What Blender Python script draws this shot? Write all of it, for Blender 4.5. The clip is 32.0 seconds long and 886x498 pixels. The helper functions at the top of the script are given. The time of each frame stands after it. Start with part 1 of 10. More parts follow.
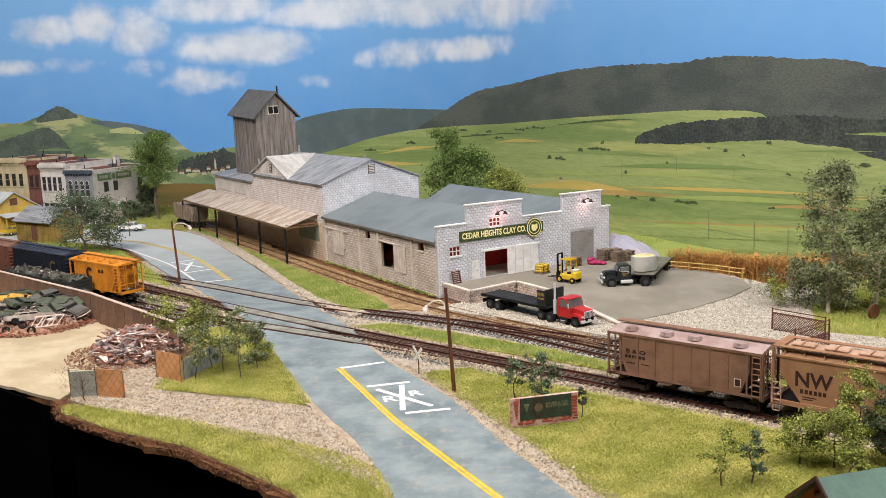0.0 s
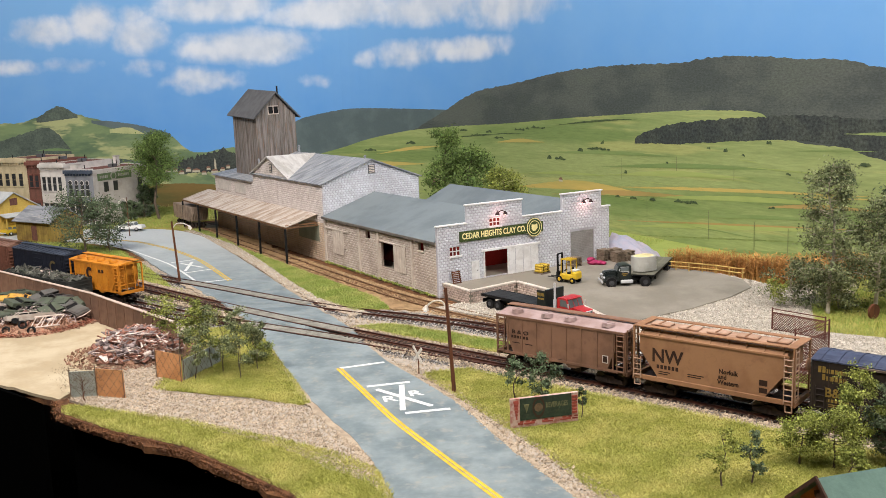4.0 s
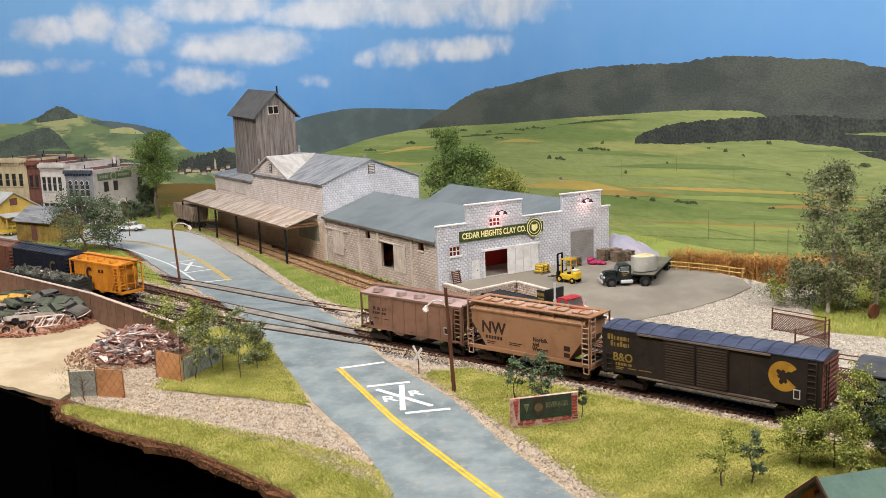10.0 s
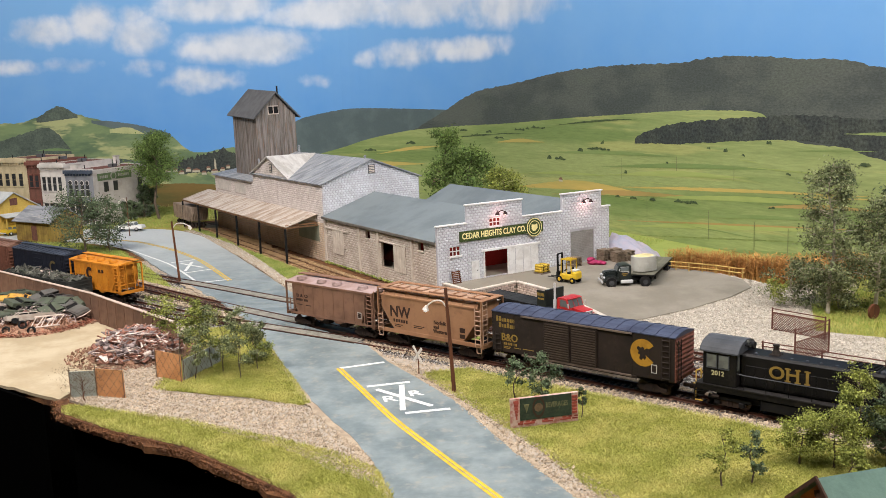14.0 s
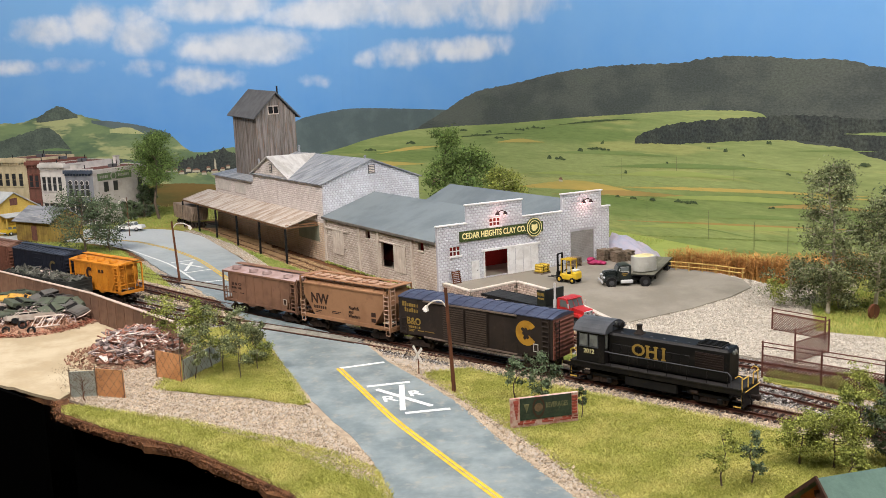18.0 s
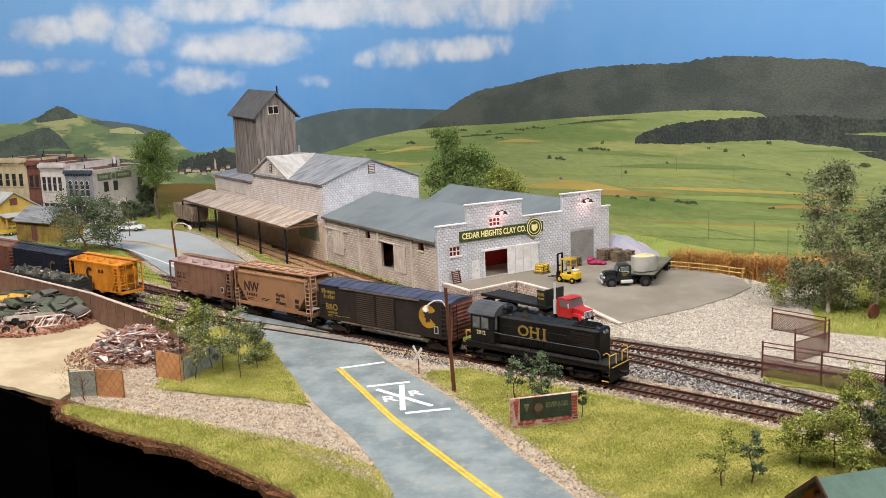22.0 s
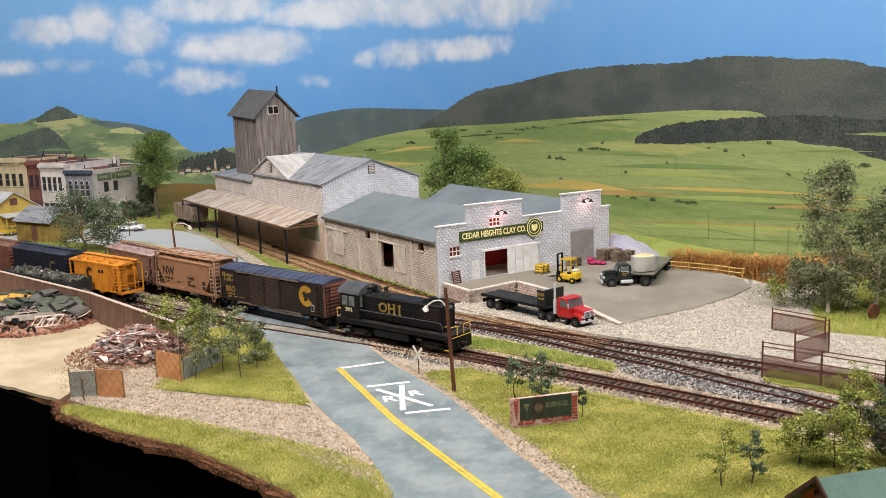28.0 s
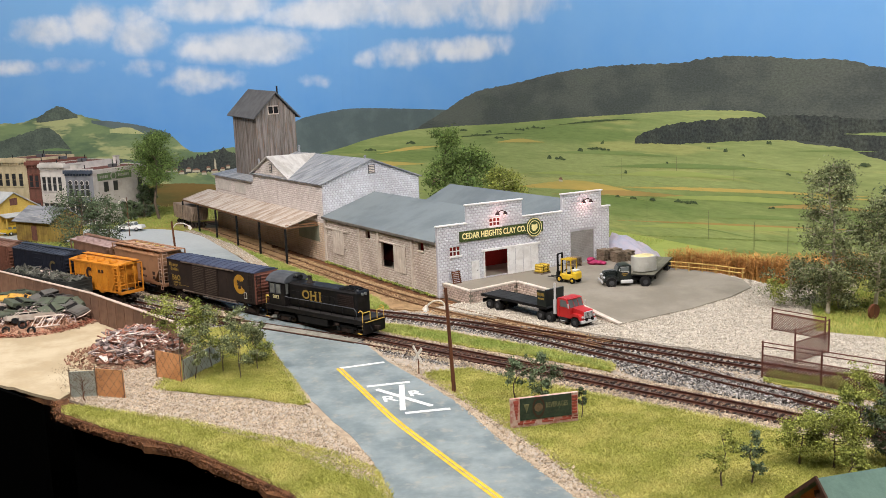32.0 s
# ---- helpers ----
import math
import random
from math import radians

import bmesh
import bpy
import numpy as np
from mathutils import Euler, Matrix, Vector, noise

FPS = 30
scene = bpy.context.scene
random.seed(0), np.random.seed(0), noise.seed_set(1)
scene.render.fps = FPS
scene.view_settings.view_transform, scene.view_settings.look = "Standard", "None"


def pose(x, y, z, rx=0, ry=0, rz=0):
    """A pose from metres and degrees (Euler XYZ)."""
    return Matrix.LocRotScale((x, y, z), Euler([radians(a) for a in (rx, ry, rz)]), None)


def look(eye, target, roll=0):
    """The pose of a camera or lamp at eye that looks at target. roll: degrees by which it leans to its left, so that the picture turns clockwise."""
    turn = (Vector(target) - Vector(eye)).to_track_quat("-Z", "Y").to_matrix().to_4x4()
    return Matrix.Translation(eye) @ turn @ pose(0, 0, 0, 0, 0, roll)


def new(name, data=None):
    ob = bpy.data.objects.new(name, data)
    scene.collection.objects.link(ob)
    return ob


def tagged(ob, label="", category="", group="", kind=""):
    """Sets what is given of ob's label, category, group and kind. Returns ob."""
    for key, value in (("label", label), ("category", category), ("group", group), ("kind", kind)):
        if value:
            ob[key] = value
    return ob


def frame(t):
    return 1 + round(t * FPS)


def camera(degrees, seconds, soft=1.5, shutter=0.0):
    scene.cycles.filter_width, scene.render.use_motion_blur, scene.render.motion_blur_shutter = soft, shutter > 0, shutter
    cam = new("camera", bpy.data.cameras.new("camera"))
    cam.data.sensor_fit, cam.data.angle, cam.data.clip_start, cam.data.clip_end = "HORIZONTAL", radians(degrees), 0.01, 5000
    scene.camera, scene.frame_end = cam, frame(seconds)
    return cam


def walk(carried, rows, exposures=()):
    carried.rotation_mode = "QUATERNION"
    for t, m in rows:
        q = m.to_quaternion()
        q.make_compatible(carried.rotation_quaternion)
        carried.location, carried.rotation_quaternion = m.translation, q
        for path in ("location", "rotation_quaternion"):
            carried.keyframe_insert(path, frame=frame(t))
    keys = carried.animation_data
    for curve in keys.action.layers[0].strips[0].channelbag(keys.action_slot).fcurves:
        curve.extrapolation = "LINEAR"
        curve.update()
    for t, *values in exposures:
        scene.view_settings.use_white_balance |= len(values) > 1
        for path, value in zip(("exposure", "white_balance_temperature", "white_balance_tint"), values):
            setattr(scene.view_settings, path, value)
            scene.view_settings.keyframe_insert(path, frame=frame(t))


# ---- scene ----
from mathutils.geometry import tessellate_polygon

# A model railway in 1:87. Everything below is written in full-size metres and scaled by K.
K = 1 / 87.1

# camera: it stands still in front of the layout
cam = camera(50.09, 32.0, soft=0.6)
EYE = Vector((0, 0, 22.66)) * K
AIM = EYE + Vector((0, 0.985603, -0.169074))
walk(cam, [(0, look(EYE, AIM, -2.115)), (32, look(EYE, AIM, -2.115))], [(0, 0.0), (32, 0.0)])

# world: the dim light that is left in the room
world = bpy.data.worlds.new("room_light")
world.use_nodes = True
world.node_tree.nodes["Background"].inputs[0].default_value = (0.9, 0.95, 1.0, 1)
world.node_tree.nodes["Background"].inputs[1].default_value = 0.035
scene.world = world


def area_lamp(name, eye, target, sx, sy, watts, color):
    lamp = bpy.data.lights.new(name, "AREA")
    lamp.shape, lamp.size, lamp.size_y, lamp.energy, lamp.color = "RECTANGLE", sx, sy, watts, color
    ob = new(name, lamp)
    ob.matrix_basis = look(Vector(eye), Vector(target))
    return ob


# assumed unseen ceiling lights over the aisle; left and backdrop ones are added fill
for ex, ey, tx_, ty_, watts in ((0.65, 0.0, 0.2, 1.1, 47), (-0.85, 0.5, -0.5, 1.2, 42), (-0.2, 0.85, -0.2, 1.5, 22)):
    area_lamp("ceiling_and_fill_lamp", (ex, ey, 1.42), (tx_, ty_, 0.1), 1.3, 0.35, watts, (1.0, 0.945, 0.905))


def srgb(r, g, b):
    f = lambda v: v / 12.92 if v <= 0.04045 else ((v + 0.055) / 1.055) ** 2.4
    return (f(r / 255), f(g / 255), f(b / 255), 1)


def mix_node(nt, fac, a, b, mode="MIX"):
    n = nt.nodes.new("ShaderNodeMix")
    n.data_type, n.blend_type = "RGBA", mode
    for sock, v in ((n.inputs[0], fac), (n.inputs[6], a), (n.inputs[7], b)):
        if hasattr(v, "is_linked"):
            nt.links.new(v, sock)
        else:
            sock.default_value = v
    return n.outputs[2]


def math_node(nt, op, a, b=0.0, clamp=False):
    n = nt.nodes.new("ShaderNodeMath")
    n.operation, n.use_clamp = op, clamp
    for sock, v in ((n.inputs[0], a), (n.inputs[1], b)):
        if hasattr(v, "is_linked"):
            nt.links.new(v, sock)
        else:
            sock.default_value = v
    return n.outputs[0]


def noise_node(nt, vec, scale, detail=4, rough=0.6):
    n = nt.nodes.new("ShaderNodeTexNoise")
    n.inputs["Scale"].default_value, n.inputs["Detail"].default_value, n.inputs["Roughness"].default_value = scale, detail, rough
    nt.links.new(vec, n.inputs["Vector"])
    return n.outputs["Fac"]


def ramp(nt, v, lo, hi):
    n = nt.nodes.new("ShaderNodeMapRange")
    n.interpolation_type = "SMOOTHSTEP"
    n.inputs[1].default_value, n.inputs[2].default_value = lo, hi
    nt.links.new(v, n.inputs[0])
    return n.outputs[0]


MATS = {}


def mat(name, c, c2=None, rough=0.8, metal=0.0, scale=0.6, fine=6.0, grain=0.25, bump=0.25, spec=0.16,
        rnd=0.0, stretch=(1, 1, 1), lo=0.4, hi=0.65, c3=None, stain=0.0, emit=0.0, far_light=None):
    """A surface with a broad change from c to c2, fine grain, relief, and a change from piece to piece."""
    if name in MATS:
        return MATS[name]
    m = bpy.data.materials.new(name)
    m.use_nodes = True
    nt = m.node_tree
    bsdf = nt.nodes["Principled BSDF"]
    co = nt.nodes.new("ShaderNodeTexCoord")
    mp = nt.nodes.new("ShaderNodeMapping")
    mp.inputs["Scale"].default_value = [87.1 * s for s in stretch]
    nt.links.new(co.outputs["Object"], mp.inputs[0])
    v = mp.outputs[0]
    col = mix_node(nt, ramp(nt, noise_node(nt, v, scale, 5), lo, hi), c, c2 or tuple(0.8 * x for x in c[:3]) + (1,))
    if c3:
        col = mix_node(nt, math_node(nt, "MULTIPLY", ramp(nt, noise_node(nt, v, scale * 2.3 + 0.13, 6, 0.7), 0.52, 0.68), stain), col, c3)
    if far_light:
        # brightness painted into the colour, growing along y between two distances in metres
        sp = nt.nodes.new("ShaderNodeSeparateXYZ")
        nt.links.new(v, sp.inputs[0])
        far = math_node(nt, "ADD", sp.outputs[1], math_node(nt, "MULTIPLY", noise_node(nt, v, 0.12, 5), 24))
        col = mix_node(nt, ramp(nt, far, far_light[0] + 12, far_light[1] + 12), col, far_light[2])
    fn = noise_node(nt, v, fine, 3, 0.7)
    g = math_node(nt, "ADD", math_node(nt, "MULTIPLY", fn, 2 * grain), 1 - grain)
    if rnd:
        geo, inf = nt.nodes.new("ShaderNodeNewGeometry"), nt.nodes.new("ShaderNodeObjectInfo")
        r = math_node(nt, "ADD", geo.outputs["Random Per Island"], inf.outputs["Random"])
        r = math_node(nt, "FRACT", r)
        g = math_node(nt, "MULTIPLY", g, math_node(nt, "ADD", math_node(nt, "MULTIPLY", r, 2 * rnd), 1 - rnd))
    cmb = nt.nodes.new("ShaderNodeCombineColor")
    for i in range(3):
        nt.links.new(g, cmb.inputs[i])
    col = mix_node(nt, 1.0, col, cmb.outputs[0], "MULTIPLY")
    nt.links.new(col, bsdf.inputs["Base Color"])
    bsdf.inputs["Roughness"].default_value, bsdf.inputs["Metallic"].default_value = rough, metal
    bsdf.inputs["Specular IOR Level"].default_value = spec
    if bump:
        b = nt.nodes.new("ShaderNodeBump")
        b.inputs["Strength"].default_value, b.inputs["Distance"].default_value = bump, 0.05 * K
        nt.links.new(fn, b.inputs["Height"])
        nt.links.new(b.outputs[0], bsdf.inputs["Normal"])
    if emit:
        nt.links.new(col, bsdf.inputs["Emission Color"])
        bsdf.inputs["Emission Strength"].default_value = emit
    MATS[name] = m
    return m


# the far road's brightness is put into its colour as a pale tone
M_road = mat("road_paint_asphalt", srgb(104, 115, 118), srgb(132, 141, 142), rough=0.6, scale=0.3, fine=2.2, grain=0.16, bump=0.15, c3=srgb(150, 147, 138), stain=0.6, lo=0.35, hi=0.66, spec=0.5, far_light=(104, 166, srgb(190, 194, 194)))
M_white = mat("white_road_paint", srgb(226, 227, 223), srgb(202, 204, 200), rough=0.6, scale=2, grain=0.06, bump=0.1)
M_yellow = mat("yellow_road_paint", srgb(216, 180, 56), srgb(196, 160, 52), rough=0.6, scale=2, grain=0.06, bump=0.1)
M_dirt = mat("brown_dirt", srgb(118, 82, 54), srgb(80, 54, 38), rough=0.95, scale=1.2, fine=4, grain=0.45, bump=1.0)
M_ballast = mat("dark_ballast_bed", srgb(112, 104, 98), srgb(88, 82, 78), rough=0.95, scale=1.2, fine=7, grain=0.4, bump=0.8)
M_lot = mat("tan_packed_sand", srgb(182, 167, 141), srgb(163, 147, 120), rough=0.9, scale=0.16, fine=3, grain=0.09, bump=0.25, c3=srgb(166, 146, 116), stain=0.4)
M_gravel = mat("grey_gravel_bed", srgb(168, 157, 144), srgb(146, 135, 122), rough=0.95, scale=1.2, fine=7, grain=0.4, bump=0.8)
M_pale = mat("pale_gravel_bed", srgb(182, 173, 160), srgb(158, 149, 136), rough=0.95, scale=1.2, fine=7, grain=0.35, bump=0.8)
M_stone_grey = mat("gravel_stone", srgb(180, 163, 142), srgb(150, 134, 114), rough=0.9, scale=1.5, grain=0.15, rnd=0.38, bump=0.2)
M_stone_pale = mat("pale_gravel_stone", srgb(194, 186, 173), srgb(166, 157, 144), rough=0.9, scale=1.5, grain=0.15, rnd=0.4, bump=0.2)
M_stone_dark = mat("ballast_stone", srgb(158, 154, 150), srgb(58, 56, 56), rough=0.9, scale=3.5, grain=0.15, rnd=0.85, bump=0.2)
M_turf = mat("grass_turf", srgb(148, 144, 70), srgb(166, 156, 90), rough=0.95, scale=0.35, fine=6, grain=0.3, bump=0.6)
M_blade = mat("static_grass_fibre", srgb(154, 156, 78), srgb(182, 176, 102), rough=0.8, scale=0.35, grain=0.2, rnd=0.3, bump=0)
M_blade_b = mat("bright_grass_fibre", srgb(140, 156, 78), srgb(166, 170, 98), rough=0.8, scale=0.3, grain=0.12, rnd=0.25, bump=0)
M_stone_rust = mat("rust_brown_ballast_stone", srgb(124, 100, 84), srgb(76, 60, 52), rough=0.9, scale=2.0, grain=0.15, rnd=0.55, bump=0.2)
M_sand = mat("sandy_ballast", srgb(158, 130, 96), srgb(132, 106, 76), rough=0.95, scale=0.7, fine=6, grain=0.35, bump=0.6)
M_stone_sand = mat("sandy_ballast_stone", srgb(176, 150, 116), srgb(140, 114, 84), rough=0.9, scale=1.5, grain=0.15, rnd=0.35, bump=0.2)
M_rail = mat("rusty_rail", srgb(94, 60, 49), srgb(70, 48, 41), rough=0.55, metal=0.4, scale=1, grain=0.2, bump=0.1)
M_tie = mat("dark_wood_tie", srgb(56, 43, 37), srgb(38, 30, 27), rough=0.9, scale=1.5, grain=0.25, rnd=0.3, bump=0.3)
M_tie_b = mat("brown_wood_tie", srgb(122, 92, 66), srgb(100, 74, 54), rough=0.9, scale=1.5, grain=0.25, rnd=0.3, bump=0.3)
M_conc = mat("concrete_pad", srgb(142, 135, 123), srgb(127, 120, 108), rough=0.85, scale=0.14, fine=4, grain=0.08, bump=0.15, c3=srgb(126, 118, 108), stain=0.5)
M_cap = mat("pale_concrete_cap", srgb(212, 200, 188), srgb(190, 178, 166), rough=0.8, scale=1, grain=0.1)
M_block = mat("white_painted_block", srgb(208, 208, 213), srgb(192, 191, 196), rough=0.7, scale=0.5, fine=8, grain=0.06, rnd=0.07, bump=0.2)
M_mortar = mat("grey_white_mortar", srgb(184, 182, 188), srgb(168, 165, 170), rough=0.85, scale=0.8, grain=0.1, bump=0.1)
M_block_w = mat("weathered_cream_block", srgb(196, 184, 173), srgb(178, 164, 152), rough=0.75, scale=0.4, fine=8, grain=0.08, rnd=0.06, bump=0.2, c3=srgb(174, 160, 148), stain=0.35)
M_block_p = mat("pinkish_white_block", srgb(214, 204, 199), srgb(202, 190, 184), rough=0.75, scale=0.4, fine=8, grain=0.06, rnd=0.05, bump=0.15, c3=srgb(196, 180, 168), stain=0.3)
M_block_t = mat("brown_stained_block", srgb(196, 174, 152), srgb(174, 152, 130), rough=0.8, scale=0.25, fine=8, grain=0.08, rnd=0.05, bump=0.15, c3=srgb(140, 132, 110), stain=0.6)
M_mortar_p = mat("pinkish_mortar", srgb(186, 174, 167), srgb(172, 160, 152), rough=0.85, scale=0.8, grain=0.1, bump=0.1)
M_mortar_w = mat("brown_grey_mortar", srgb(168, 152, 140), srgb(150, 134, 122), rough=0.85, scale=0.8, grain=0.1, bump=0.1)
M_roof_grey = mat("blue_grey_roofing", srgb(116, 124, 127), srgb(104, 112, 116), rough=0.7, scale=0.2, fine=4, grain=0.07, bump=0.15)
M_roof_metal = mat("weathered_metal_roof", srgb(152, 154, 158), srgb(118, 121, 126), rough=0.6, metal=0.1, scale=0.6, fine=3, grain=0.3, bump=0.2, stretch=(0.22, 1.6, 1), c3=srgb(186, 180, 174), stain=0.7)
M_roof_rust = mat("rust_streaked_tin", srgb(196, 185, 174), srgb(160, 141, 125), rough=0.65, metal=0.0, scale=0.7, fine=3, grain=0.2, bump=0.2, stretch=(0.22, 1.3, 1), c3=srgb(128, 98, 78), stain=0.8)
M_wood_grey = mat("weathered_grey_boards", srgb(134, 128, 124), srgb(98, 90, 84), rough=0.9, scale=0.8, fine=5, grain=0.22, rnd=0.16, stretch=(3, 3, 0.25), bump=0.3, c3=srgb(140, 106, 82), stain=0.6)
M_roof_dark = mat("dark_grey_shingle", srgb(96, 96, 98), srgb(84, 84, 86), rough=0.85, scale=0.5, fine=5, grain=0.12, bump=0.3)
M_black = mat("black_steel", srgb(20, 20, 21), srgb(28, 27, 27), rough=0.6, scale=1, grain=0.15, bump=0.1)
M_hole = mat("dark_interior", srgb(60, 36, 30), srgb(44, 28, 24), rough=0.9, scale=0.6, grain=0.1)
M_trim = mat("white_trim_paint", srgb(224, 222, 220), srgb(206, 203, 200), rough=0.6, scale=1, grain=0.05)
M_trim_w = mat("cream_trim_paint", srgb(206, 194, 182), srgb(188, 175, 162), rough=0.7, scale=0.8, grain=0.08)


def finish(bm):
    bmesh.ops.recalc_face_normals(bm, faces=bm.faces)
    me = bpy.data.meshes.new("mesh")
    bmesh.ops.scale(bm, vec=(K, K, K), verts=bm.verts)
    bm.to_mesh(me)
    bm.free()
    return me


def thing(name, x, y, z=0.0, rz=0.0, label="", category="", group="", kind=""):
    ob = new(name)
    ob.empty_display_size = 0.005
    ob.matrix_basis = pose(x * K, y * K, z * K, 0, 0, rz)
    return tagged(ob, label, category, group, kind)


def part(name, bm, material, parent, label=""):
    me = finish(bm) if isinstance(bm, bmesh.types.BMesh) else bm
    if not me.materials:
        me.materials.append(material)
    ob = new(name, me)
    ob.parent = parent
    if label:
        ob["label"] = label
    return ob


def at(ob, x, y, z, rx=0, ry=0, rz=0):
    ob.matrix_basis = pose(x * K, y * K, z * K, rx, ry, rz)
    return ob


def single(name, bm, material, x, y, z=0.0, rz=0.0, label="", category="", group="", kind=""):
    ob = part(name, bm, material, None)
    ob.matrix_basis = pose(x * K, y * K, z * K, 0, 0, rz)
    return tagged(ob, label, category, group, kind)


def raw(verts, faces):
    me = bpy.data.meshes.new("mesh")
    v = np.asarray(verts, float) * K
    me.from_pydata(v.tolist(), [], faces.tolist() if hasattr(faces, "tolist") else faces)
    return me


B = bmesh.new


def box(bm, x0, x1, y0, y1, z0, z1, bevel=0.0):
    r = bmesh.ops.create_cube(bm, size=1)
    vs = r["verts"]
    for v in vs:
        v.co = Vector((x0 if v.co.x < 0 else x1, y0 if v.co.y < 0 else y1, z0 if v.co.z < 0 else z1))
    if bevel:
        bmesh.ops.bevel(bm, geom=list({e for v in vs for e in v.link_edges}), offset=bevel, segments=1, affect="EDGES")
    return bm


def boxed(*a, **k):
    return box(B(), *a, **k)


def rod(bm, p, q, r, r2=None, n=8):
    p, q = Vector(p), Vector(q)
    d = q - p
    m = Matrix.Translation((p + q) / 2) @ d.to_track_quat("Z", "Y").to_matrix().to_4x4()
    bmesh.ops.create_cone(bm, cap_ends=True, segments=n, radius1=r, radius2=r if r2 is None else r2, depth=d.length, matrix=m)
    return bm


def pipe(bm, pts, r, n=6):
    for a, b in zip(pts, pts[1:]):
        rod(bm, a, b, r, n=n)
    return bm


def prism(bm, outline, t0, t1, axis="y"):
    """An outline in the plane across the axis, drawn out along it. For y: points (x, z); for x: (y, z); for z: (x, y)."""
    put = {"y": lambda a, b, t: (a, t, b), "x": lambda a, b, t: (t, a, b), "z": lambda a, b, t: (a, b, t)}[axis]
    lo = [bm.verts.new(put(a, b, t0)) for a, b in outline]
    hi = [bm.verts.new(put(a, b, t1)) for a, b in outline]
    n = len(outline)
    bm.faces.new(lo), bm.faces.new(hi)
    for i in range(n):
        bm.faces.new((lo[i], lo[(i + 1) % n], hi[(i + 1) % n], hi[i]))
    return bm


def slab(bm, pts, th):
    """A flat plate under the quad pts."""
    p = [Vector(q) for q in pts]
    n = (p[1] - p[0]).cross(p[2] - p[0]).normalized()
    n = -n if n.z > 0 else n
    a = [bm.verts.new(q) for q in p]
    b = [bm.verts.new(q + n * th) for q in p]
    bm.faces.new(a), bm.faces.new(b)
    for i in range(len(p)):
        j = (i + 1) % len(p)
        bm.faces.new((a[i], a[j], b[j], b[i]))
    return bm


def letters(body, size, depth=0.02, align="CENTER"):
    """Writing in the built-in font as a mesh in the xz plane, facing -y."""
    cu = bpy.data.curves.new("writing", "FONT")
    cu.body, cu.size, cu.align_x, cu.align_y, cu.extrude, cu.resolution_u = body, size * K, align, "CENTER", depth * K, 3
    cu.offset = 0.022 * size * K
    ob = bpy.data.objects.new("writing", cu)
    me = bpy.data.meshes.new_from_object(ob)
    bpy.data.objects.remove(ob)
    me.transform(Euler((radians(90), 0, 0)).to_matrix().to_4x4())
    me.materials.clear()
    return me


def smooth_line(pts, n=8):
    P = [np.array(q, float) for q in pts]
    P = [2 * P[0] - P[1]] + P + [2 * P[-1] - P[-2]]
    out = []
    for i in range(1, len(P) - 2):
        a, b, c, d = P[i - 1:i + 3]
        for k in range(n):
            t = k / n
            out.append(0.5 * (2 * b + (c - a) * t + (2 * a - 5 * b + 4 * c - d) * t * t + (3 * b - a - 3 * c + d) * t ** 3))
    out.append(P[-2])
    return np.array(out)


def inside(poly, x, y):
    poly = np.asarray(poly, float)
    ok = np.zeros(len(x), bool)
    j = len(poly) - 1
    for i in range(len(poly)):
        (xi, yi), (xj, yj) = poly[i], poly[j]
        if yi != yj:
            ok ^= ((yi > y) != (yj > y)) & (x < (xj - xi) * (y - yi) / (yj - yi) + xi)
        j = i
    return ok


def rough_edge(poly, step=0.8, amp=0.35, seed=0.0):
    """The outline with uneven, natural edges."""
    out = []
    for i in range(len(poly)):
        a, b = np.array(poly[i], float), np.array(poly[(i + 1) % len(poly)], float)
        n = max(1, int(np.hypot(*(b - a)) / step))
        for k in range(n):
            q = a + (b - a) * k / n
            out.append((q[0] + amp * noise.noise((q[0] * 0.7, q[1] * 0.7, seed)), q[1] + amp * noise.noise((q[0] * 0.7, q[1] * 0.7, seed + 9))))
    return out


def sheet(name, poly, z, material, label="", kind="structure", edge=0.35, thick=0.25):
    pts = rough_edge(poly, amp=edge) if edge else [tuple(q) for q in poly]
    n = len(pts)
    tris = tessellate_polygon([[Vector((a, b, 0)) for a, b in pts]])
    verts = [(a, b, z) for a, b in pts] + [(a, b, z - thick) for a, b in pts]
    faces = [tuple(t) for t in tris] + [(i, (i + 1) % n, n + (i + 1) % n, n + i) for i in range(n)]
    me = raw(verts, faces)
    bm = B()
    bm.from_mesh(me)
    bmesh.ops.recalc_face_normals(bm, faces=bm.faces)
    if sum(f.normal.z * f.calc_area() for f in bm.faces if abs(f.normal.z) > 0.5) < 0:
        bmesh.ops.reverse_faces(bm, faces=bm.faces)
    bm.to_mesh(me)
    bm.free()
    return tagged(part(name, me, material, None), label, kind=kind)


RNG = np.random.default_rng(5)


def scatter(poly, per_m2, holes=()):
    P = np.asarray(poly, float)
    (x0, y0), (x1, y1) = P.min(0), P.max(0)
    n = int((x1 - x0) * (y1 - y0) * per_m2)
    x, y = RNG.uniform(x0, x1, n), RNG.uniform(y0, y1, n)
    ok = inside(P, x, y)
    for q in holes:
        ok &= ~inside(q, x, y)
    return x[ok], y[ok]


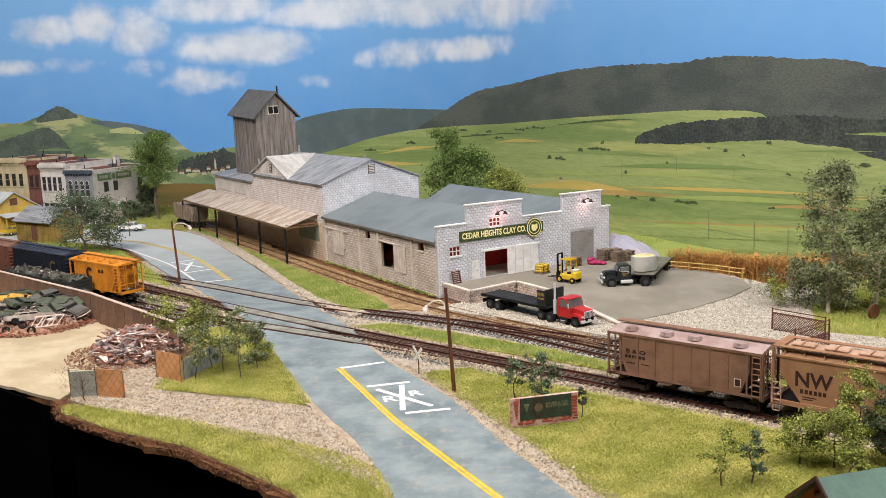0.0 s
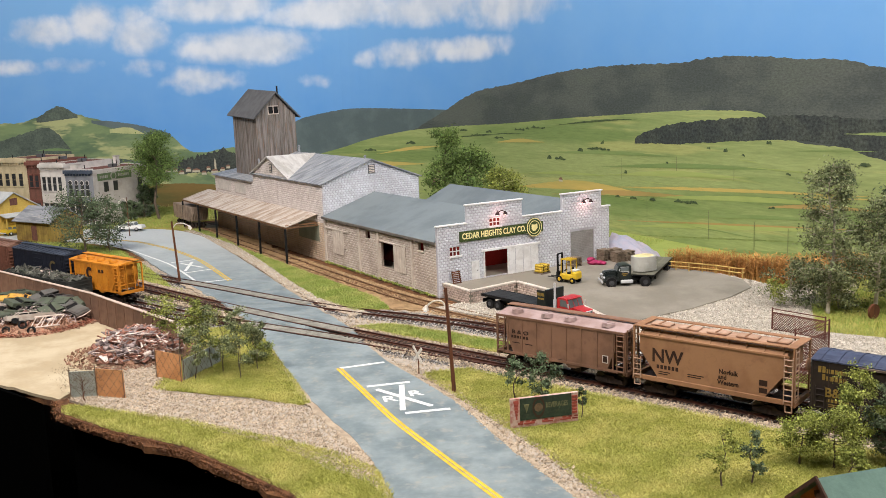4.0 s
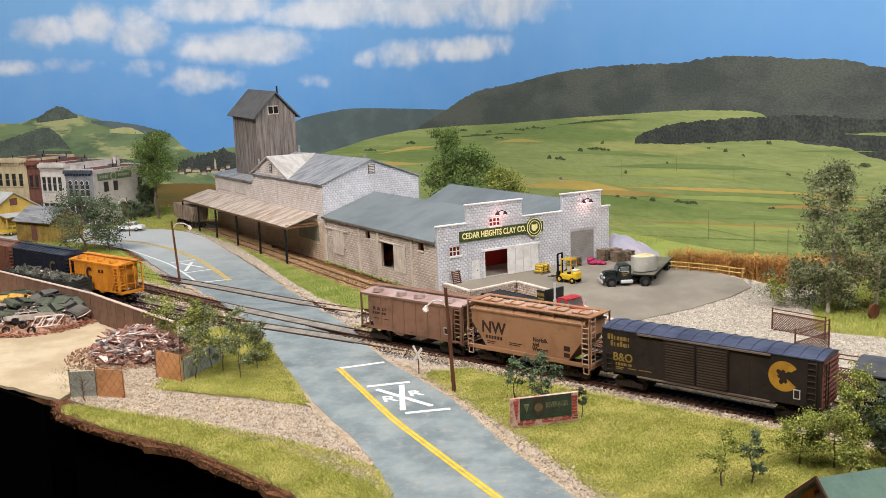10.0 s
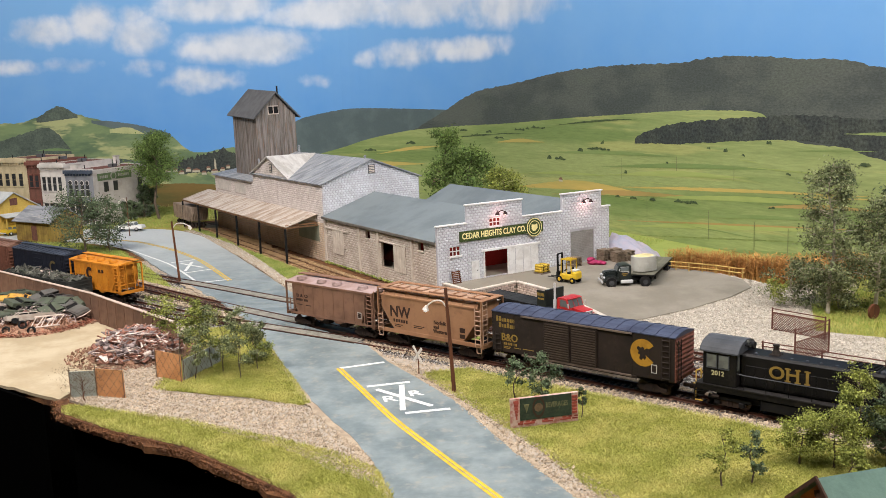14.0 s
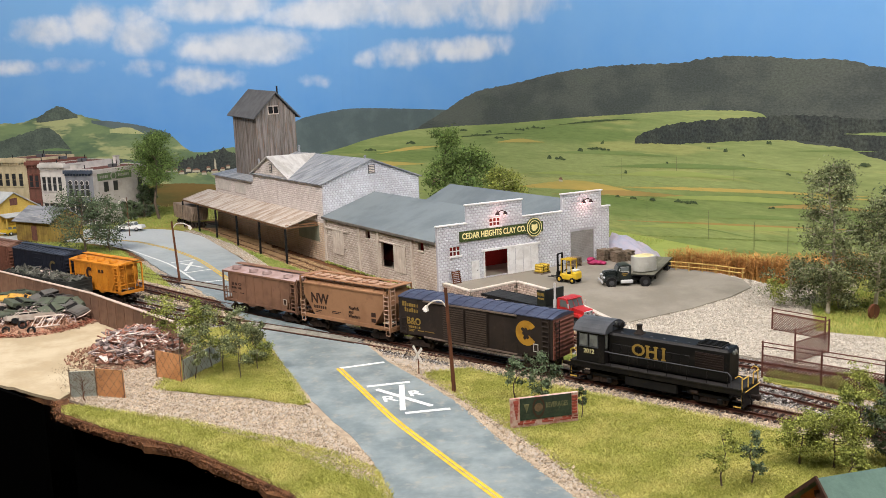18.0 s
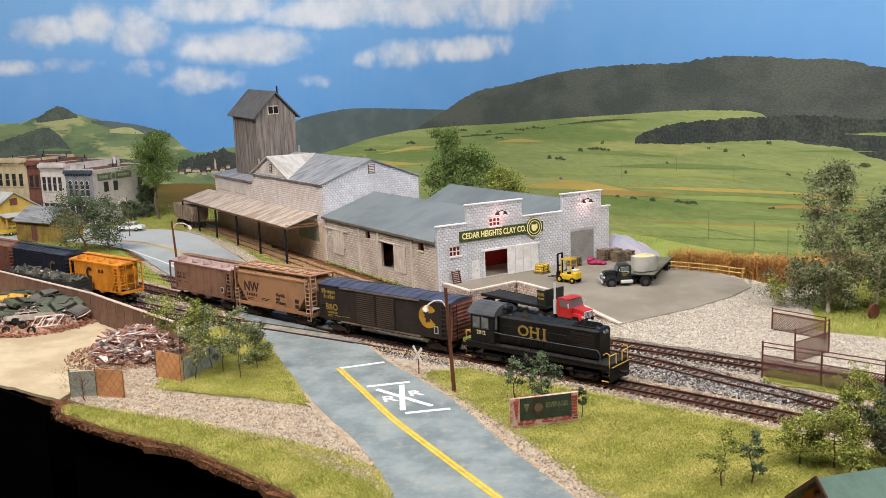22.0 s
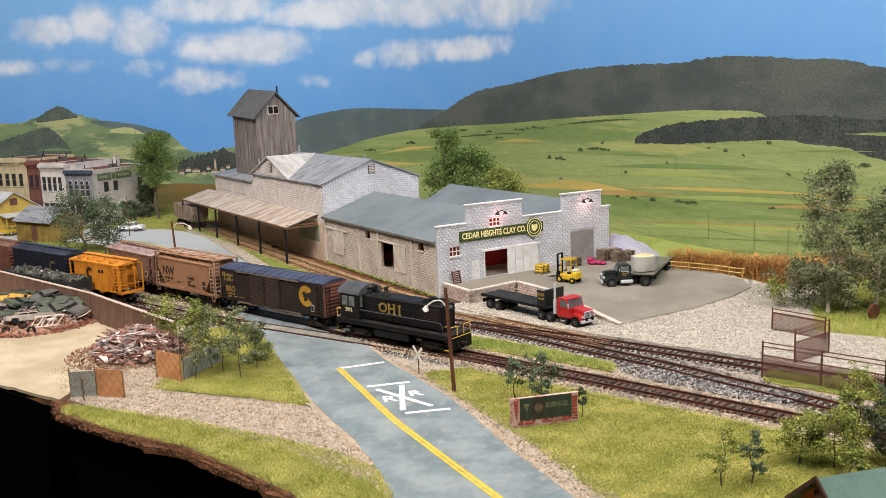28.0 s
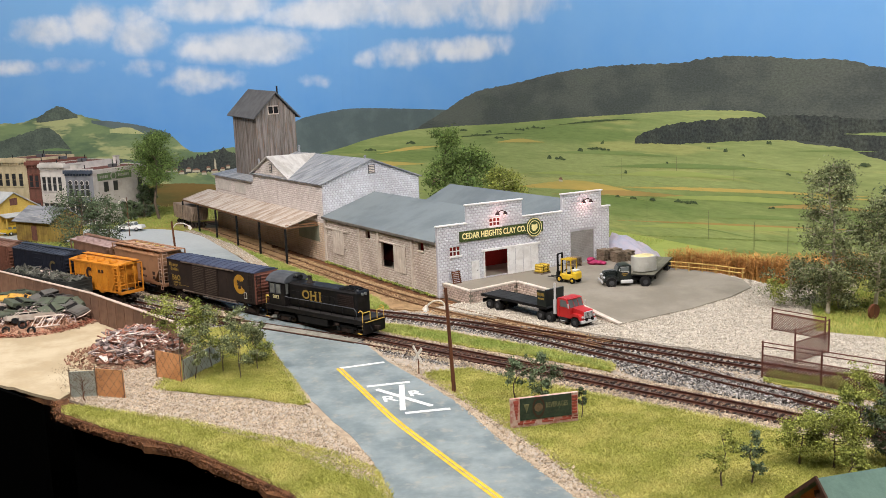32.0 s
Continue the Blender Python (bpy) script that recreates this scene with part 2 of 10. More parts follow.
def blades(name, polys, per_m2, z, height, material, label, holes=(), lean=0.5):
    X, Y = [], []
    for p in polys:
        x, y = scatter(p, per_m2, holes)
        X.append(x), Y.append(y)
    x, y = np.concatenate(X), np.concatenate(Y)
    n = len(x)
    patchy = np.array([noise.noise((a * 0.5, b * 0.5, 3.0)) for a, b in zip(x, y)])
    hgt = height * (0.6 + 0.8 * RNG.random(n)) * (1 + 0.5 * patchy)
    a, w = RNG.uniform(0, 6.283, n), 0.018 + 0.02 * RNG.random(n)
    lx, ly = lean * hgt * RNG.normal(0, 1, n), lean * hgt * RNG.normal(0, 1, n)
    zz = z(x, y) if callable(z) else np.full(n, z)
    v = np.empty((n, 3, 3))
    v[:, 0] = np.stack([x - w * np.cos(a), y - w * np.sin(a), zz], 1)
    v[:, 1] = np.stack([x + w * np.cos(a), y + w * np.sin(a), zz], 1)
    v[:, 2] = np.stack([x + lx, y + ly, zz + hgt], 1)
    me = raw(v.reshape(-1, 3), np.arange(3 * n).reshape(-1, 3))
    return tagged(part(name, me, material, None), label, "grass", kind="stuff")


OCT = np.array([(1, 0, 0), (-1, 0, 0), (0, 1, 0), (0, -1, 0), (0, 0, 1), (0, 0, -1)], float)
OCT_F = np.array([(0, 2, 4), (2, 1, 4), (1, 3, 4), (3, 0, 4), (2, 0, 5), (1, 2, 5), (3, 1, 5), (0, 3, 5)])


def stones(name, x, y, z, size, material, label, category="gravel"):
    n = len(x)
    v = OCT[None] * (size * (0.55 + 0.9 * RNG.random((n, 1, 1)) ** 2)) * (0.7 + 0.6 * RNG.random((n, 6, 1)))
    a = RNG.uniform(0, 6.283, n)
    c, s = np.cos(a)[:, None], np.sin(a)[:, None]
    tilt = RNG.normal(0, 0.5, (n, 2))
    vx, vy, vz = v[..., 0] * c - v[..., 1] * s, v[..., 0] * s + v[..., 1] * c, v[..., 2] * 0.8
    vz = vz + vx * tilt[:, :1] + vy * tilt[:, 1:]
    zz = z(x, y) if callable(z) else np.full(n, z)
    V = np.stack([vx + x[:, None], vy + y[:, None], vz + zz[:, None]], -1).reshape(-1, 3)
    F = (OCT_F[None] + 6 * np.arange(n)[:, None, None]).reshape(-1, 3)
    return tagged(part(name, raw(V, F), material, None), label, category, kind="stuff")
# ---------------------------------------------------------------- room and bench
# room shell assumed out of view; its dark grey keeps bounced light low
M_room = mat("grey_room_paint", srgb(84, 82, 80), srgb(76, 74, 72), rough=0.9, scale=0.02, grain=0.03, bump=0)
M_room_floor = mat("dark_carpet", srgb(26, 24, 24), srgb(20, 19, 19), rough=0.95, scale=0.1, grain=0.2, bump=0)
M_fascia = mat("black_fascia", srgb(5, 5, 5), srgb(4, 4, 4), rough=1.0, spec=0.0, scale=0.1, grain=0.1, bump=0)
tagged(part("floor", boxed(-260, 230, -150, 290, -96, -94), M_room_floor, None), kind="structure")
tagged(part("ceiling", boxed(-260, 230, -150, 290, 128, 130), M_room, None), kind="structure")
# fixture housings added out of view for the assumed ceiling lamps
for ex, ey in ((0.65, 0.0), (-0.85, 0.05), (-0.2, 0.85)):
    fx = thing("ceiling_light", ex * 87.1, ey * 87.1, 125, 0, "flat white ceiling light fixture, assumed out of view", "ceiling light")
    part("housing", boxed(-70, 70, -26, 26, 0.6, 3.0, bevel=0.4), M_room, fx)
tagged(part("wall_north", boxed(-260, 230, 288, 290, -94, 128), M_room, None), kind="structure")
tagged(part("wall_south", boxed(-260, 230, -152, -150, -94, 128), M_room, None), kind="structure")
tagged(part("wall_west", boxed(-262, -260, -150, 290, -94, 128), M_room, None), kind="structure")
tagged(part("wall_east", boxed(230, 232, -150, 290, -94, 128), M_room, None), kind="structure")

FRONT = [(-130, 140), (-60, 93), (-37.2, 75.8), (-30.4, 70.5), (-28.8, 67.2), (-23, 62.6), (-17.3, 58.9), (-9.4, 51.2), (-4, 44.5), (8, 40), (30, 32), (70, 12)]
LAYOUT = FRONT + [(95, 30), (80, 60), (62, 90), (48, 110), (36, 130), (22, 156), (5, 182), (-15, 198), (-40, 204), (-130, 205)]
tagged(sheet("ground", LAYOUT, -0.35, M_dirt, "brown earth-covered layout ground", edge=0.5, thick=0.5))
bench = B()
for a, b in zip(FRONT, FRONT[1:]):
    d = np.array(b, float) - np.array(a, float)
    q = np.array((-d[1], d[0])) / np.hypot(*d)
    lot = b[0] < -29
    w_ = -1.0 if lot else 0.9
    top = -0.2 if lot else -0.9
    a1, b1 = np.array(a) + q * w_, np.array(b) + q * w_
    slab(bench, [(*a1, top), (*b1, top), (*b1, -70), (*a1, -70)], 0.5)
bmesh.ops.remove_doubles(bench, verts=bench.verts, dist=0.5)
tagged(part("bench_fascia", bench, M_fascia, None), kind="structure")

# ---------------------------------------------------------------- backdrop: a printed sheet, with the hills cut out and laid over the sky
BACK = smooth_line([(75, 60), (62, 85), (48, 104), (36, 124), (22, 150), (5, 176), (-15, 192), (-40, 198), (-75, 199), (-130, 199), (-190, 199)], 16)
BACK_S = np.concatenate([[0], np.cumsum(np.hypot(*np.diff(BACK, axis=0).T))])
BACK_S -= BACK_S[16]


def on_back(s, z, off=0.0):
    x, y = np.interp(s, BACK_S, BACK[:, 0]), np.interp(s, BACK_S, BACK[:, 1])
    x2, y2 = np.interp(s + 0.5, BACK_S, BACK[:, 0]), np.interp(s + 0.5, BACK_S, BACK[:, 1])
    d = np.array((x2 - x, y2 - y))
    d /= np.hypot(*d)
    return x + d[1] * -off, y + d[0] * off, z


def print_sheet(name, tops, z_low, layer, material, rough=0.0, step=1.0, s0=None, s1=None):
    """A strip of the print between z_low (a number or control points) and an uneven upper outline, layer by layer in front of the sky."""
    ts = sorted(tops)
    lows = sorted(z_low) if isinstance(z_low, list) else [(ts[0][0], z_low), (ts[-1][0], z_low)]
    s = np.arange(ts[0][0], ts[-1][0] + step, step)
    line = smooth_line(ts, 6) if len(ts) > 2 else np.array(ts, float)
    low = smooth_line(lows, 6) if len(lows) > 2 else np.array(lows, float)
    top = np.interp(s, line[:, 0], line[:, 1]) + np.array([rough * noise.fractal((a * 1.3, layer, 0), 1.0, 2.0, 4) for a in s])
    bot = np.minimum(np.interp(s, low[:, 0], low[:, 1]) + np.array([0.6 * rough * noise.fractal((a * 1.1, layer, 5), 1.0, 2.0, 3) for a in s]), top - 0.01)
    v, f = [], []
    for a, t, b in zip(s, top, bot):
        v += [on_back(a, b, 0.03 * layer), on_back(a, t, 0.03 * layer)]
    for i in range(len(s) - 1):
        f.append((2 * i, 2 * i + 2, 2 * i + 3, 2 * i + 1))
    me = raw(v, f)
    uv = me.uv_layers.new(name="uv")
    st = np.repeat(s, 2), np.stack([bot, top], 1).reshape(-1)
    for lp in me.loops:
        uv.data[lp.index].uv = (st[0][lp.vertex_index] / 100, st[1][lp.vertex_index] / 100)
    return part(name, me, material, backdrop)


def print_mat(name, c, c2, scale=0.1, lo=0.4, hi=0.6, stretch=(1, 1, 1), fine=2.5, grain=0.2, c3=None, stain=0.5, s3=0.3):
    m = bpy.data.materials.new(name)
    m.use_nodes = True
    nt = m.node_tree
    bsdf = nt.nodes["Principled BSDF"]
    uv = nt.nodes.new("ShaderNodeUVMap")
    mp = nt.nodes.new("ShaderNodeMapping")
    mp.inputs["Scale"].default_value = [100 * q for q in stretch]
    nt.links.new(uv.outputs[0], mp.inputs[0])
    v = mp.outputs[0]
    col = mix_node(nt, ramp(nt, noise_node(nt, v, scale, 5), lo, hi), c, c2)
    if c3:
        col = mix_node(nt, math_node(nt, "MULTIPLY", ramp(nt, noise_node(nt, v, s3, 4), 0.54, 0.62), stain), col, c3)
    g = math_node(nt, "ADD", math_node(nt, "MULTIPLY", noise_node(nt, v, fine, 3, 0.75), 2 * grain), 1 - grain)
    cmb = nt.nodes.new("ShaderNodeCombineColor")
    for i in range(3):
        nt.links.new(g, cmb.inputs[i])
    nt.links.new(mix_node(nt, 1.0, col, cmb.outputs[0], "MULTIPLY"), bsdf.inputs["Base Color"])
    bsdf.inputs["Roughness"].default_value, bsdf.inputs["Specular IOR Level"].default_value = 0.75, 0.2
    return m


# clouds of the printed sky: centre and half size along the sheet, and density
CLOUDS = [(199.5, 36.6, 8, 3.2, 1.0), (189, 38, 5.5, 4.6, 1.15), (179.5, 35.2, 6.5, 4.4, 1.15), (181, 39, 3, 2.4, 0.8), (206, 29.4, 6, 1.5, 0.55), (194.4, 29.5, 6, 1.5, 0.5), (157.3, 32, 16, 4.0, 1.35), (167.8, 25.9, 8.5, 2.8, 0.85),
          (163.8, 40.2, 15, 3.4, 1.3), (137.6, 38.2, 18, 3.6, 1.35), (116, 37.4, 19, 3.8, 1.35), (95, 36.2, 17, 4.0, 1.2), (122, 29.1, 8, 2.8, 0.85), (107.5, 29.2, 13, 2.3, 0.95), (143.4, 24.8, 3, 1.2, 0.4), (131.8, 28.4, 2.6, 1.6, 0.5), (179, 28.7, 4.5, 1.8, 0.45), (215, 37, 6, 3, 0.8)]


def sky_mat():
    m = bpy.data.materials.new("printed_sky")
    m.use_nodes = True
    nt = m.node_tree
    bsdf = nt.nodes["Principled BSDF"]
    uv = nt.nodes.new("ShaderNodeUVMap")
    mp = nt.nodes.new("ShaderNodeMapping")
    mp.inputs["Scale"].default_value = (100, 100, 100)
    nt.links.new(uv.outputs[0], mp.inputs[0])
    v = mp.outputs[0]
    sep = nt.nodes.new("ShaderNodeSeparateXYZ")
    nt.links.new(v, sep.inputs[0])
    total = None
    for s, z, rs, rz, k in CLOUDS:
        dx = math_node(nt, "POWER", math_node(nt, "ABSOLUTE", math_node(nt, "DIVIDE", math_node(nt, "SUBTRACT", sep.outputs[0], s), rs)), 2.0)
        dz = math_node(nt, "POWER", math_node(nt, "ABSOLUTE", math_node(nt, "DIVIDE", math_node(nt, "SUBTRACT", sep.outputs[1], z), rz)), 2.0)
        d = math_node(nt, "MULTIPLY", math_node(nt, "SUBTRACT", 1.0, math_node(nt, "ADD", dx, dz)), k)
        total = d if total is None else math_node(nt, "MAXIMUM", total, d)
    n1 = noise_node(nt, v, 0.15, 5, 0.5)
    n2 = noise_node(nt, v, 0.42, 4, 0.45)
    wisp = math_node(nt, "ADD", math_node(nt, "MULTIPLY", n1, 1.7), math_node(nt, "MULTIPLY", n2, 0.9))
    dens = ramp(nt, math_node(nt, "ADD", math_node(nt, "MULTIPLY", math_node(nt, "MAXIMUM", total, -1.2), 0.85), math_node(nt, "SUBTRACT", wisp, 1.22)), -0.2, 1.15)
    blue = mix_node(nt, ramp(nt, sep.outputs[1], 14.0, 44.0), srgb(84, 144, 210), srgb(112, 164, 216))
    blue = mix_node(nt, math_node(nt, "MULTIPLY", n1, 0.45), blue, srgb(134, 174, 214))
    white = mix_node(nt, ramp(nt, n1, 0.3, 0.7), srgb(186, 197, 212), srgb(216, 220, 227))
    nt.links.new(mix_node(nt, math_node(nt, "MULTIPLY", dens, 0.9), blue, white), bsdf.inputs["Base Color"])
    bsdf.inputs["Roughness"].default_value, bsdf.inputs["Specular IOR Level"].default_value = 0.8, 0.15
    return m


backdrop = thing("backdrop", 0, 0, 0, 0, "printed scenic backdrop of hills, fields and cloudy sky", "backdrop", kind="structure")
P_wood = print_mat("printed_forest", srgb(86, 91, 86), srgb(72, 78, 76), scale=0.09, fine=3.0, grain=0.75, stretch=(0.8, 1.6, 1), c3=srgb(98, 110, 88), stain=0.08, s3=0.12)
P_far = print_mat("printed_far_forest", srgb(94, 108, 110), srgb(82, 95, 98), scale=0.1, fine=3, grain=0.12)
P_wood_b = print_mat("printed_dark_wood", srgb(70, 75, 70), srgb(58, 63, 62), scale=0.3, fine=2.6, grain=1.4)
P_haze = print_mat("printed_hazy_wood", srgb(86, 97, 88), srgb(74, 84, 78), scale=0.3, fine=2.2, grain=0.7)
P_green = print_mat("printed_meadow", srgb(148, 159, 104), srgb(116, 135, 82), scale=0.08, stretch=(0.2, 2.0, 1), fine=2.2, grain=0.35, c3=srgb(174, 172, 112), stain=0.6, s3=0.12)
P_gold = print_mat("printed_stubble", srgb(196, 170, 100), srgb(174, 160, 94), scale=0.2, stretch=(0.2, 1.5, 1), fine=1.5, grain=0.08)
P_line = print_mat("printed_hedge", srgb(116, 130, 76), srgb(132, 144, 84), scale=0.5, fine=2, grain=0.3)
P_pale = print_mat("printed_pale_meadow", srgb(160, 170, 104), srgb(146, 160, 94), scale=0.2, stretch=(0.2, 1.5, 1), fine=1.5, grain=0.1)
P_plough = print_mat("printed_ploughed_field", srgb(176, 146, 94), srgb(156, 138, 86), scale=0.2, stretch=(0.2, 1.5, 1), fine=1.5, grain=0.1)
P_green2 = print_mat("printed_dark_meadow", srgb(130, 147, 92), srgb(118, 138, 84), scale=0.2, stretch=(0.3, 2, 1), fine=2, grain=0.12)
P_hillgold = print_mat("printed_hazy_stubble", srgb(176, 178, 130), srgb(160, 166, 120), scale=0.2, fine=2, grain=0.1)
P_hill2 = print_mat("printed_hazy_meadow", srgb(108, 130, 90), srgb(98, 120, 84), scale=0.2, fine=2, grain=0.1)
P_brown = print_mat("printed_brown_field", srgb(118, 98, 58), srgb(94, 90, 52), scale=0.15, stretch=(0.3, 1.4, 1), fine=2, grain=0.15)
P_bush = print_mat("printed_bush", srgb(84, 98, 64), srgb(64, 78, 56), scale=1.2, fine=8, grain=0.6)
P_hill = print_mat("printed_left_hill", srgb(118, 136, 98), srgb(88, 108, 84), scale=0.11, stretch=(0.6, 1.8, 1), fine=1.5, grain=0.14, c3=srgb(172, 174, 126), stain=0.8, s3=0.13)

print_sheet("printed_sky", [(-20, 70), (285, 70)], -6.0, 0, sky_mat(), step=2.0)
print_sheet("printed_hill", [(112.6, 18.3), (125.6, 18.7), (136.2, 18.9), (143.8, 17.9), (148.2, 16.7), (154, 12.8), (166, 8)], 2, 1, P_far, 0.12, 0.5)
print_sheet("printed_hill", [(158, 10.2), (162.4, 11.7), (168.5, 10.9), (172, 11.8), (175.3, 14.7), (181, 16.6), (187, 17.7), (193, 19.4), (197, 20.6), (200, 20.3), (205, 18.6), (212, 18), (222, 16), (250, 15)], -6, 1.5, P_hill, 0.2, 0.4)
print_sheet("printed_wood", [(194, 19.6), (197.2, 21.4), (199.3, 21), (202.5, 19.2)], [(194, 19.0), (202.5, 18.2)], 2, P_haze, 0.25, 0.2)
print_sheet("printed_wood", [(196, 12.5), (200, 17), (206, 16), (216, 13), (222, 12)], [(196, 11.6), (205, 11.0), (222, 10.5)], 2, P_haze, 0.3, 0.25)
print_sheet("printed_wood", [(175, 15), (181, 16.9), (187, 18), (191, 18.3)], [(175, 14.3), (183, 15.6), (191, 17.7)], 2, P_far, 0.15, 0.3)
print_sheet("printed_wood", [(160, 9.6), (164, 11.3), (168, 10.6), (174, 9.2)], [(160, 6.8), (174, 6.5)], 2.2, P_wood_b, 0.8, 0.12)
print_sheet("printed_hill", [(-12, 20), (10, 21.8), (23.1, 22.9), (27.6, 23.9), (33.6, 24.3), (42, 25), (48, 25.1), (54, 24.6), (66, 24.8), (79.7, 24.3), (93.6, 22.7), (103.2, 21.7), (108, 20.3), (112.6, 18.3), (117, 16.4), (121, 14.6)], 9, 2.4, P_wood, 0.18, 0.3)
print_sheet("printed_meadow", [(-12, 13.5), (27.3, 14.2), (34.9, 14.8), (37.5, 15.1), (39.2, 17.9), (47, 18.3), (54, 18.2), (66.1, 17.6), (80, 16.9), (95.4, 15.9), (111.2, 15.2), (120.4, 14.6), (126, 13.9), (132.7, 12.7), (139.3, 10.9), (150, 8.4), (175, 2)], -6, 3, P_green, 0.1, 0.4)
print_sheet("printed_wood", [(-12, 17.5), (16, 17), (23, 17.4), (32, 17.8), (38, 17.6), (46, 17.2), (56, 16.2), (61.5, 14.9), (63, 13.9)], [(-12, 9.5), (10, 11.5), (23, 13), (28, 14.3), (35, 14.8), (44, 14.4), (54, 13.7), (63, 13.5)], 3.4, P_wood_b, 0.22, 0.2)
# fields and hedges
for k, (s0, s1, z0, z1, hgt, mm) in enumerate([
        (61, 93.4, 6.3, 4.95, 1.5, P_gold), (40.8, 69, 9.85, 8.5, 0.8, P_pale), (22.4, 69, 8.9, 6.7, 0.45, P_gold), (49.5, 84, 6.7, 4.4, 0.8, P_plough), (24, 60, 7.7, 5.9, 0.7, P_pale), (26, 66, 4.6, 1.0, 0.8, P_pale), (22.3, 39, 7.3, 6.4, 0.6, P_plough), (22.2, 68.3, 5.2, 1.65, 0.25, P_plough),
        (22.1, 68.3, 3.6, -0.5, 0.18, P_line), (85.2, 99.2, 12.9, 12.5, 0.65, P_gold), (34.8, 71.6, 11.2, 9.6, 0.7, P_green2), (69, 91, 8.3, 7.5, 0.5, P_pale), (22.4, 34.7, 8.5, 8.0, 0.26, P_gold), (54, 86, 11.9, 11.2, 0.6, P_green2),
        (26.9, 53.8, 5.8, 3.7, 0.5, P_green2), (12, 27.5, 15.4, 15.7, 0.5, P_green), (62.3, 82.1, 17.0, 15.8, 0.3, P_bush), (90.7, 111.3, 14.3, 13.1, 0.35, P_bush), (114, 130, 11.5, 9.8, 0.6, P_gold), (118, 150, 8.0, 6.0, 1.2, P_gold), (20, 62, 2.2, -1.6, 0.4, P_green2), (60, 96, 3.0, 1.8, 0.5, P_green2)]):
    print_sheet("printed_field", [(s0, z0 + 0.02), ((s0 + s1) / 2, (z0 + z1) / 2 + hgt), (s1, z1 + 0.02)], [(s0, z0), (s1, z1)], 3.7 + 0.03 * k, mm, 0.06, 0.4)
HR = random.Random(21)
for k in range(24):
    s0, w_, z0 = HR.uniform(22, 128), HR.uniform(3, 16), HR.uniform(0.5, 14.5)
    if z0 > 15.5 - 0.04 * abs(s0 - 60) or (s0 > 105 and z0 > 12):
        continue
    dz = HR.uniform(-0.4, 0.5)
    print_sheet("printed_field", [(s0, z0 + 0.01), (s0 + w_ / 2, z0 + dz / 2 + HR.uniform(0.05, 0.22)), (s0 + w_, z0 + dz + 0.01)], [(s0, z0), (s0 + w_, z0 + dz)], 4.36 + 0.008 * k, HR.choice([P_pale, P_pale, P_green2]), 0.04, 0.5)
for k in range(14):
    s0, w_, z0 = HR.uniform(170, 218), HR.uniform(3, 10), HR.uniform(5, 15.5)
    if z0 > 19 - 0.5 * abs(s0 - 198):
        continue
    dz = HR.uniform(-0.8, 0.8)
    print_sheet("printed_field", [(s0, z0 + 0.01), (s0 + w_ / 2, z0 + dz / 2 + HR.uniform(0.2, 0.9)), (s0 + w_, z0 + dz + 0.01)], [(s0, z0), (s0 + w_, z0 + dz)], 2.3 + 0.01 * k, HR.choice([P_haze, P_haze, P_hillgold, P_hill2]), 0.1, 0.4)
print_sheet("printed_field", [(180.4, 15.2), (183.6, 16.6), (187.4, 16.4)], [(180.4, 15.1), (187.4, 15.6)], 2.5, P_hillgold, 0.08, 0.3)
print_sheet("printed_field", [(158, 0.5), (164, 3.6), (170, 4.4), (176, 4.6), (190, 4.4)], -6, 5.0, P_brown, 0.1, 0.5)
# bushes and small trees in the print
for k, (s, z, w, hgt) in enumerate([(84, 10.3, 1.2, 0.5), (81, 10.2, 3, 0.7), (70.5, 13.2, 0.8, 0.7), (76, 11.8, 1.4, 0.5), (52, 5.7, 5, 0.7), (59, 5.5, 1.2, 0.4), (67, 5.2, 1.0, 0.5), (37.4, 6.3, 1.0, 0.5), (28, 10.0, 4.6, 2.6), (31.8, 10, 0.8, 0.6), (48, 13.2, 0.7, 0.6),
                                    (45, 13.0, 0.7, 0.4), (42, 12.6, 0.5, 0.4), (101, 14.2, 1.6, 0.5), (108, 14.4, 2, 0.5), (113, 13.6, 1.2, 0.6), (90, 15.0, 0.9, 0.5), (25, 12.2, 1.6, 0.5), (35, 10.6, 0.8, 0.4), (65, 9.0, 0.7, 0.5), (56, 10.9, 0.6, 0.4), (122, 11.8, 2.4, 0.7), (132, 10.4, 3, 0.6), (71.5, 12.2, 5.5, 0.5), (63.3, 5.3, 1.6, 0.5), (28.9, 10.6, 2.2, 2.2), (38, 14.2, 0.8, 0.5), (98, 13.2, 3, 0.4), (104, 13.6, 4, 0.4), (87, 15.2, 4, 0.3), (92, 14.8, 3, 0.35)]):
    print_sheet("printed_bush", [(s - w / 2, z + 0.1), (s - w / 3, z + hgt * 0.6), (s, z + hgt * 0.66), (s + w / 3, z + hgt * 0.6), (s + w / 2, z + 0.1)], z, 4.6 + 0.02 * k, P_bush, 0.3, 0.08)
P_wallw = print_mat("printed_house", srgb(190, 184, 164), srgb(170, 164, 148), fine=4, grain=0.05)
P_tile = print_mat("printed_red_roof", srgb(136, 104, 88), srgb(116, 90, 78), fine=4, grain=0.15)
P_pole = print_mat("printed_pole", srgb(118, 124, 88), srgb(108, 112, 82))
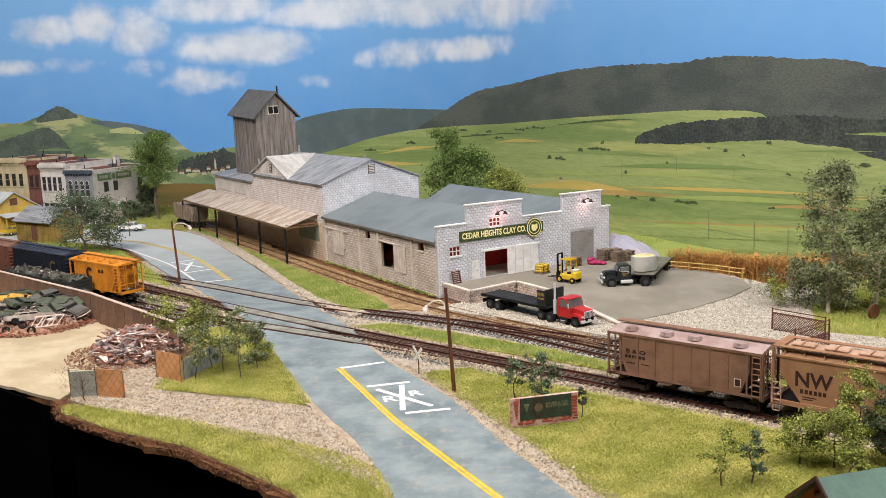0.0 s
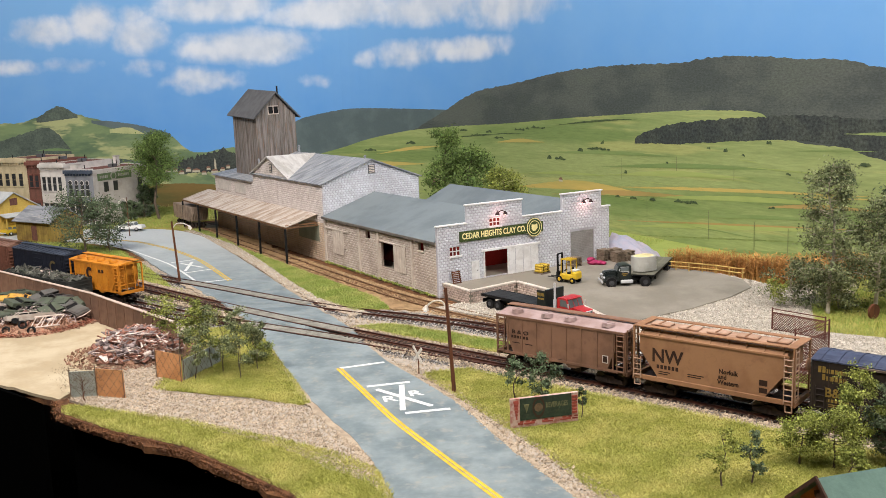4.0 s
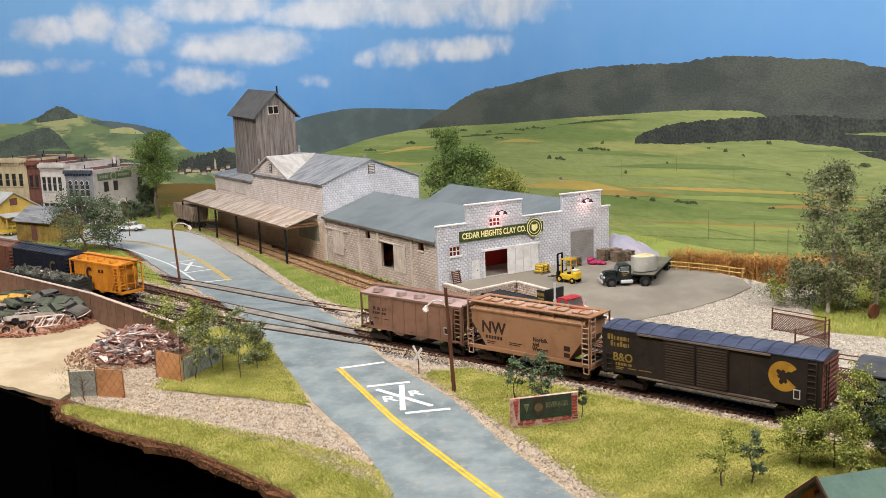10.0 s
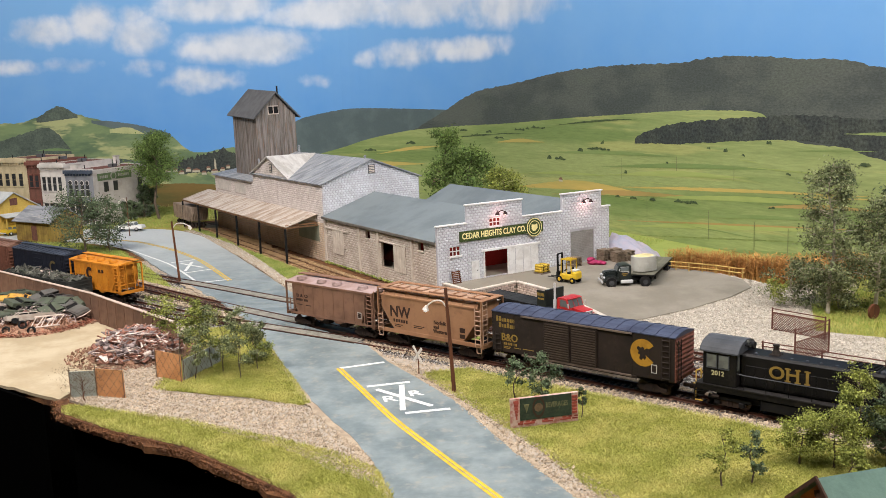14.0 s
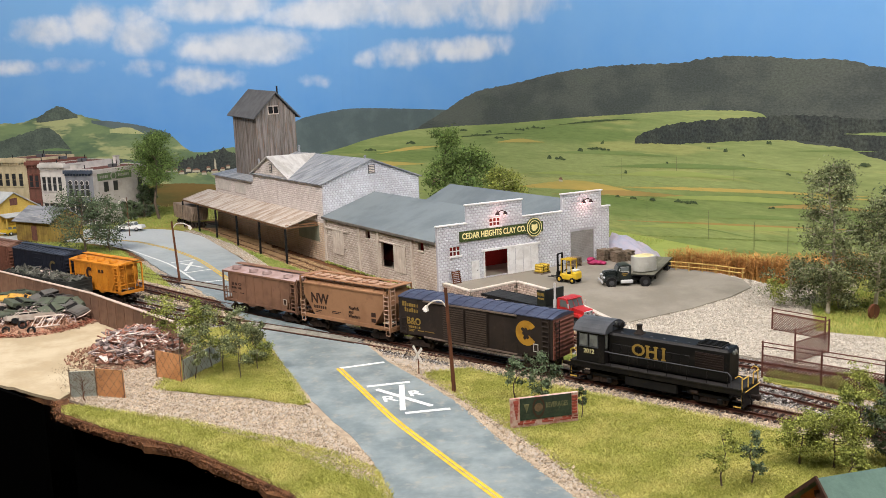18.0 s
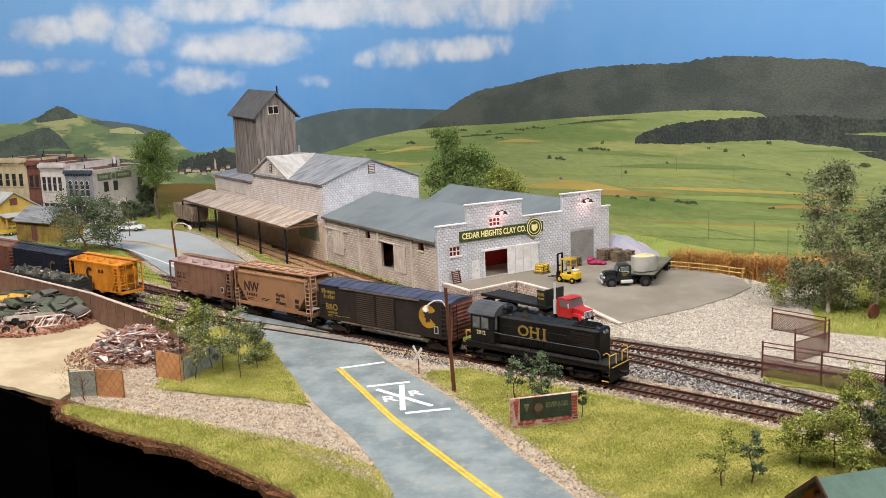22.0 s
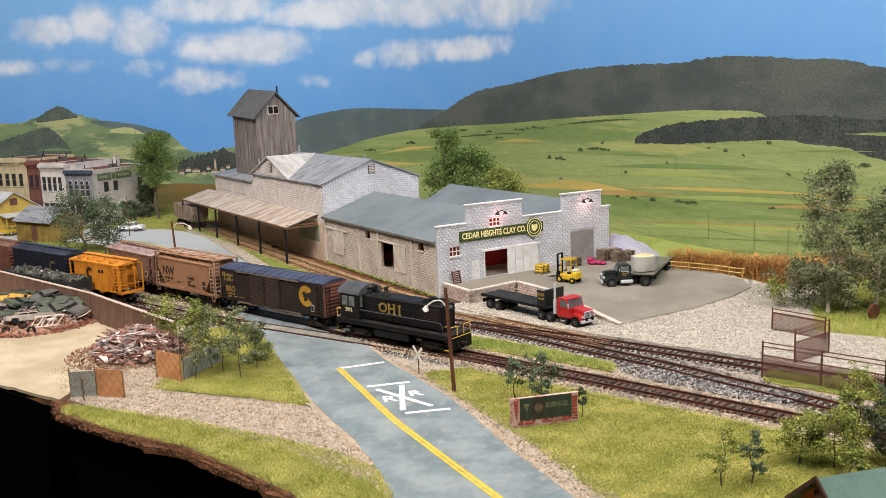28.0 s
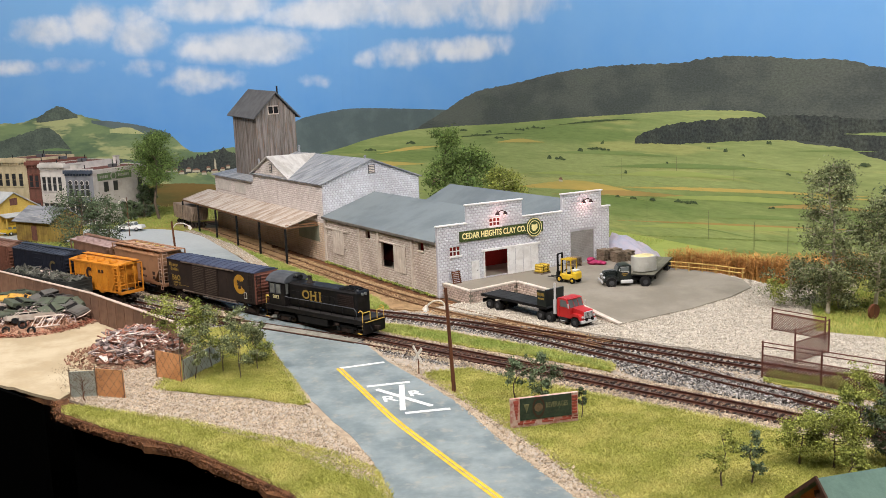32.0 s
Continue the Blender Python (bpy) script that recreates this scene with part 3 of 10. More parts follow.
for s, z, w, hgt in [(164.6, 7.3, 0.9, 0.4), (166.3, 7.0, 1.3, 0.5), (167.6, 7.6, 0.8, 0.35), (168.6, 6.7, 1.0, 0.45), (170.2, 7.2, 1.5, 0.4), (171.8, 7.5, 0.9, 0.5), (173.4, 6.9, 1.2, 0.4), (174.6, 7.5, 0.8, 0.4), (163.4, 7.8, 0.8, 0.4), (176.2, 7.4, 1.2, 0.4), (116.8, 4.6, 1.6, 0.8), (81, 7.0, 0.9, 0.3)]:
    print_sheet("printed_house", [(s - w / 2, z), (s + w / 2, z)], z - hgt, 5.2, P_wallw, 0, 0.2)
    print_sheet("printed_roof", [(s - w / 2 - 0.1, z + 0.02), (s - w / 4, z + 0.36), (s + w / 4, z + 0.36), (s + w / 2 + 0.1, z + 0.02)], z, 5.3, P_tile, 0, 0.1)
print_sheet("printed_steeple", [(165.9, 8.6), (166.1, 9.7), (166.3, 8.6)], 7.4, 5.4, P_wallw, 0, 0.1)
for s, z0, z1 in [(60.2, 2.2, 6.2), (47.8, 1.2, 5.2), (40, 0.6, 4.4), (34.8, 0.2, 4.2), (66, 8, 11.2), (54, 10, 12.0), (43.5, 9.4, 11.4)]:
    print_sheet("printed_pole", [(s - 0.02, z1), (s + 0.02, z1)], z0, 5.5, P_pole, 0, 0.04)

# ---------------------------------------------------------------- roads and ground covers
ROAD_L = [(-2.4, 46), (-3.2, 50.1), (-5.7, 58.1), (-9.7, 66.8), (-14.1, 78.3), (-16.9, 86.1), (-19.8, 93.0), (-26, 105), (-31.8, 114.7), (-38, 125), (-48.3, 143.2), (-58, 152.2), (-75, 158), (-120, 160)]
ROAD_R = [(8.4, 45), (7.0, 49.2), (3.7, 57.2), (0.3, 67.0), (-4.8, 77.1), (-7.2, 83.0), (-12.2, 95.2), (-14.4, 100.0), (-18.8, 109.7), (-23.4, 120.0), (-29.0, 132.3), (-35.3, 145.4), (-40, 154.5), (-46.3, 162.0), (-55, 165.6), (-75, 168), (-120, 170)]
ROAD = [tuple(q) for q in smooth_line(ROAD_L, 5)] + [tuple(q) for q in smooth_line(ROAD_R, 5)][::-1]
SHOULDER = [tuple(q) for q in smooth_line([(a - 0.6, b - 0.2) for a, b in ROAD_L[:9]], 4)] + [tuple(q) for q in smooth_line([(a + 0.35, b + 0.12) for a, b in ROAD_R[:9]], 4)][::-1]
sheet("road_shoulder", SHOULDER, -0.11, mat("sandy_shoulder", srgb(170, 154, 134), srgb(150, 134, 116), rough=0.95, scale=0.9, fine=6, grain=0.3, bump=0.5), "sandy tan shoulder of the road", edge=0.5, thick=0.2)
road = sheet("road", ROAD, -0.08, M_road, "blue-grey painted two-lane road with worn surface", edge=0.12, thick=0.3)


def stripe(name, pts, w, material, label, z=0.0):
    z = z - 0.06
    L = smooth_line(pts, 6) if len(pts) > 2 else np.array(pts, float)
    d = np.gradient(L, axis=0)
    d /= np.hypot(*d.T)[:, None]
    nrm = np.stack([-d[:, 1], d[:, 0]], 1) * w / 2
    bm = B()
    a = [(bm.verts.new((*(p - n), z)), bm.verts.new((*(p + n), z))) for p, n in zip(L, nrm)]
    for p, q in zip(a, a[1:]):
        bm.faces.new((p[0], q[0], q[1], p[1]))
    return part(name, bm, material, road, label)


YEL = np.array([(-9.0, 75.9), (-6.0, 68.4), (-3.9, 63.2), (-1.3, 57.7), (2.5, 49.9), (4.5, 46)])
for o in (-0.15, 0.15):
    stripe("centre_line", YEL + (o * 0.93, o * 0.36), 0.22, M_yellow, "double yellow centre line")
YEL2 = np.array([(-26.5, 115.2), (-32.6, 127.8), (-35.9, 133.7), (-41.3, 141.6), (-45.2, 146.1), (-49.6, 150.6), (-60, 156.5)])
for o in (-0.2, 0.2):
    stripe("centre_line", YEL2 + (o * 0.9, o * 0.4), 0.22, M_yellow, "double yellow centre line")
for a, b in [((-8.9, 75.9), (-5.3, 77.2)), ((-6.3, 70.7), (-3.0, 71.5)), ((-3.1, 64.3), (0.1, 64.9)), ((-37.7, 129.4), (-34.9, 131.3)), ((-33.8, 121.3), (-30.4, 123.6)), ((-30.3, 114.5), (-26.5, 116.0))]:
    stripe("stop_line", [a, b], 0.42, M_white, "white stop line")
for a, b in [((-3.6, 70.8), (-3.3, 64.9)), ((-34.0, 122.5), (-34.8, 129.4))]:
    stripe("crossing_mark", [a, b], 0.42, M_white, "white X crossing mark", 0.006)
for a, b in [((-5.5, 69.9), (-1.2, 65.6)), ((-36.1, 128.5), (-32.1, 124.8))]:
    stripe("crossing_mark", [a, b], 0.42, M_white, "white X crossing mark", 0.014)
for x, y in [(-2.5, 68.6), (-4.4, 67.5)]:
    me = letters("R", 1.75, 0.004)
    ob = part("road_letter", me, M_white, road, "white letter R")
    at(ob, x, y, -0.054, -90, 0, 12)

stripe("edge_line", [(-30.1, 114.1), (-33.1, 120.0), (-35.4, 124.3), (-37.7, 128.4), (-42.8, 135.6), (-48.5, 143.2), (-55, 149.6)], 0.3, M_white, "white edge line")

LOT = [(-30.2, 70.5), (-37.3, 75.4), (-60, 92.6), (-75, 103), (-75, 130.6), (-53.1, 111.7), (-37.0, 96.9), (-24.6, 82.7), (-28.6, 80), (-29.6, 73)]
sheet("dirt_lot", LOT, -0.12, M_lot, "tan packed sand of the scrap yard")
GRAVEL_1 = [(-29.5, 70.5), (-28, 74), (-29, 80), (-26, 87), (-21, 92), (-22.6, 80), (-22.3, 71.6), (-10.6, 66.9), (-5, 56.5), (-3.9, 51.5), (-11.9, 59.6), (-18.6, 63.8), (-25.5, 67.6)]
sheet("gravel_verge", GRAVEL_1, -0.13, M_gravel, "grey-tan gravel beside the road")
GRASS_A = [(-23.1, 72.4), (-15.2, 69.6), (-10.6, 67.2), (-13.9, 77), (-17, 85.5), (-20.2, 92.0), (-25, 90.5), (-23.1, 79.5)]
GRASS_F = [(-28.9, 68.9), (-18.6, 64.2), (-11.9, 60.2), (-7.1, 57.0), (-4.2, 53.9), (-3.4, 47.5), (-5.5, 46.8), (-9.1, 51.9), (-17.0, 59.6), (-23, 63.2), (-28.3, 67.4)]
GRASS_R = [(-1.8, 73.6), (1.5, 74.5), (8.7, 68.6), (16.2, 62.6), (22.2, 57.4), (30, 51), (38, 40), (12, 41), (8.8, 49), (5.8, 57.1), (3.2, 62.8), (0.0, 69.8)]
GRASS_S = [(-9.0, 89.6), (0.5, 82.6), (10, 75.3), (13.0, 72.6), (13.3, 74.5), (8.0, 79.8), (0.0, 86.2), (-5.5, 90.2)]
GRASS_W = [(-5.8, 97.2), (-7.6, 102.6), (-12.7, 111.1), (-17.9, 119.6), (-24.0, 129.9), (-30.0, 140.1), (-36.2, 150.4), (-42.5, 160.6), (-43, 164), (-39.2, 158.0), (-34.8, 150.0), (-25.6, 129.8), (-18.9, 114.0), (-14.2, 103.6), (-9.5, 96.8)]
GRASS_L = [(-33, 112.5), (-30, 108.6), (-38, 116.5), (-55, 131), (-75, 146), (-75, 156), (-58, 150.5), (-48.8, 142), (-39, 124.5)]
GRASS_B = [(-53, 167), (-46.3, 163.6), (-40, 157.2), (-48.9, 170.7), (-31.6, 181.3), (-20, 190), (-45, 197), (-75, 198), (-120, 198), (-120, 171), (-75, 169)]
GRASS_E = [(33, 82), (45, 74), (62, 74), (60, 88), (47, 104), (41, 101), (36.5, 92)]
GRASS_T = [(23.8, 68.8), (30, 63.5), (42, 54), (45, 55), (33, 65.5), (25, 71.0)]
for nm, g in [("grass_island", GRASS_A), ("grass_front", GRASS_F), ("grass_field", GRASS_R), ("grass_strip", GRASS_S), ("grass_siding", GRASS_W), ("grass_roadside", GRASS_L), ("grass_back", GRASS_B), ("grass_east", GRASS_E), ("grass_trackside", GRASS_T)]:
    sheet(nm, g, -0.14, M_turf, "yellow-green static grass turf")
VERGE_N = [(-9.5, 94), (-15, 103), (-19.6, 112), (-24.2, 122.5), (-29.8, 134.5), (-36, 147), (-41, 156.5), (-44.3, 161), (-41, 160), (-38.6, 156.5), (-34.6, 149.3), (-25.4, 129.6), (-18.8, 114), (-14, 103.6), (-8, 95.8)]
sheet("gravel_verge", VERGE_N, -0.1, MATS["sandy_shoulder"], "sandy tan verge beside the far road", edge=0.7)
GRAVEL_R = [(-4.4, 76.8), (-2.2, 75.2), (0.2, 70.4), (3.6, 63.0), (6.0, 57.1), (9.4, 49), (12, 42), (9, 42), (6.8, 49.4), (3.5, 57.2), (0.1, 67.0)]
sheet("gravel_verge", GRAVEL_R, -0.14, M_gravel, "grey-tan gravel beside the road")
LOT_E = [(-1, 96.5), (2.0, 98.5), (9, 104), (17, 87), (26, 94), (34, 99), (47, 104), (42, 95), (36.5, 92), (33, 82), (45, 74), (62, 70), (50, 55), (34, 67), (25.5, 74.3), (18.5, 79.8), (11, 86), (4, 92)]
sheet("gravel_lot", LOT_E, -0.06, M_pale, "pale crushed-stone lot")
EAST = [(20, 114), (25.6, 106), (33.6, 99), (47, 104), (36, 128), (22, 152), (5, 176), (-15, 190), (-28, 175), (-12, 165), (6, 150)]
sheet("field_edge", EAST, 0.1, mat("meadow_ground", srgb(150, 160, 88), srgb(136, 150, 78), scale=0.3, grain=0.15), "green meadow ground before the backdrop", edge=0.3, thick=0.6)

# ---------------------------------------------------------------- tracks
O1, U1, N1 = np.array((1.1, 78.8)), np.array((-0.771, 0.637)), np.array((0.637, 0.771))
T1_RISE = 0.0045


M_plank = mat("weathered_crossing_plank", srgb(140, 137, 127), srgb(118, 115, 106), rough=0.9, scale=0.8, grain=0.2)


def lay_track(name, pts, label, tie_mat, bed_mat, stone_mat, bed=True, tie_ends=True, rise=0.0, density=52, road_strip=True, rail_mat=None):
    L = smooth_line(pts, 10)
    s = np.concatenate([[0], np.cumsum(np.hypot(*np.diff(L, axis=0).T))])
    u = np.arange(0, s[-1], 0.5)
    C = np.stack([np.interp(u, s, L[:, 0]), np.interp(u, s, L[:, 1])], 1)
    d = np.gradient(C, axis=0)
    d /= np.hypot(*d.T)[:, None]
    nr = np.stack([-d[:, 1], d[:, 0]], 1)
    z0 = rise * np.maximum((C - O1) @ U1 + 30, 0)
    tr = thing(name, 0, 0, 0, 0, label, "railway track", kind="structure")
    for side in (-0.75, 0.75):
        v, f = [], []
        sec = [(-0.14, -0.2), (-0.05, -0.15), (-0.05, -0.05), (-0.075, -0.04), (-0.075, 0.0), (0.075, 0.0), (0.075, -0.04), (0.05, -0.05), (0.05, -0.15), (0.14, -0.2)]
        for c, n, z in zip(C, nr, z0):
            v += [(*(c + n * (side + a)), b + z) for a, b in sec]
        m = len(sec)
        for i in range(len(C) - 1):
            f += [(m * i + k, m * i + (k + 1) % m, m * (i + 1) + (k + 1) % m, m * (i + 1) + k) for k in range(m)]
        part("rail", raw(v, f), rail_mat or M_rail, tr)
    if road_strip:
        on_road = inside(ROAD, C[:, 0], C[:, 1])
        # weathered planks between the rails, and a dark line along each rail
        for side, hw, mm in ((-0.42, 0.15, M_plank), (-0.1, 0.15, M_plank), (0.21, 0.14, M_plank), (0.5, 0.13, M_plank), (-0.6, 0.04, M_tie), (0.65, 0.035, M_tie), (-0.87, 0.06, M_tie), (0.87, 0.06, M_tie)):
            v, f = [], []
            for c, n, z in zip(C, nr, z0):
                for e, dz in ((-hw, -0.12), (-hw, 0), (hw, 0), (hw, -0.12)):
                    v.append((*(c + n * (side + e)), z - (0.022 if mm is M_plank else 0.03) + dz))
            for i in range(len(C) - 1):
                if on_road[i] and on_road[i + 1]:
                    f += [(4 * i + k, 4 * i + 4 + k, 4 * i + 5 + k, 4 * i + 1 + k) for k in range(3)]
            if f:
                part("crossing_plank" if mm is M_plank else "flangeway", raw(v, f), mm, tr, "weathered grey crossing plank" if mm is M_plank else "dark flangeway beside the rail")
    tie = finish(boxed(-0.11, 0.11, -1.3, 1.3, -0.34, -0.17, bevel=0.02))
    tie.materials.append(tie_mat)
    cuts = np.arange(0.3, s[-1], 0.56)
    on_road = inside(ROAD, C[:, 0], C[:, 1])
    for k, q in enumerate(cuts):
        x, y = np.interp(q, s, L[:, 0]), np.interp(q, s, L[:, 1])
        if k >= 290:
            break
        j = min(int(q / 0.5), len(d) - 1)
        z = z0[j]
        if on_road[j] and rise:
            continue
        ob = part("tie", tie, tie_mat, tr)
        at(ob, x, y, z + 0.03 * RNG.random() - 0.02, 0, 0, math.degrees(math.atan2(d[j, 1], d[j, 0])) + RNG.normal(0, 1.2))
    if bed:
        v, f = [], []
        sec = [(-2.7, -0.45), (-1.75, -0.24), (1.75, -0.24), (2.7, -0.45)]
        for c, n, z in zip(C, nr, z0):
            v += [(*(c + n * a), b + z * (1 if b > -0.4 else 0)) for a, b in sec]
        for i in range(len(C) - 1):
            if not (rise and on_road[i] and on_road[i + 1]):
                f += [(4 * i + k, 4 * i + k + 1, 4 * i + 5 + k, 4 * i + 4 + k) for k in range(3)]
        part("ballast_bed", raw(v, f), bed_mat, tr)
        n = int(s[-1] * 4.4 * density)
        q, o = RNG.uniform(0, s[-1], n), RNG.uniform(-2.3, 2.3, n)
        keep = (np.abs(np.abs(o) - 0.75) > 0.17) & ((np.abs((q - 0.3 + 0.28) % 0.56 - 0.28) > 0.12) | (np.abs(o) > 1.35))
        q, o = q[keep], o[keep]
        jx = np.clip((q / 0.5).astype(int), 0, len(d) - 1)
        x = np.interp(q, s, L[:, 0]) + nr[jx, 0] * o
        y = np.interp(q, s, L[:, 1]) + nr[jx, 1] * o
        out = ~inside(ROAD, x, y)
        z = np.where(np.abs(o) < 1.75, -0.22, -0.22 - (np.abs(o) - 1.75) * 0.2) + z0[jx]
        zs = z[out]
        if stone_mat is M_stone_rust:
            far = np.abs(o[out]) > 1.35
            xo, yo = x[out], y[out]
            stones("ballast", xo[far], yo[far], lambda a, b: zs[far], 0.1, M_stone_grey, "tan gravel along the tie ends", "ballast")
            near = zs[~far]
            stones("ballast", xo[~far], yo[~far], lambda a, b: near, 0.09, stone_mat, "rust-brown ballast stones between the ties", "ballast")
            return tr
        stones("ballast", x[out], y[out], lambda a, b: zs, 0.082, stone_mat, "loose ballast stones between the ties", "ballast")
    return tr


def main_line(s):
    """A point of the main line, straight at first and then on a wide curve, and the angle turned."""
    a = max(0.0, s - 13.0) / 400.0
    p = O1 + U1 * min(s, 13.0) + (U1 * math.sin(a) + N1 * (1 - math.cos(a))) * 400.0
    return p, a


def line1(s):
    return tuple(main_line(s)[0])


lay_track("track_1", [line1(q) for q in (-75, -50, -25, 0, 13, 25, 37, 49, 61, 75, 90)], "main line track with rusty rails and dark ties", M_tie, M_ballast, M_stone_rust, rise=T1_RISE)
def off1(s, o):
    return tuple(O1 + U1 * s + N1 * o)


lay_track("track_2", [(9.6, 71.8), (6.2, 74.45), (0.6, 78.25), (-6.75, 83.5), (-18.7, 91.8), off1(36, -3.4), off1(50, -3.4), off1(70, -3.4), off1(110, -3.4)], "yard track branching off the main line", M_tie, M_ballast, M_stone_dark)
lay_track("track_3", [off1(24, -2.6), off1(32, -4.4), off1(42, -6.1), off1(55, -6.7), off1(110, -6.7)], "yard track behind the retaining wall", M_tie, M_ballast, M_stone_dark)
lay_track("track_4", [(48, 54.2), (32.2, 66.7), (24.6, 72.6), (17.8, 78.1), (11, 83.2), (5.6, 86.9), (0, 90.8), (-13.8, 99.8), (-27.5, 111.6), (-40, 122), (-75, 150)], "second track with rusty rails", M_tie, M_ballast, M_stone_dark)
lay_track("track_5", [(31, 56.8), (25.8, 63.6), (21, 69.2), (16.85, 74.2), (12, 79.3), (6.5, 85.3), (1.5, 89.8)], "connecting track between two turnouts", M_tie, M_ballast, M_stone_dark)
lay_track("track_6", [(14, 80.4), (9.8, 84.9), (6.2, 88.9), (3.2, 92.3), (0.4, 95.6), (-3.6, 100.7), (-8.6, 108.0), (-15.6, 119.4), (-23.5, 132.6), (-41, 161.4), (-49.5, 175.2)], "warehouse siding in sandy ballast", M_tie_b, M_sand, M_stone_sand, rail_mat=mat("sandy_rust_rail", srgb(128, 98, 72), srgb(100, 76, 56), rough=0.7, scale=1, grain=0.2))
sheet("sandy_ground", [(-2, 96.5), (-7.5, 104.5), (-14.3, 115.5), (-22.3, 129), (-40.5, 156.5), (-48.5, 170), (-44.6, 172.2), (-36.4, 161.5), (-27, 144), (-19.4, 126.4), (-13.3, 113.8), (-8.8, 104), (-5.4, 96.4)], -0.12, M_sand, "sandy brown ground beside the siding", edge=0.9)

# the road climbs from the yard track to the raised main line
ss, oo = np.arange(2, 46, 0.3), np.arange(-7.2, 4.6, 0.3)
T2S, T2O = [0, 9.1, 23.6, 36, 50], [-0.7, -1.35, -2.6, -3.4, -3.4]
WIDE = [(q[0] - 0.3, q[1]) for q in ROAD_L] + [(q[0] + 0.3, q[1]) for q in ROAD_R[::-1]]
v, f, ok = [], [], []
for q in ss:
    lo = float(np.interp(q, T2S, T2O)) + 0.95
    z1 = T1_RISE * (q + 30)
    for o in oo:
        c = O1 + U1 * q + N1 * o
        t = min(1, max(0, (o - lo) / max(0.3, -0.95 - lo)))
        if o > 1.8:
            t = max(0, 1 - (o - 1.8) / 2.6)
        on = bool(inside(WIDE, np.array([c[0]]), np.array([c[1]]))[0]) and t > 0
        ok.append(on)
        v.append((*c, z1 * t - 0.035 if on else -0.3))
m_ = len(oo)
for i in range(len(ss) - 1):
    for k in range(m_ - 1):
        cell = (m_ * i + k, m_ * i + k + 1, m_ * i + m_ + k + 1, m_ * i + m_ + k)
        if any(ok[j] for j in cell):
            f.append(cell)
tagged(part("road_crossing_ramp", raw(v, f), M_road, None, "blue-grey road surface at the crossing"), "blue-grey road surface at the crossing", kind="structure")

# loose gravel and grass
BED = [(-29, 72.5), (-26, 69), (-16, 61.4), (-7, 53.8), (0, 47), (30, 36), (62, 20), (62, 60), (34, 68), (16, 81), (0, 95), (-14, 112), (-32, 128), (-60, 140), (-60, 124), (-36, 97), (-24, 83), (-29, 80)]
sheet("gravel_bed", BED, -0.27, M_gravel, "grey-tan gravel round the tracks")
x, y = scatter(BED, 13, [ROAD, GRASS_A, GRASS_F, GRASS_R, GRASS_S, GRASS_W, LOT_E, LOT])
stones("gravel", x, y, -0.26, 0.1, M_stone_grey, "loose grey-tan gravel round the tracks")
x, y = scatter(GRAVEL_1, 55, [GRASS_A, ROAD])
stones("gravel", x, y, -0.11, 0.075, M_stone_grey, "loose grey-tan gravel on the verge")
x, y = scatter(GRAVEL_R, 55)
stones("gravel", x, y, -0.12, 0.08, M_stone_grey, "loose grey-tan gravel along the road edge")
x, y = scatter(VERGE_N, 22)
stones("gravel", x, y, -0.08, 0.07, M_stone_pale, "loose tan gravel along the far road")
x, y = scatter(LOT_E, 52)
stones("gravel", x, y, -0.04, 0.072, M_stone_pale, "loose pale crushed stone")
blades("grass", [GRASS_A, GRASS_F, GRASS_R], 520, -0.14, 0.1, M_blade, "short yellow-green static grass", lean=0.8)
fringe = []
for g in (GRASS_A, GRASS_F, GRASS_R, GRASS_S):
    for a, b in zip(g, g[1:] + g[:1]):
        d = np.array(b, float) - np.array(a, float)
        n = np.array((-d[1], d[0])) / np.hypot(*d) * 0.38
        fringe.append([tuple(a - n), tuple(b - n), tuple(b + n), tuple(a + n)])
blades("grass", fringe, 210, -0.12, 0.15, M_blade, "ragged yellow-green tufts along the turf edges", holes=[ROAD], lean=0.9)
blades("grass", [GRASS_S, GRASS_W, GRASS_T], 220, -0.14, 0.24, M_blade_b, "bright green static grass along the tracks", lean=0.7)
blades("grass", [GRASS_L, GRASS_E], 40, -0.1, 0.35, M_blade_b, "bright green static grass")
blades("grass", [GRASS_B], 14, -0.1, 0.4, M_blade_b, "green grass before the backdrop")

# speckled ballast in the fork of the turnout
x, y = scatter([(9.5, 78.4), (14.2, 75.0), (17.4, 72.7), (21.7, 68.9), (25.6, 65.2), (24.2, 64.0), (20.4, 65.2), (14.6, 70.9), (13.4, 74.2), (9.6, 77.8)], 60)
stones("ballast", x, y, -0.16, 0.085, M_stone_dark, "black and white speckled ballast between the tracks", "ballast")

# crumbly soil along the front edge
M_soil = mat("rust_brown_soil", srgb(114, 78, 54), srgb(76, 52, 37), rough=0.95, scale=1.4, fine=5, grain=0.45, bump=1.0, rnd=0.25)
V, F = [], []
edge = smooth_line(FRONT[3:11], 14)
for k, (ax, ay) in enumerate(edge):
    d = edge[min(k + 1, len(edge) - 1)] - edge[max(k - 1, 0)]
    n = np.array((d[1], -d[0])) / np.hypot(*d)
    for o, z in ((-0.6, -0.12), (-0.15, -0.2), (0.0, -0.5), (-0.06, -0.85)):
        w = 0.14 * noise.noise((ax * 1.7, ay * 1.7, z * 3))
        V.append((ax + n[0] * (o + w), ay + n[1] * (o + w), z + 0.5 * w))
for k in range(len(edge) - 1):
    F += [(4 * k + q, 4 * k + 4 + q, 4 * k + 5 + q, 4 * k + 1 + q) for q in range(3)]
tagged(part("soil_bank", raw(V, F), M_soil, None), "rust-brown broken soil along the layout's front edge", kind="structure")
ex, ey, ez = [], [], []
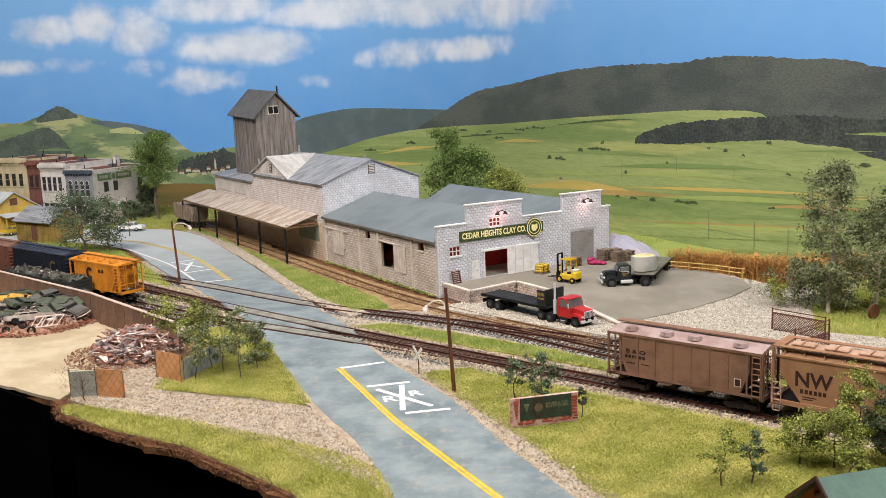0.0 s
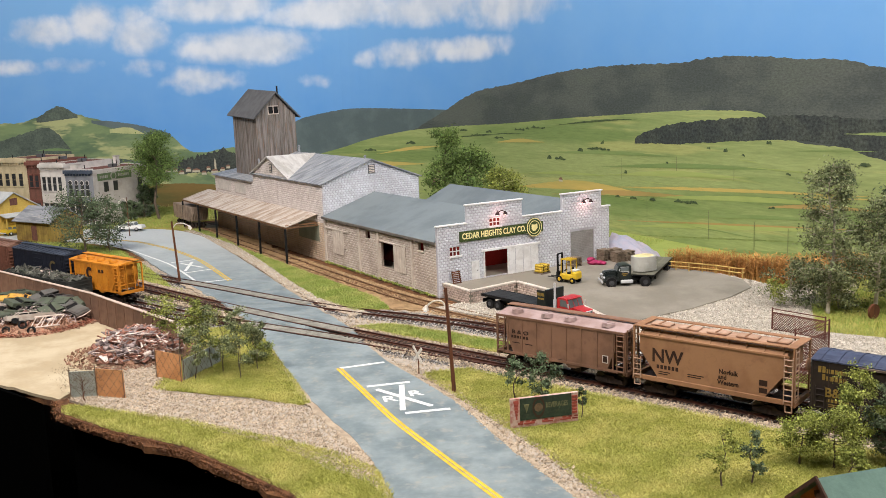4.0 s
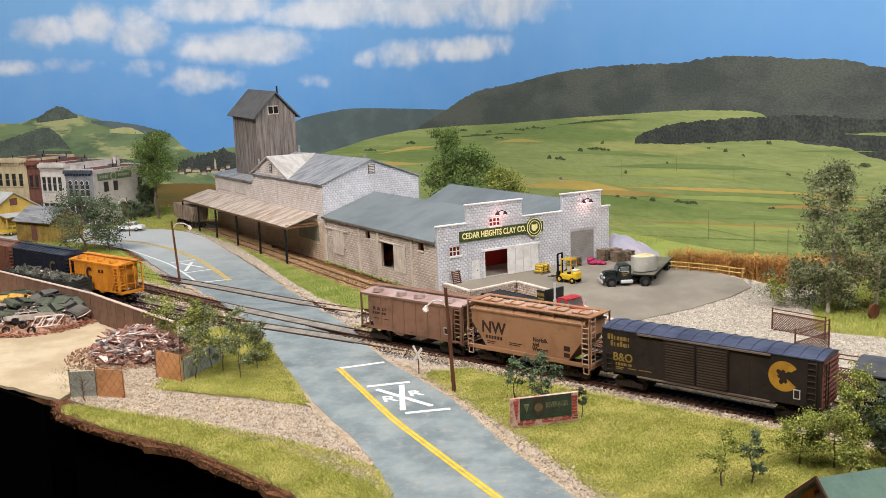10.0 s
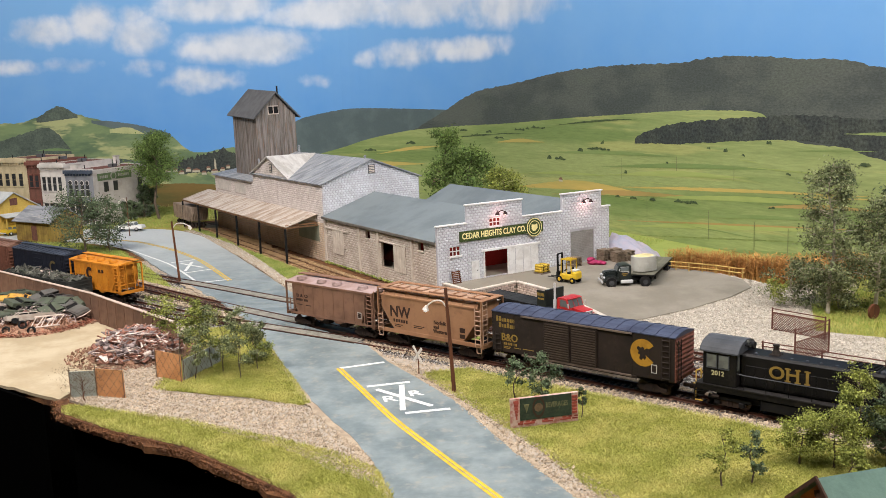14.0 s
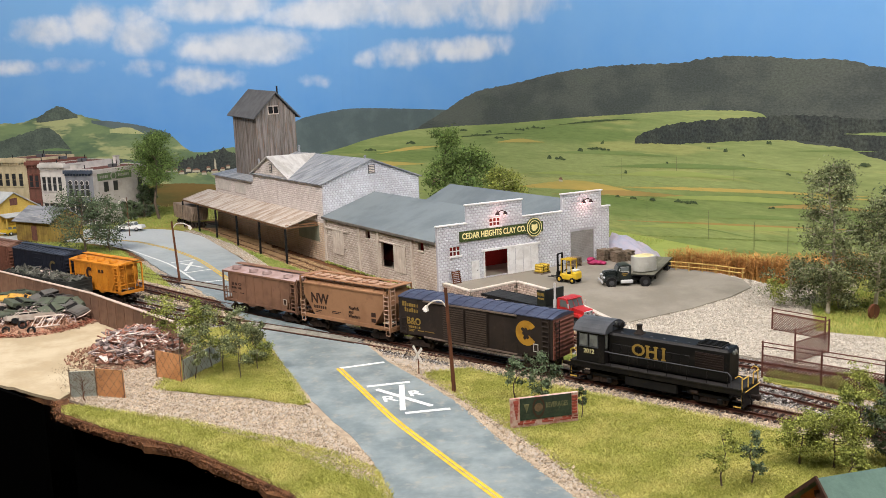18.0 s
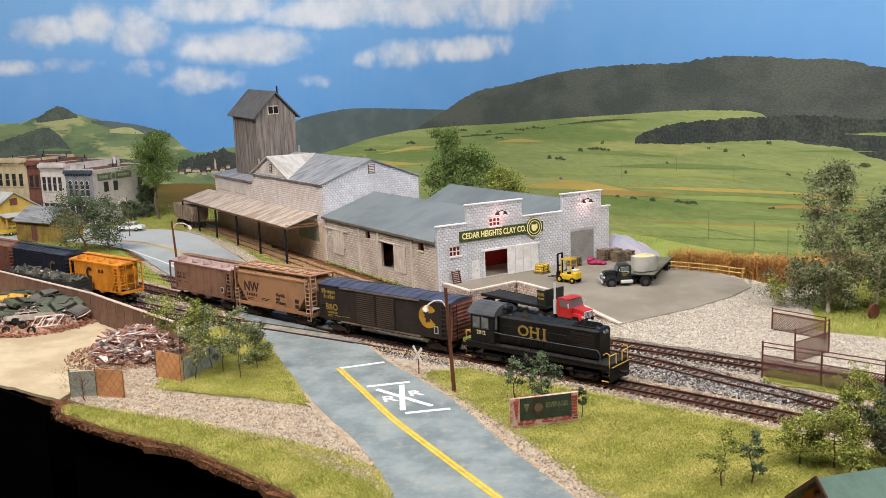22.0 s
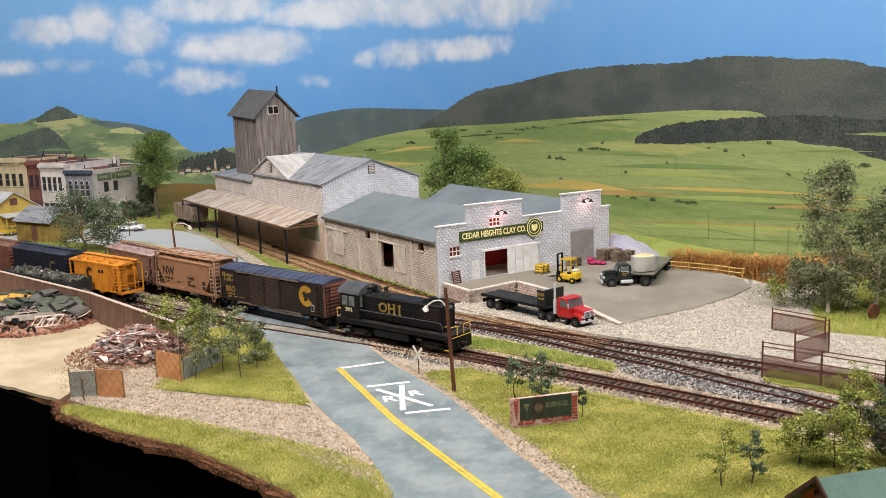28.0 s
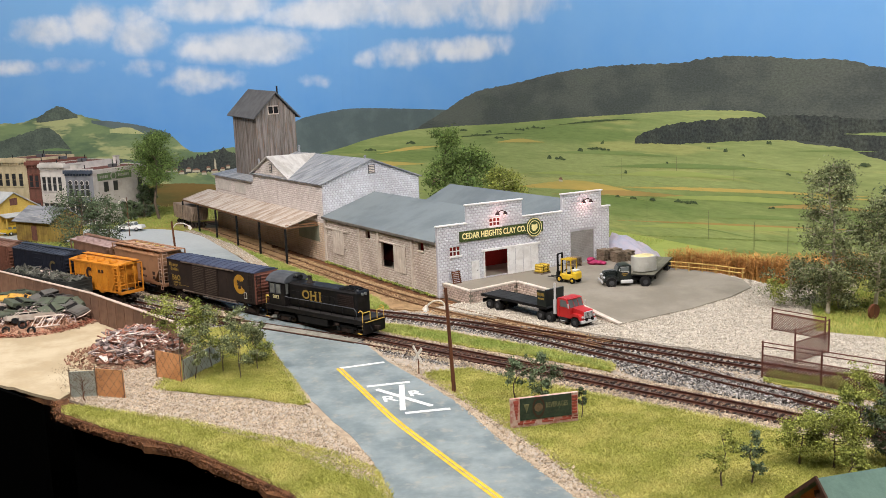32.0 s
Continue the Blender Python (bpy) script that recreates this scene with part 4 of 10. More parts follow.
for a, b in zip(FRONT[3:9], FRONT[4:10]):
    L = math.hypot(b[0] - a[0], b[1] - a[1])
    for k in range(int(L * 90)):
        t = RNG.random()
        ex.append(a[0] + (b[0] - a[0]) * t + RNG.normal(0, 0.22)), ey.append(a[1] + (b[1] - a[1]) * t + RNG.normal(0.1, 0.22)), ez.append(-0.15 - 0.5 * RNG.random())
stones("soil_crumb", np.array(ex), np.array(ey), lambda p, q: np.array(ez), 0.06, M_soil, "crumbly brown soil along the front edge", "soil")
# ---------------------------------------------------------------- clay warehouse (x along its front, y along its side)
WX, WY, WR = -0.63, 101.8, 31.385
ware = thing("warehouse", WX, WY, 0, WR, "white block-built clay warehouse with stepped false front and grey roofs", "building")


def solid_wall(name, put, u0, u1, z0, z1, holes, th, material):
    """A wall with real openings. put(u, d, z) gives the place; d runs outwards."""
    us = sorted({u0, u1, *[min(max(h[k], u0), u1) for h in holes for k in (0, 1)]})
    zs = sorted({z0, z1, *[min(max(h[k], z0), z1) for h in holes for k in (2, 3)]})
    bm = B()
    for a, b in zip(us, us[1:]):
        for c, d in zip(zs, zs[1:]):
            if any(h[0] <= (a + b) / 2 <= h[1] and h[2] <= (c + d) / 2 <= h[3] for h in holes):
                continue
            q = [put(u, t, z) for t in (0, -th) for u, z in ((a, c), (b, c), (b, d), (a, d))]
            vs = [bm.verts.new(p) for p in q]
            for f in ((0, 1, 2, 3), (7, 6, 5, 4), (0, 4, 5, 1), (1, 5, 6, 2), (2, 6, 7, 3), (3, 7, 4, 0)):
                bm.faces.new([vs[i] for i in f])
    bmesh.ops.remove_doubles(bm, verts=bm.verts, dist=0.001)
    return part(name, bm, material, ware)


def block_face(put, u0, u1, z0, z1, holes, material, course=0.3, length=0.48, top=None):
    """Courses of rusticated blocks, each with its own edges, proud of the wall."""
    V, F = [], []
    rows = int(round((z1 - z0) / course))
    hc = (z1 - z0) / rows
    for r in range(rows):
        a, b = z0 + r * hc, z0 + (r + 1) * hc
        left, right = u0, u1
        if top:
            lr = top((a + b) / 2)
            if not lr:
                continue
            left, right = lr
        cuts = [left - (length / 2 if r % 2 else 0)]
        while cuts[-1] < right:
            cuts.append(cuts[-1] + length)
        edges = sorted({left, right, *[min(max(c, left), right) for c in cuts], *[min(max(h[k], left), right) for h in holes for k in (0, 1) if h[2] < b and h[3] > a]})
        for c, d in zip(edges, edges[1:]):
            if d - c < 0.09 or any(h[0] - 0.01 <= (c + d) / 2 <= h[1] + 0.01 and h[2] < b - 0.05 and h[3] > a + 0.05 for h in holes):
                continue
            g, e, dep = 0.025, 0.05, 0.05 + 0.02 * RNG.random()
            n = len(V)
            V += [put(u, 0.0, z) for u, z in ((c + g, a + g), (d - g, a + g), (d - g, b - g), (c + g, b - g))]
            V += [put(u, dep, z) for u, z in ((c + g + e, a + g + e * 0.7), (d - g - e, a + g + e * 0.7), (d - g - e, b - g - e * 0.7), (c + g + e, b - g - e * 0.7))]
            F += [(n + 4, n + 5, n + 6, n + 7), (n, n + 1, n + 5, n + 4), (n + 1, n + 2, n + 6, n + 5), (n + 2, n + 3, n + 7, n + 6), (n + 3, n, n + 4, n + 7)]
    ob = part("blockwork", raw(V, F), material, ware, "rusticated blocks in courses")
    ob["kind"] = "stuff"
    return ob


front = lambda u, d, z: (u, -d, z)
side = lambda u, d, z: (-d, u, z)

FRONT_HOLES = [(6.15, 13.2, 1.25, 4.15), (18.6, 22.2, 1.25, 5.03), (1.55, 2.95, 4.15, 5.2), (4.45, 5.3, 1.2, 3.2), (6.95, 8.45, 6.95, 7.85)]
for u0, u1, z1 in [(0, 3.9, 7.55), (3.9, 11.5, 9.55), (11.5, 17.35, 7.55), (17.35, 23.4, 9.55), (23.4, 24.65, 7.55)]:
    hs = [h for h in FRONT_HOLES if h[0] < u1 and h[1] > u0]
    solid_wall("front_wall", front, u0, u1, -0.3, z1, hs, 0.3, M_mortar)
    block_face(front, u0, u1, -0.2, z1, hs, M_block)
    part("parapet_cap", boxed(u0 - 0.12 if z1 > 8 or u0 == 0 else u0, u1 + 0.12 if z1 > 8 or u1 > 24 else u1, -0.16, 0.36, z1, z1 + 0.16, bevel=0.03), M_trim, ware, "white coping")

# low hall: long side with piers, openings and sliding doors
SIDE_HOLES = [(23.6, 26.9, 1.4, 4.4), (7.6, 13.1, 1.4, 4.5), (15.9, 17.1, 4.45, 5.35), (2.9, 4.1, 4.55, 5.45)]
solid_wall("side_wall", side, 0.3, 29.4, -0.3, 5.85, SIDE_HOLES, 0.3, M_mortar_w)
block_face(side, 0.3, 29.4, -0.2, 5.8, SIDE_HOLES, M_block_w)
for y in (5.45, 13.65, 18.75, 28.9):
    pier = boxed(-0.22, 0.0, y - 0.18, y + 0.18, -0.3, 5.75, bevel=0.03)
    part("pier", pier, M_trim_w, ware, "cream pilaster")
for y0, y1, open_ in ((23.3, 26.6, 0.9), (7.0, 9.8, 0.0)):
    d = part("sliding_door", boxed(-0.16, -0.09, y0, y1, 1.35, 4.45, bevel=0.02), M_trim_w, ware, "cream sliding freight door")
    for k in range(1, 5):
        part("door_board", boxed(-0.19, -0.16, y0 + (y1 - y0) * k / 5 - 0.03, y0 + (y1 - y0) * k / 5 + 0.03, 1.4, 4.4), M_trim_w, d)
part("door_rail", boxed(-0.2, -0.05, 6.9, 13.6, 4.5, 4.68, bevel=0.02), M_trim_w, ware)
part("door_rail", boxed(-0.2, -0.05, 21.8, 29.0, 4.48, 4.68, bevel=0.02), M_trim_w, ware)
for h in SIDE_HOLES[2:]:
    part("window_sill", boxed(-0.16, 0.05, h[0] - 0.1, h[1] + 0.1, h[2] - 0.14, h[2]), M_trim_w, ware)
part("interior_floor", boxed(0.3, 24.3, 0.3, 29.2, 1.0, 1.2), M_conc, ware, "concrete floor inside")
part("interior_back", boxed(0.35, 24.3, 5.6, 5.8, 1.2, 5.8), mat("red_painted_wall", srgb(150, 44, 42), srgb(112, 30, 30), scale=0.5), ware, "red inner partition")
part("interior_wall", boxed(3.0, 3.2, 5.8, 29.0, 1.2, 5.8), mat("brown_inner_wall", srgb(110, 44, 34), srgb(90, 36, 30), scale=0.5), ware, "dark red inner wall")
# roofs of the two halls behind the false front
for x0, xr, x1 in ((-0.35, 7.9, 15.6), (15.6, 20.3, 24.65)):
    for a, b in ((x0, xr), (x1, xr)):
        za = 5.95 if a < 15 else 6.5
        part("roof", slab(B(), [(a, 0.3, za), (b, 0.3, 8.65), (b, 29.45, 8.65), (a, 29.45, za)], 0.14), M_roof_grey, ware, "blue-grey felt roof slope")
part("roof_edge", boxed(-0.42, -0.3, 0.1, 29.4, 5.7, 5.97), mat("dark_fascia_board", srgb(110, 104, 98), srgb(96, 90, 86)), ware)
part("east_wall", boxed(24.35, 24.65, 0.3, 29.4, -0.3, 6.4), M_block, ware)

# tall hall
solid_wall("gable_wall", lambda u, d, z: (u, 29.5 - d, z), 0, 15.1, 5.8, 10.4, [], 0.3, M_mortar)
GW = lambda z: (0.05, 15.05) if z < 10.4 else ((z - 10.4) / 2.7 * 7.5 + 0.1, 15.1 - (z - 10.4) / 2.7 * 7.4 - 0.1)
block_face(lambda u, d, z: (u, 29.5 - d, z), 0, 15.1, 5.9, 12.95, [(7.1, 8.1, 11.2, 12.35)], M_block, top=GW)
part("gable_wall", prism(B(), [(0, 10.4), (15.1, 10.4), (7.6, 13.05)], 29.5, 29.8), M_mortar, ware)
for nm, y0, y1, z0 in (("side_wall", 29.5, 55.5, -0.3), ("annex_wall", 55.5, 74, -0.3)):
    zt = 10.4 if nm == "side_wall" else 8.9
    solid_wall(nm, side, y0, y1, z0, zt, [], 0.3, M_mortar_p)
    block_face(side, y0, y1, z0, 5.0, [], M_block_t)
    block_face(side, y0, y1, 5.0, zt - 0.03, [(59, 64, 6.7, 8.3), (66, 73, 6.7, 8.3)] if nm == "annex_wall" else [], M_block_p)
CG = lambda z: (40.6 + (z - 10.4) / 2.7 * 7.6, 55.6 - (z - 10.4) / 2.7 * 7.4)
block_face(side, 40.5, 55.5, 10.4, 12.95, [(46.9, 47.9, 10.9, 12.1)], M_block_p, top=CG)
part("cross_gable_wall", prism(B(), [(40.5, 10.4), (55.5, 10.4), (48.1, 13.05)], 0.0, 0.3, "x"), M_mortar_p, ware)
part("back_wall", boxed(14.8, 15.1, 29.8, 74, -0.3, 10.4), M_block_w, ware)
part("end_wall", boxed(0.3, 14.8, 73.7, 74, -0.3, 8.8), M_block_w, ware)
for a in (-0.4, 15.5):
    part("roof", slab(B(), [(a, 29.2, 10.28), (7.6, 29.2, 13.2), (7.6, 55.6, 13.2), (a, 55.6, 10.28)], 0.16), M_roof_metal, ware, "weathered sheet-metal roof slope")
for y in (40.3, 55.8):
    part("cross_roof", slab(B(), [(-0.4, y, 10.32), (-0.4, 48.1, 13.3), (7.6, 48.1, 13.3), (7.6, y, 10.32)], 0.16), mat("pale_metal_roof", srgb(196, 192, 187), srgb(168, 163, 157), rough=0.6, scale=0.6, grain=0.2, stretch=(1.6, 0.25, 1), c3=srgb(150, 138, 126), stain=0.5), ware, "pale weathered metal roof of the cross gable")
part("annex_roof", slab(B(), [(-0.5, 55.4, 9.1), (-0.5, 74.4, 9.1), (8, 74.4, 10.4), (8, 55.4, 10.4)], 0.16), M_roof_metal, ware, "grey metal annex roof")
for u, zc in ((7.6, 11.8),):
    v = part("gable_vent", boxed(u - 0.5, u + 0.5, 29.38, 29.5, zc - 0.6, zc + 0.6), M_roof_dark, ware, "grey louvred vent")
    for k in range(5):
        part("slat", boxed(u - 0.42, u + 0.42, 29.33, 29.38, zc - 0.5 + 0.22 * k, zc - 0.38 + 0.22 * k), M_trim_w, v)
v = part("gable_vent", boxed(-0.14, 0, 46.9, 47.9, 10.9, 12.1), M_roof_dark, ware, "dark louvred vent")
for k in range(5):
    part("slat", boxed(-0.2, -0.14, 47, 47.8, 11.0 + 0.22 * k, 11.12 + 0.22 * k), M_trim_w, v)
for y0, y1 in ((59, 64), (66, 73)):
    part("clerestory_panel", boxed(-0.05, 0.02, y0, y1, 6.7, 8.3), mat("pale_board_panel", srgb(206, 198, 190), srgb(190, 182, 174)), ware, "pale boarded opening")
for x, y, z, hh in ((7.6, 31.2, 13.1, 0.35), (7.6, 54.2, 13.2, 0.9)):
    part("roof_vent", rod(rod(B(), (x, y, z), (x, y, z + hh), 0.17, n=10), (x, y, z + hh), (x, y, z + hh + 0.14), 0.27, 0.08, n=10), M_roof_metal, ware, "round roof ventilator")

# elevator tower of grey boards
TX0, TX1, TY0, TY1 = 2.1, 8.9, 58, 68.6
tower = part("tower_core", boxed(TX0 + 0.1, TX1 - 0.1, TY0 + 0.1, TY1 - 0.1, 6, 18.9), M_wood_grey, ware, "tall weathered grey board tower")
part("tower_gable_core", prism(B(), [(TX0 + 0.1, 18.9), (TX1 - 0.1, 18.9), (5.5, 22.4)], TY0 + 0.1, TY1 - 0.1), M_wood_grey, tower)
board_w = (TX1 - TX0) / 22
for k in range(22):
    x = TX0 + board_w * k
    xm = x + board_w / 2
    zt = 18.9 + (3.5 * (1 - abs(xm - 5.5) / 3.4))
    part("board", boxed(x + 0.015, x + board_w - 0.015, TY0, TY0 + 0.1 - 0.02 * (k % 3), 6, zt), M_wood_grey, tower)
for k in range(28):
    y = TY0 + (TY1 - TY0) / 28 * k
    part("board", boxed(TX0 - 0.02 * (k % 2), TX0 + 0.1, y + 0.015, y + 0.365, 6, 18.9 + 0.02 * k), M_wood_grey, tower)
for a in (TX0 - 0.7, TX1 + 0.7):
    part("tower_roof", slab(B(), [(a, TY0 - 0.6, 18.65), (5.5, TY0 - 0.6, 22.85), (5.5, TY1 + 1.1, 23.4), (a, TY1 + 1.1, 19.2)], 0.2), M_roof_dark, tower, "dark grey shingle roof slope")
w = part("tower_window", boxed(4.2, 6.0, TY0 - 0.1, TY0 - 0.02, 19.2, 20.6), M_trim_w, tower, "small two-pane gable window")
for x in (4.32, 5.2):
    part("pane", boxed(x, x + 0.72, TY0 - 0.13, TY0 - 0.1, 19.35, 20.45), M_black, w)
part("chimney_pipe", rod(B(), (6.6, TY0 + 1.5, 20), (6.6, TY0 + 1.5, 23.7), 0.14), M_black, tower, "thin black stove pipe")
part("downpipe", pipe(B(), [(1.6, 56.5, 9.4), (1.6, 56.5, 12), (2.1, 57.9, 12.2)], 0.16), M_roof_metal, tower)

# canopy over the siding
can = part("canopy_frame", boxed(-4.6, 0.0, 31.6, 31.9, 4.75, 4.95), M_tie_b, ware, "long canopy over the siding")
nb = 26
for k in range(nb):
    y0, y1 = 31.3 + (78.5 - 31.3) / nb * k, 31.3 + (78.5 - 31.3) / nb * (k + 1) - 0.05
    part("roof_sheet", slab(B(), [(-4.75, y0, 4.78), (0.05, y0, 6.15), (0.05, y1, 6.15), (-4.75, y1, 4.78)], 0.07 + 0.03 * (k % 2)), M_roof_rust, can, "rust-streaked tin sheet")
part("canopy_beam", boxed(-4.75, -4.5, 31.3, 78.5, 4.45, 4.7), M_tie_b, can)
for y in (31.4, 41.2, 50.6, 60.4, 69.5, 78.2):
    part("canopy_post", boxed(-4.95, -4.7, y - 0.13, y + 0.13, -0.3, 4.5), M_black, can, "black timber post")
    part("canopy_brace", boxed(-4.6, 0, y - 0.1, y + 0.1, 4.5, 4.68), M_tie_b, can)
part("weather_patch", boxed(-0.08, -0.02, 31, 38, 2.3, 4.6), mat("green_grey_panel", srgb(126, 128, 112), srgb(112, 114, 100)), ware, "faded green panel")

# front details
# red glow of the window panes put into their colour
M_red_in = mat("painted_red_window_glow", srgb(130, 44, 36), srgb(104, 36, 30))
M_sign = mat("dark_green_sign", srgb(70, 84, 48), srgb(60, 74, 42), rough=0.6, scale=1, grain=0.06)
M_letter = mat("cream_sign_letters", srgb(244, 232, 170), srgb(232, 220, 160), rough=0.6, grain=0.03)
sign = part("name_board", boxed(2.8, 14.4, -0.2, -0.1, 5.62, 6.8, bevel=0.02), M_sign, ware, "dark green company name board")
t = part("lettering", letters("CEDAR HEIGHTS CLAY CO.", 0.95, 0.015), M_letter, sign, "cream letters")
at(t, 7.5, -0.215, 6.2)
t.scale = (8.7 * K / max(t.dimensions.x, 1e-6), 1, 1)
rnd = B()
bmesh.ops.create_cone(rnd, cap_ends=True, segments=32, radius1=1.12, radius2=1.12, depth=0.12, matrix=Matrix.Translation((13.0, -0.27, 6.25)) @ Euler((radians(90), 0, 0)).to_matrix().to_4x4())
emb = part("round_emblem", rnd, M_sign, sign, "round green and cream emblem")
for r0, r1 in ((1.08, 0.98), (0.78, 0.7)):
    ring = B()
    for k in range(32):
        a, b = 2 * math.pi * k / 32, 2 * math.pi * (k + 1) / 32
        ring.faces.new([ring.verts.new((13.0 + r * math.cos(q), -0.342, 6.25 + r * math.sin(q))) for r, q in ((r0, a), (r0, b), (r1, b), (r1, a))])
    part("emblem_ring", ring, M_letter, emb)
part("emblem_shape", prism(B(), [(12.6, 6.6), (12.6, 6.05), (12.85, 5.8), (13.15, 5.85), (13.45, 6.15), (13.4, 6.65), (13.1, 6.55)], -0.36, -0.33), M_letter, emb)
bigdoor = part("sliding_door", boxed(9.2, 13.6, -0.22, -0.12, 1.2, 4.2, bevel=0.02), M_trim, ware, "white sliding warehouse door")
for x in (10.3, 11.4, 12.5):
    part("door_board", boxed(x - 0.02, x + 0.02, -0.235, -0.22, 1.3, 4.1), M_mortar, bigdoor)
part("door_rail", boxed(5.7, 13.9, -0.26, -0.06, 4.2, 4.46, bevel=0.03), M_trim, ware)
for x0, x1, z0, z1 in ((6.0, 6.15, 1.2, 4.2),):
    part("door_post", boxed(x0, x1, -0.14, 0.1, z0, z1), M_trim, ware)
ped = part("side_door", boxed(4.5, 5.25, -0.05, 0.05, 1.2, 3.18), M_trim, ware, "narrow white door")
part("door_frame", box(box(box(B(), 4.38, 4.5, -0.12, 0, 1.2, 3.3), 5.25, 5.37, -0.12, 0, 1.2, 3.3), 4.38, 5.37, -0.12, 0, 3.2, 3.3), M_trim, ped)
part("handle", boxed(5.1, 5.16, -0.12, -0.05, 2.1, 2.25), M_black, ped)
roll = part("roller_door", boxed(18.62, 22.18, 0.1, 0.18, 1.2, 5.0), mat("grey_roller_steel", srgb(152, 148, 144), srgb(138, 134, 130), rough=0.5), ware, "grey steel roller shutter")
for k in range(19):
    part("slat", boxed(18.62, 22.18, 0.04, 0.1, 1.22 + 0.2 * k, 1.38 + 0.2 * k, bevel=0.02), MATS["grey_roller_steel"], roll)
for u0, u1, z0, z1 in (FRONT_HOLES[2], FRONT_HOLES[4]):
    win = part("window", boxed(u0, u1, 0.12, 0.16, z0, z1), M_red_in, ware, "small window painted red as if lit, with white bars")
    for k in range(4):
        x = u0 + (u1 - u0) * k / 3
        part("glazing_bar", boxed(x - 0.045, x + 0.045, 0.02, 0.1, z0, z1), M_trim, win)
    for k in range(3):
        z = z0 + (z1 - z0) * k / 2
        part("glazing_bar", boxed(u0, u1, 0.02, 0.1, z - 0.045, z + 0.045), M_trim, win)
    part("window_sill", boxed(u0 - 0.12, u1 + 0.12, -0.2, 0, z0 - 0.16, z0), M_trim, win)
# wall lamps
M_glow = mat("lamp_glow", srgb(255, 210, 190), srgb(255, 200, 180), grain=0, bump=0, emit=6.0)
for x, z in ((8.1, 8.35), (20.6, 8.55)):
    L = part("wall_lamp", boxed(x - 0.14, x + 0.14, -0.16, -0.06, z - 0.1, z + 0.2), mat("dark_red_lamp", srgb(52, 28, 27), srgb(40, 24, 23), rough=0.5), ware, "dark red twin gooseneck wall lamp")
    for o in (-0.55, 0.55):
        part("lamp_arm", pipe(B(), [(x, -0.1, z + 0.1), (x + o * 0.5, -0.5, z + 0.35), (x + o, -0.75, z + 0.15)], 0.05), MATS["dark_red_lamp"], L)
        part("lamp_shade", rod(B(), (x + o, -0.75, z + 0.25), (x + o, -0.75, z - 0.1), 0.08, 0.3, n=10), MATS["dark_red_lamp"], L)
        part("bulb", rod(B(), (x + o, -0.75, z - 0.06), (x + o, -0.75, z - 0.14), 0.12, n=8), M_glow, L, "glowing bulb")
    lamp = bpy.data.lights.new("wall_lamp_light", "POINT")
    lamp.energy, lamp.color, lamp.shadow_soft_size = 0.011, (1.0, 0.5, 0.47), 0.002
    ob = new("wall_lamp_light", lamp)
    ob.matrix_basis = pose(WX * K, WY * K, 0, 0, 0, WR) @ pose(x * K, -1.0 * K, (z - 0.25) * K)
# fill lamp added inside the hall to brighten the door opening
lamp = bpy.data.lights.new("hall_fill_light", "POINT")
lamp.energy, lamp.color, lamp.shadow_soft_size = 0.02, (1.0, 0.62, 0.5), 0.004
new("hall_fill_light", lamp).matrix_basis = pose(WX * K, WY * K, 0, 0, 0, WR) @ pose(8.5 * K, 3.2 * K, 5.2 * K)

# loading dock and concrete yard
yard = thing("concrete_yard", WX, WY, 0, WR, "grey concrete loading yard sloping to the gravel", "yard", kind="structure")
bm = B()
pts = [(0.6, -0.1, 1.2), (0.6, -5.4, 1.2), (7.2, -4.6, 1.2), (7.2, -10, 1.2), (6.4, -22.0, 0.12), (15, -22.6, 0.35), (21, -22.3, 0.6), (25.4, -21.2, 0.8), (27.2, -18.5, 0.95), (27.2, -14, 1.1), (25.2, -9.5, 1.2), (24.6, -0.1, 1.2)]
top = [bm.verts.new(p) for p in pts]
low = [bm.verts.new((p[0], p[1], -0.4)) for p in pts]
i0, i1 = bm.verts.new((9, -10.2, 1.2)), bm.verts.new((24.6, -10.5, 1.19))
for f in ([top[0], top[1], top[2], top[11]], [top[2], top[3], i0, top[11]], [i0, i1, top[10], top[11]], [top[3], top[4], top[5], i0], [i0, top[5], top[6], i1], [top[6], top[7], top[8], i1], [i1, top[8], top[9], top[10]]):
    bm.faces.new(f)
for i in range(11):
    bm.faces.new((top[i], top[i + 1], low[i + 1], low[i]))
part("slab", bm, M_conc, yard)
M_dockbrick = mat("pinkish_dock_brick", srgb(196, 178, 166), srgb(172, 152, 140), rough=0.85, scale=1, grain=0.12, rnd=0.2)


def dock_wall(a, b, za, zb):
    a, b = Vector((*a, 0)), Vector((*b, 0))
    d = (b - a).normalized()
    n = Vector((d.y, -d.x, 0))
    L = (b - a).length
    bk = finish(boxed(-0.24, 0.24, -0.07, 0.0, -0.11, 0.11, bevel=0.02))
    for r in range(6):
        z = 0.0 + 0.26 * r
        for k in range(int(L / 0.54) + 1):
            u = (k + 0.5 + (0.5 if r % 2 else 0)) * 0.54
            if u > L - 0.2 or z + 0.13 > za + (zb - za) * u / L:
                continue
            p = a + d * u + n * 0.02
            at(part("brick", bk, M_dockbrick, yard), p.x, p.y, z, 0, 0, math.degrees(math.atan2(d.y, d.x)))
    cap = B()
    q = [a - n * 0.35, a + n * 0.14, b + n * 0.14, b - n * 0.35]
    slab(cap, [(q[0].x, q[0].y, za + 0.16), (q[1].x, q[1].y, za + 0.16), (q[2].x, q[2].y, zb + 0.16), (q[3].x, q[3].y, zb + 0.16)], 0.16)
    part("coping", cap, M_cap, yard, "pale concrete coping")


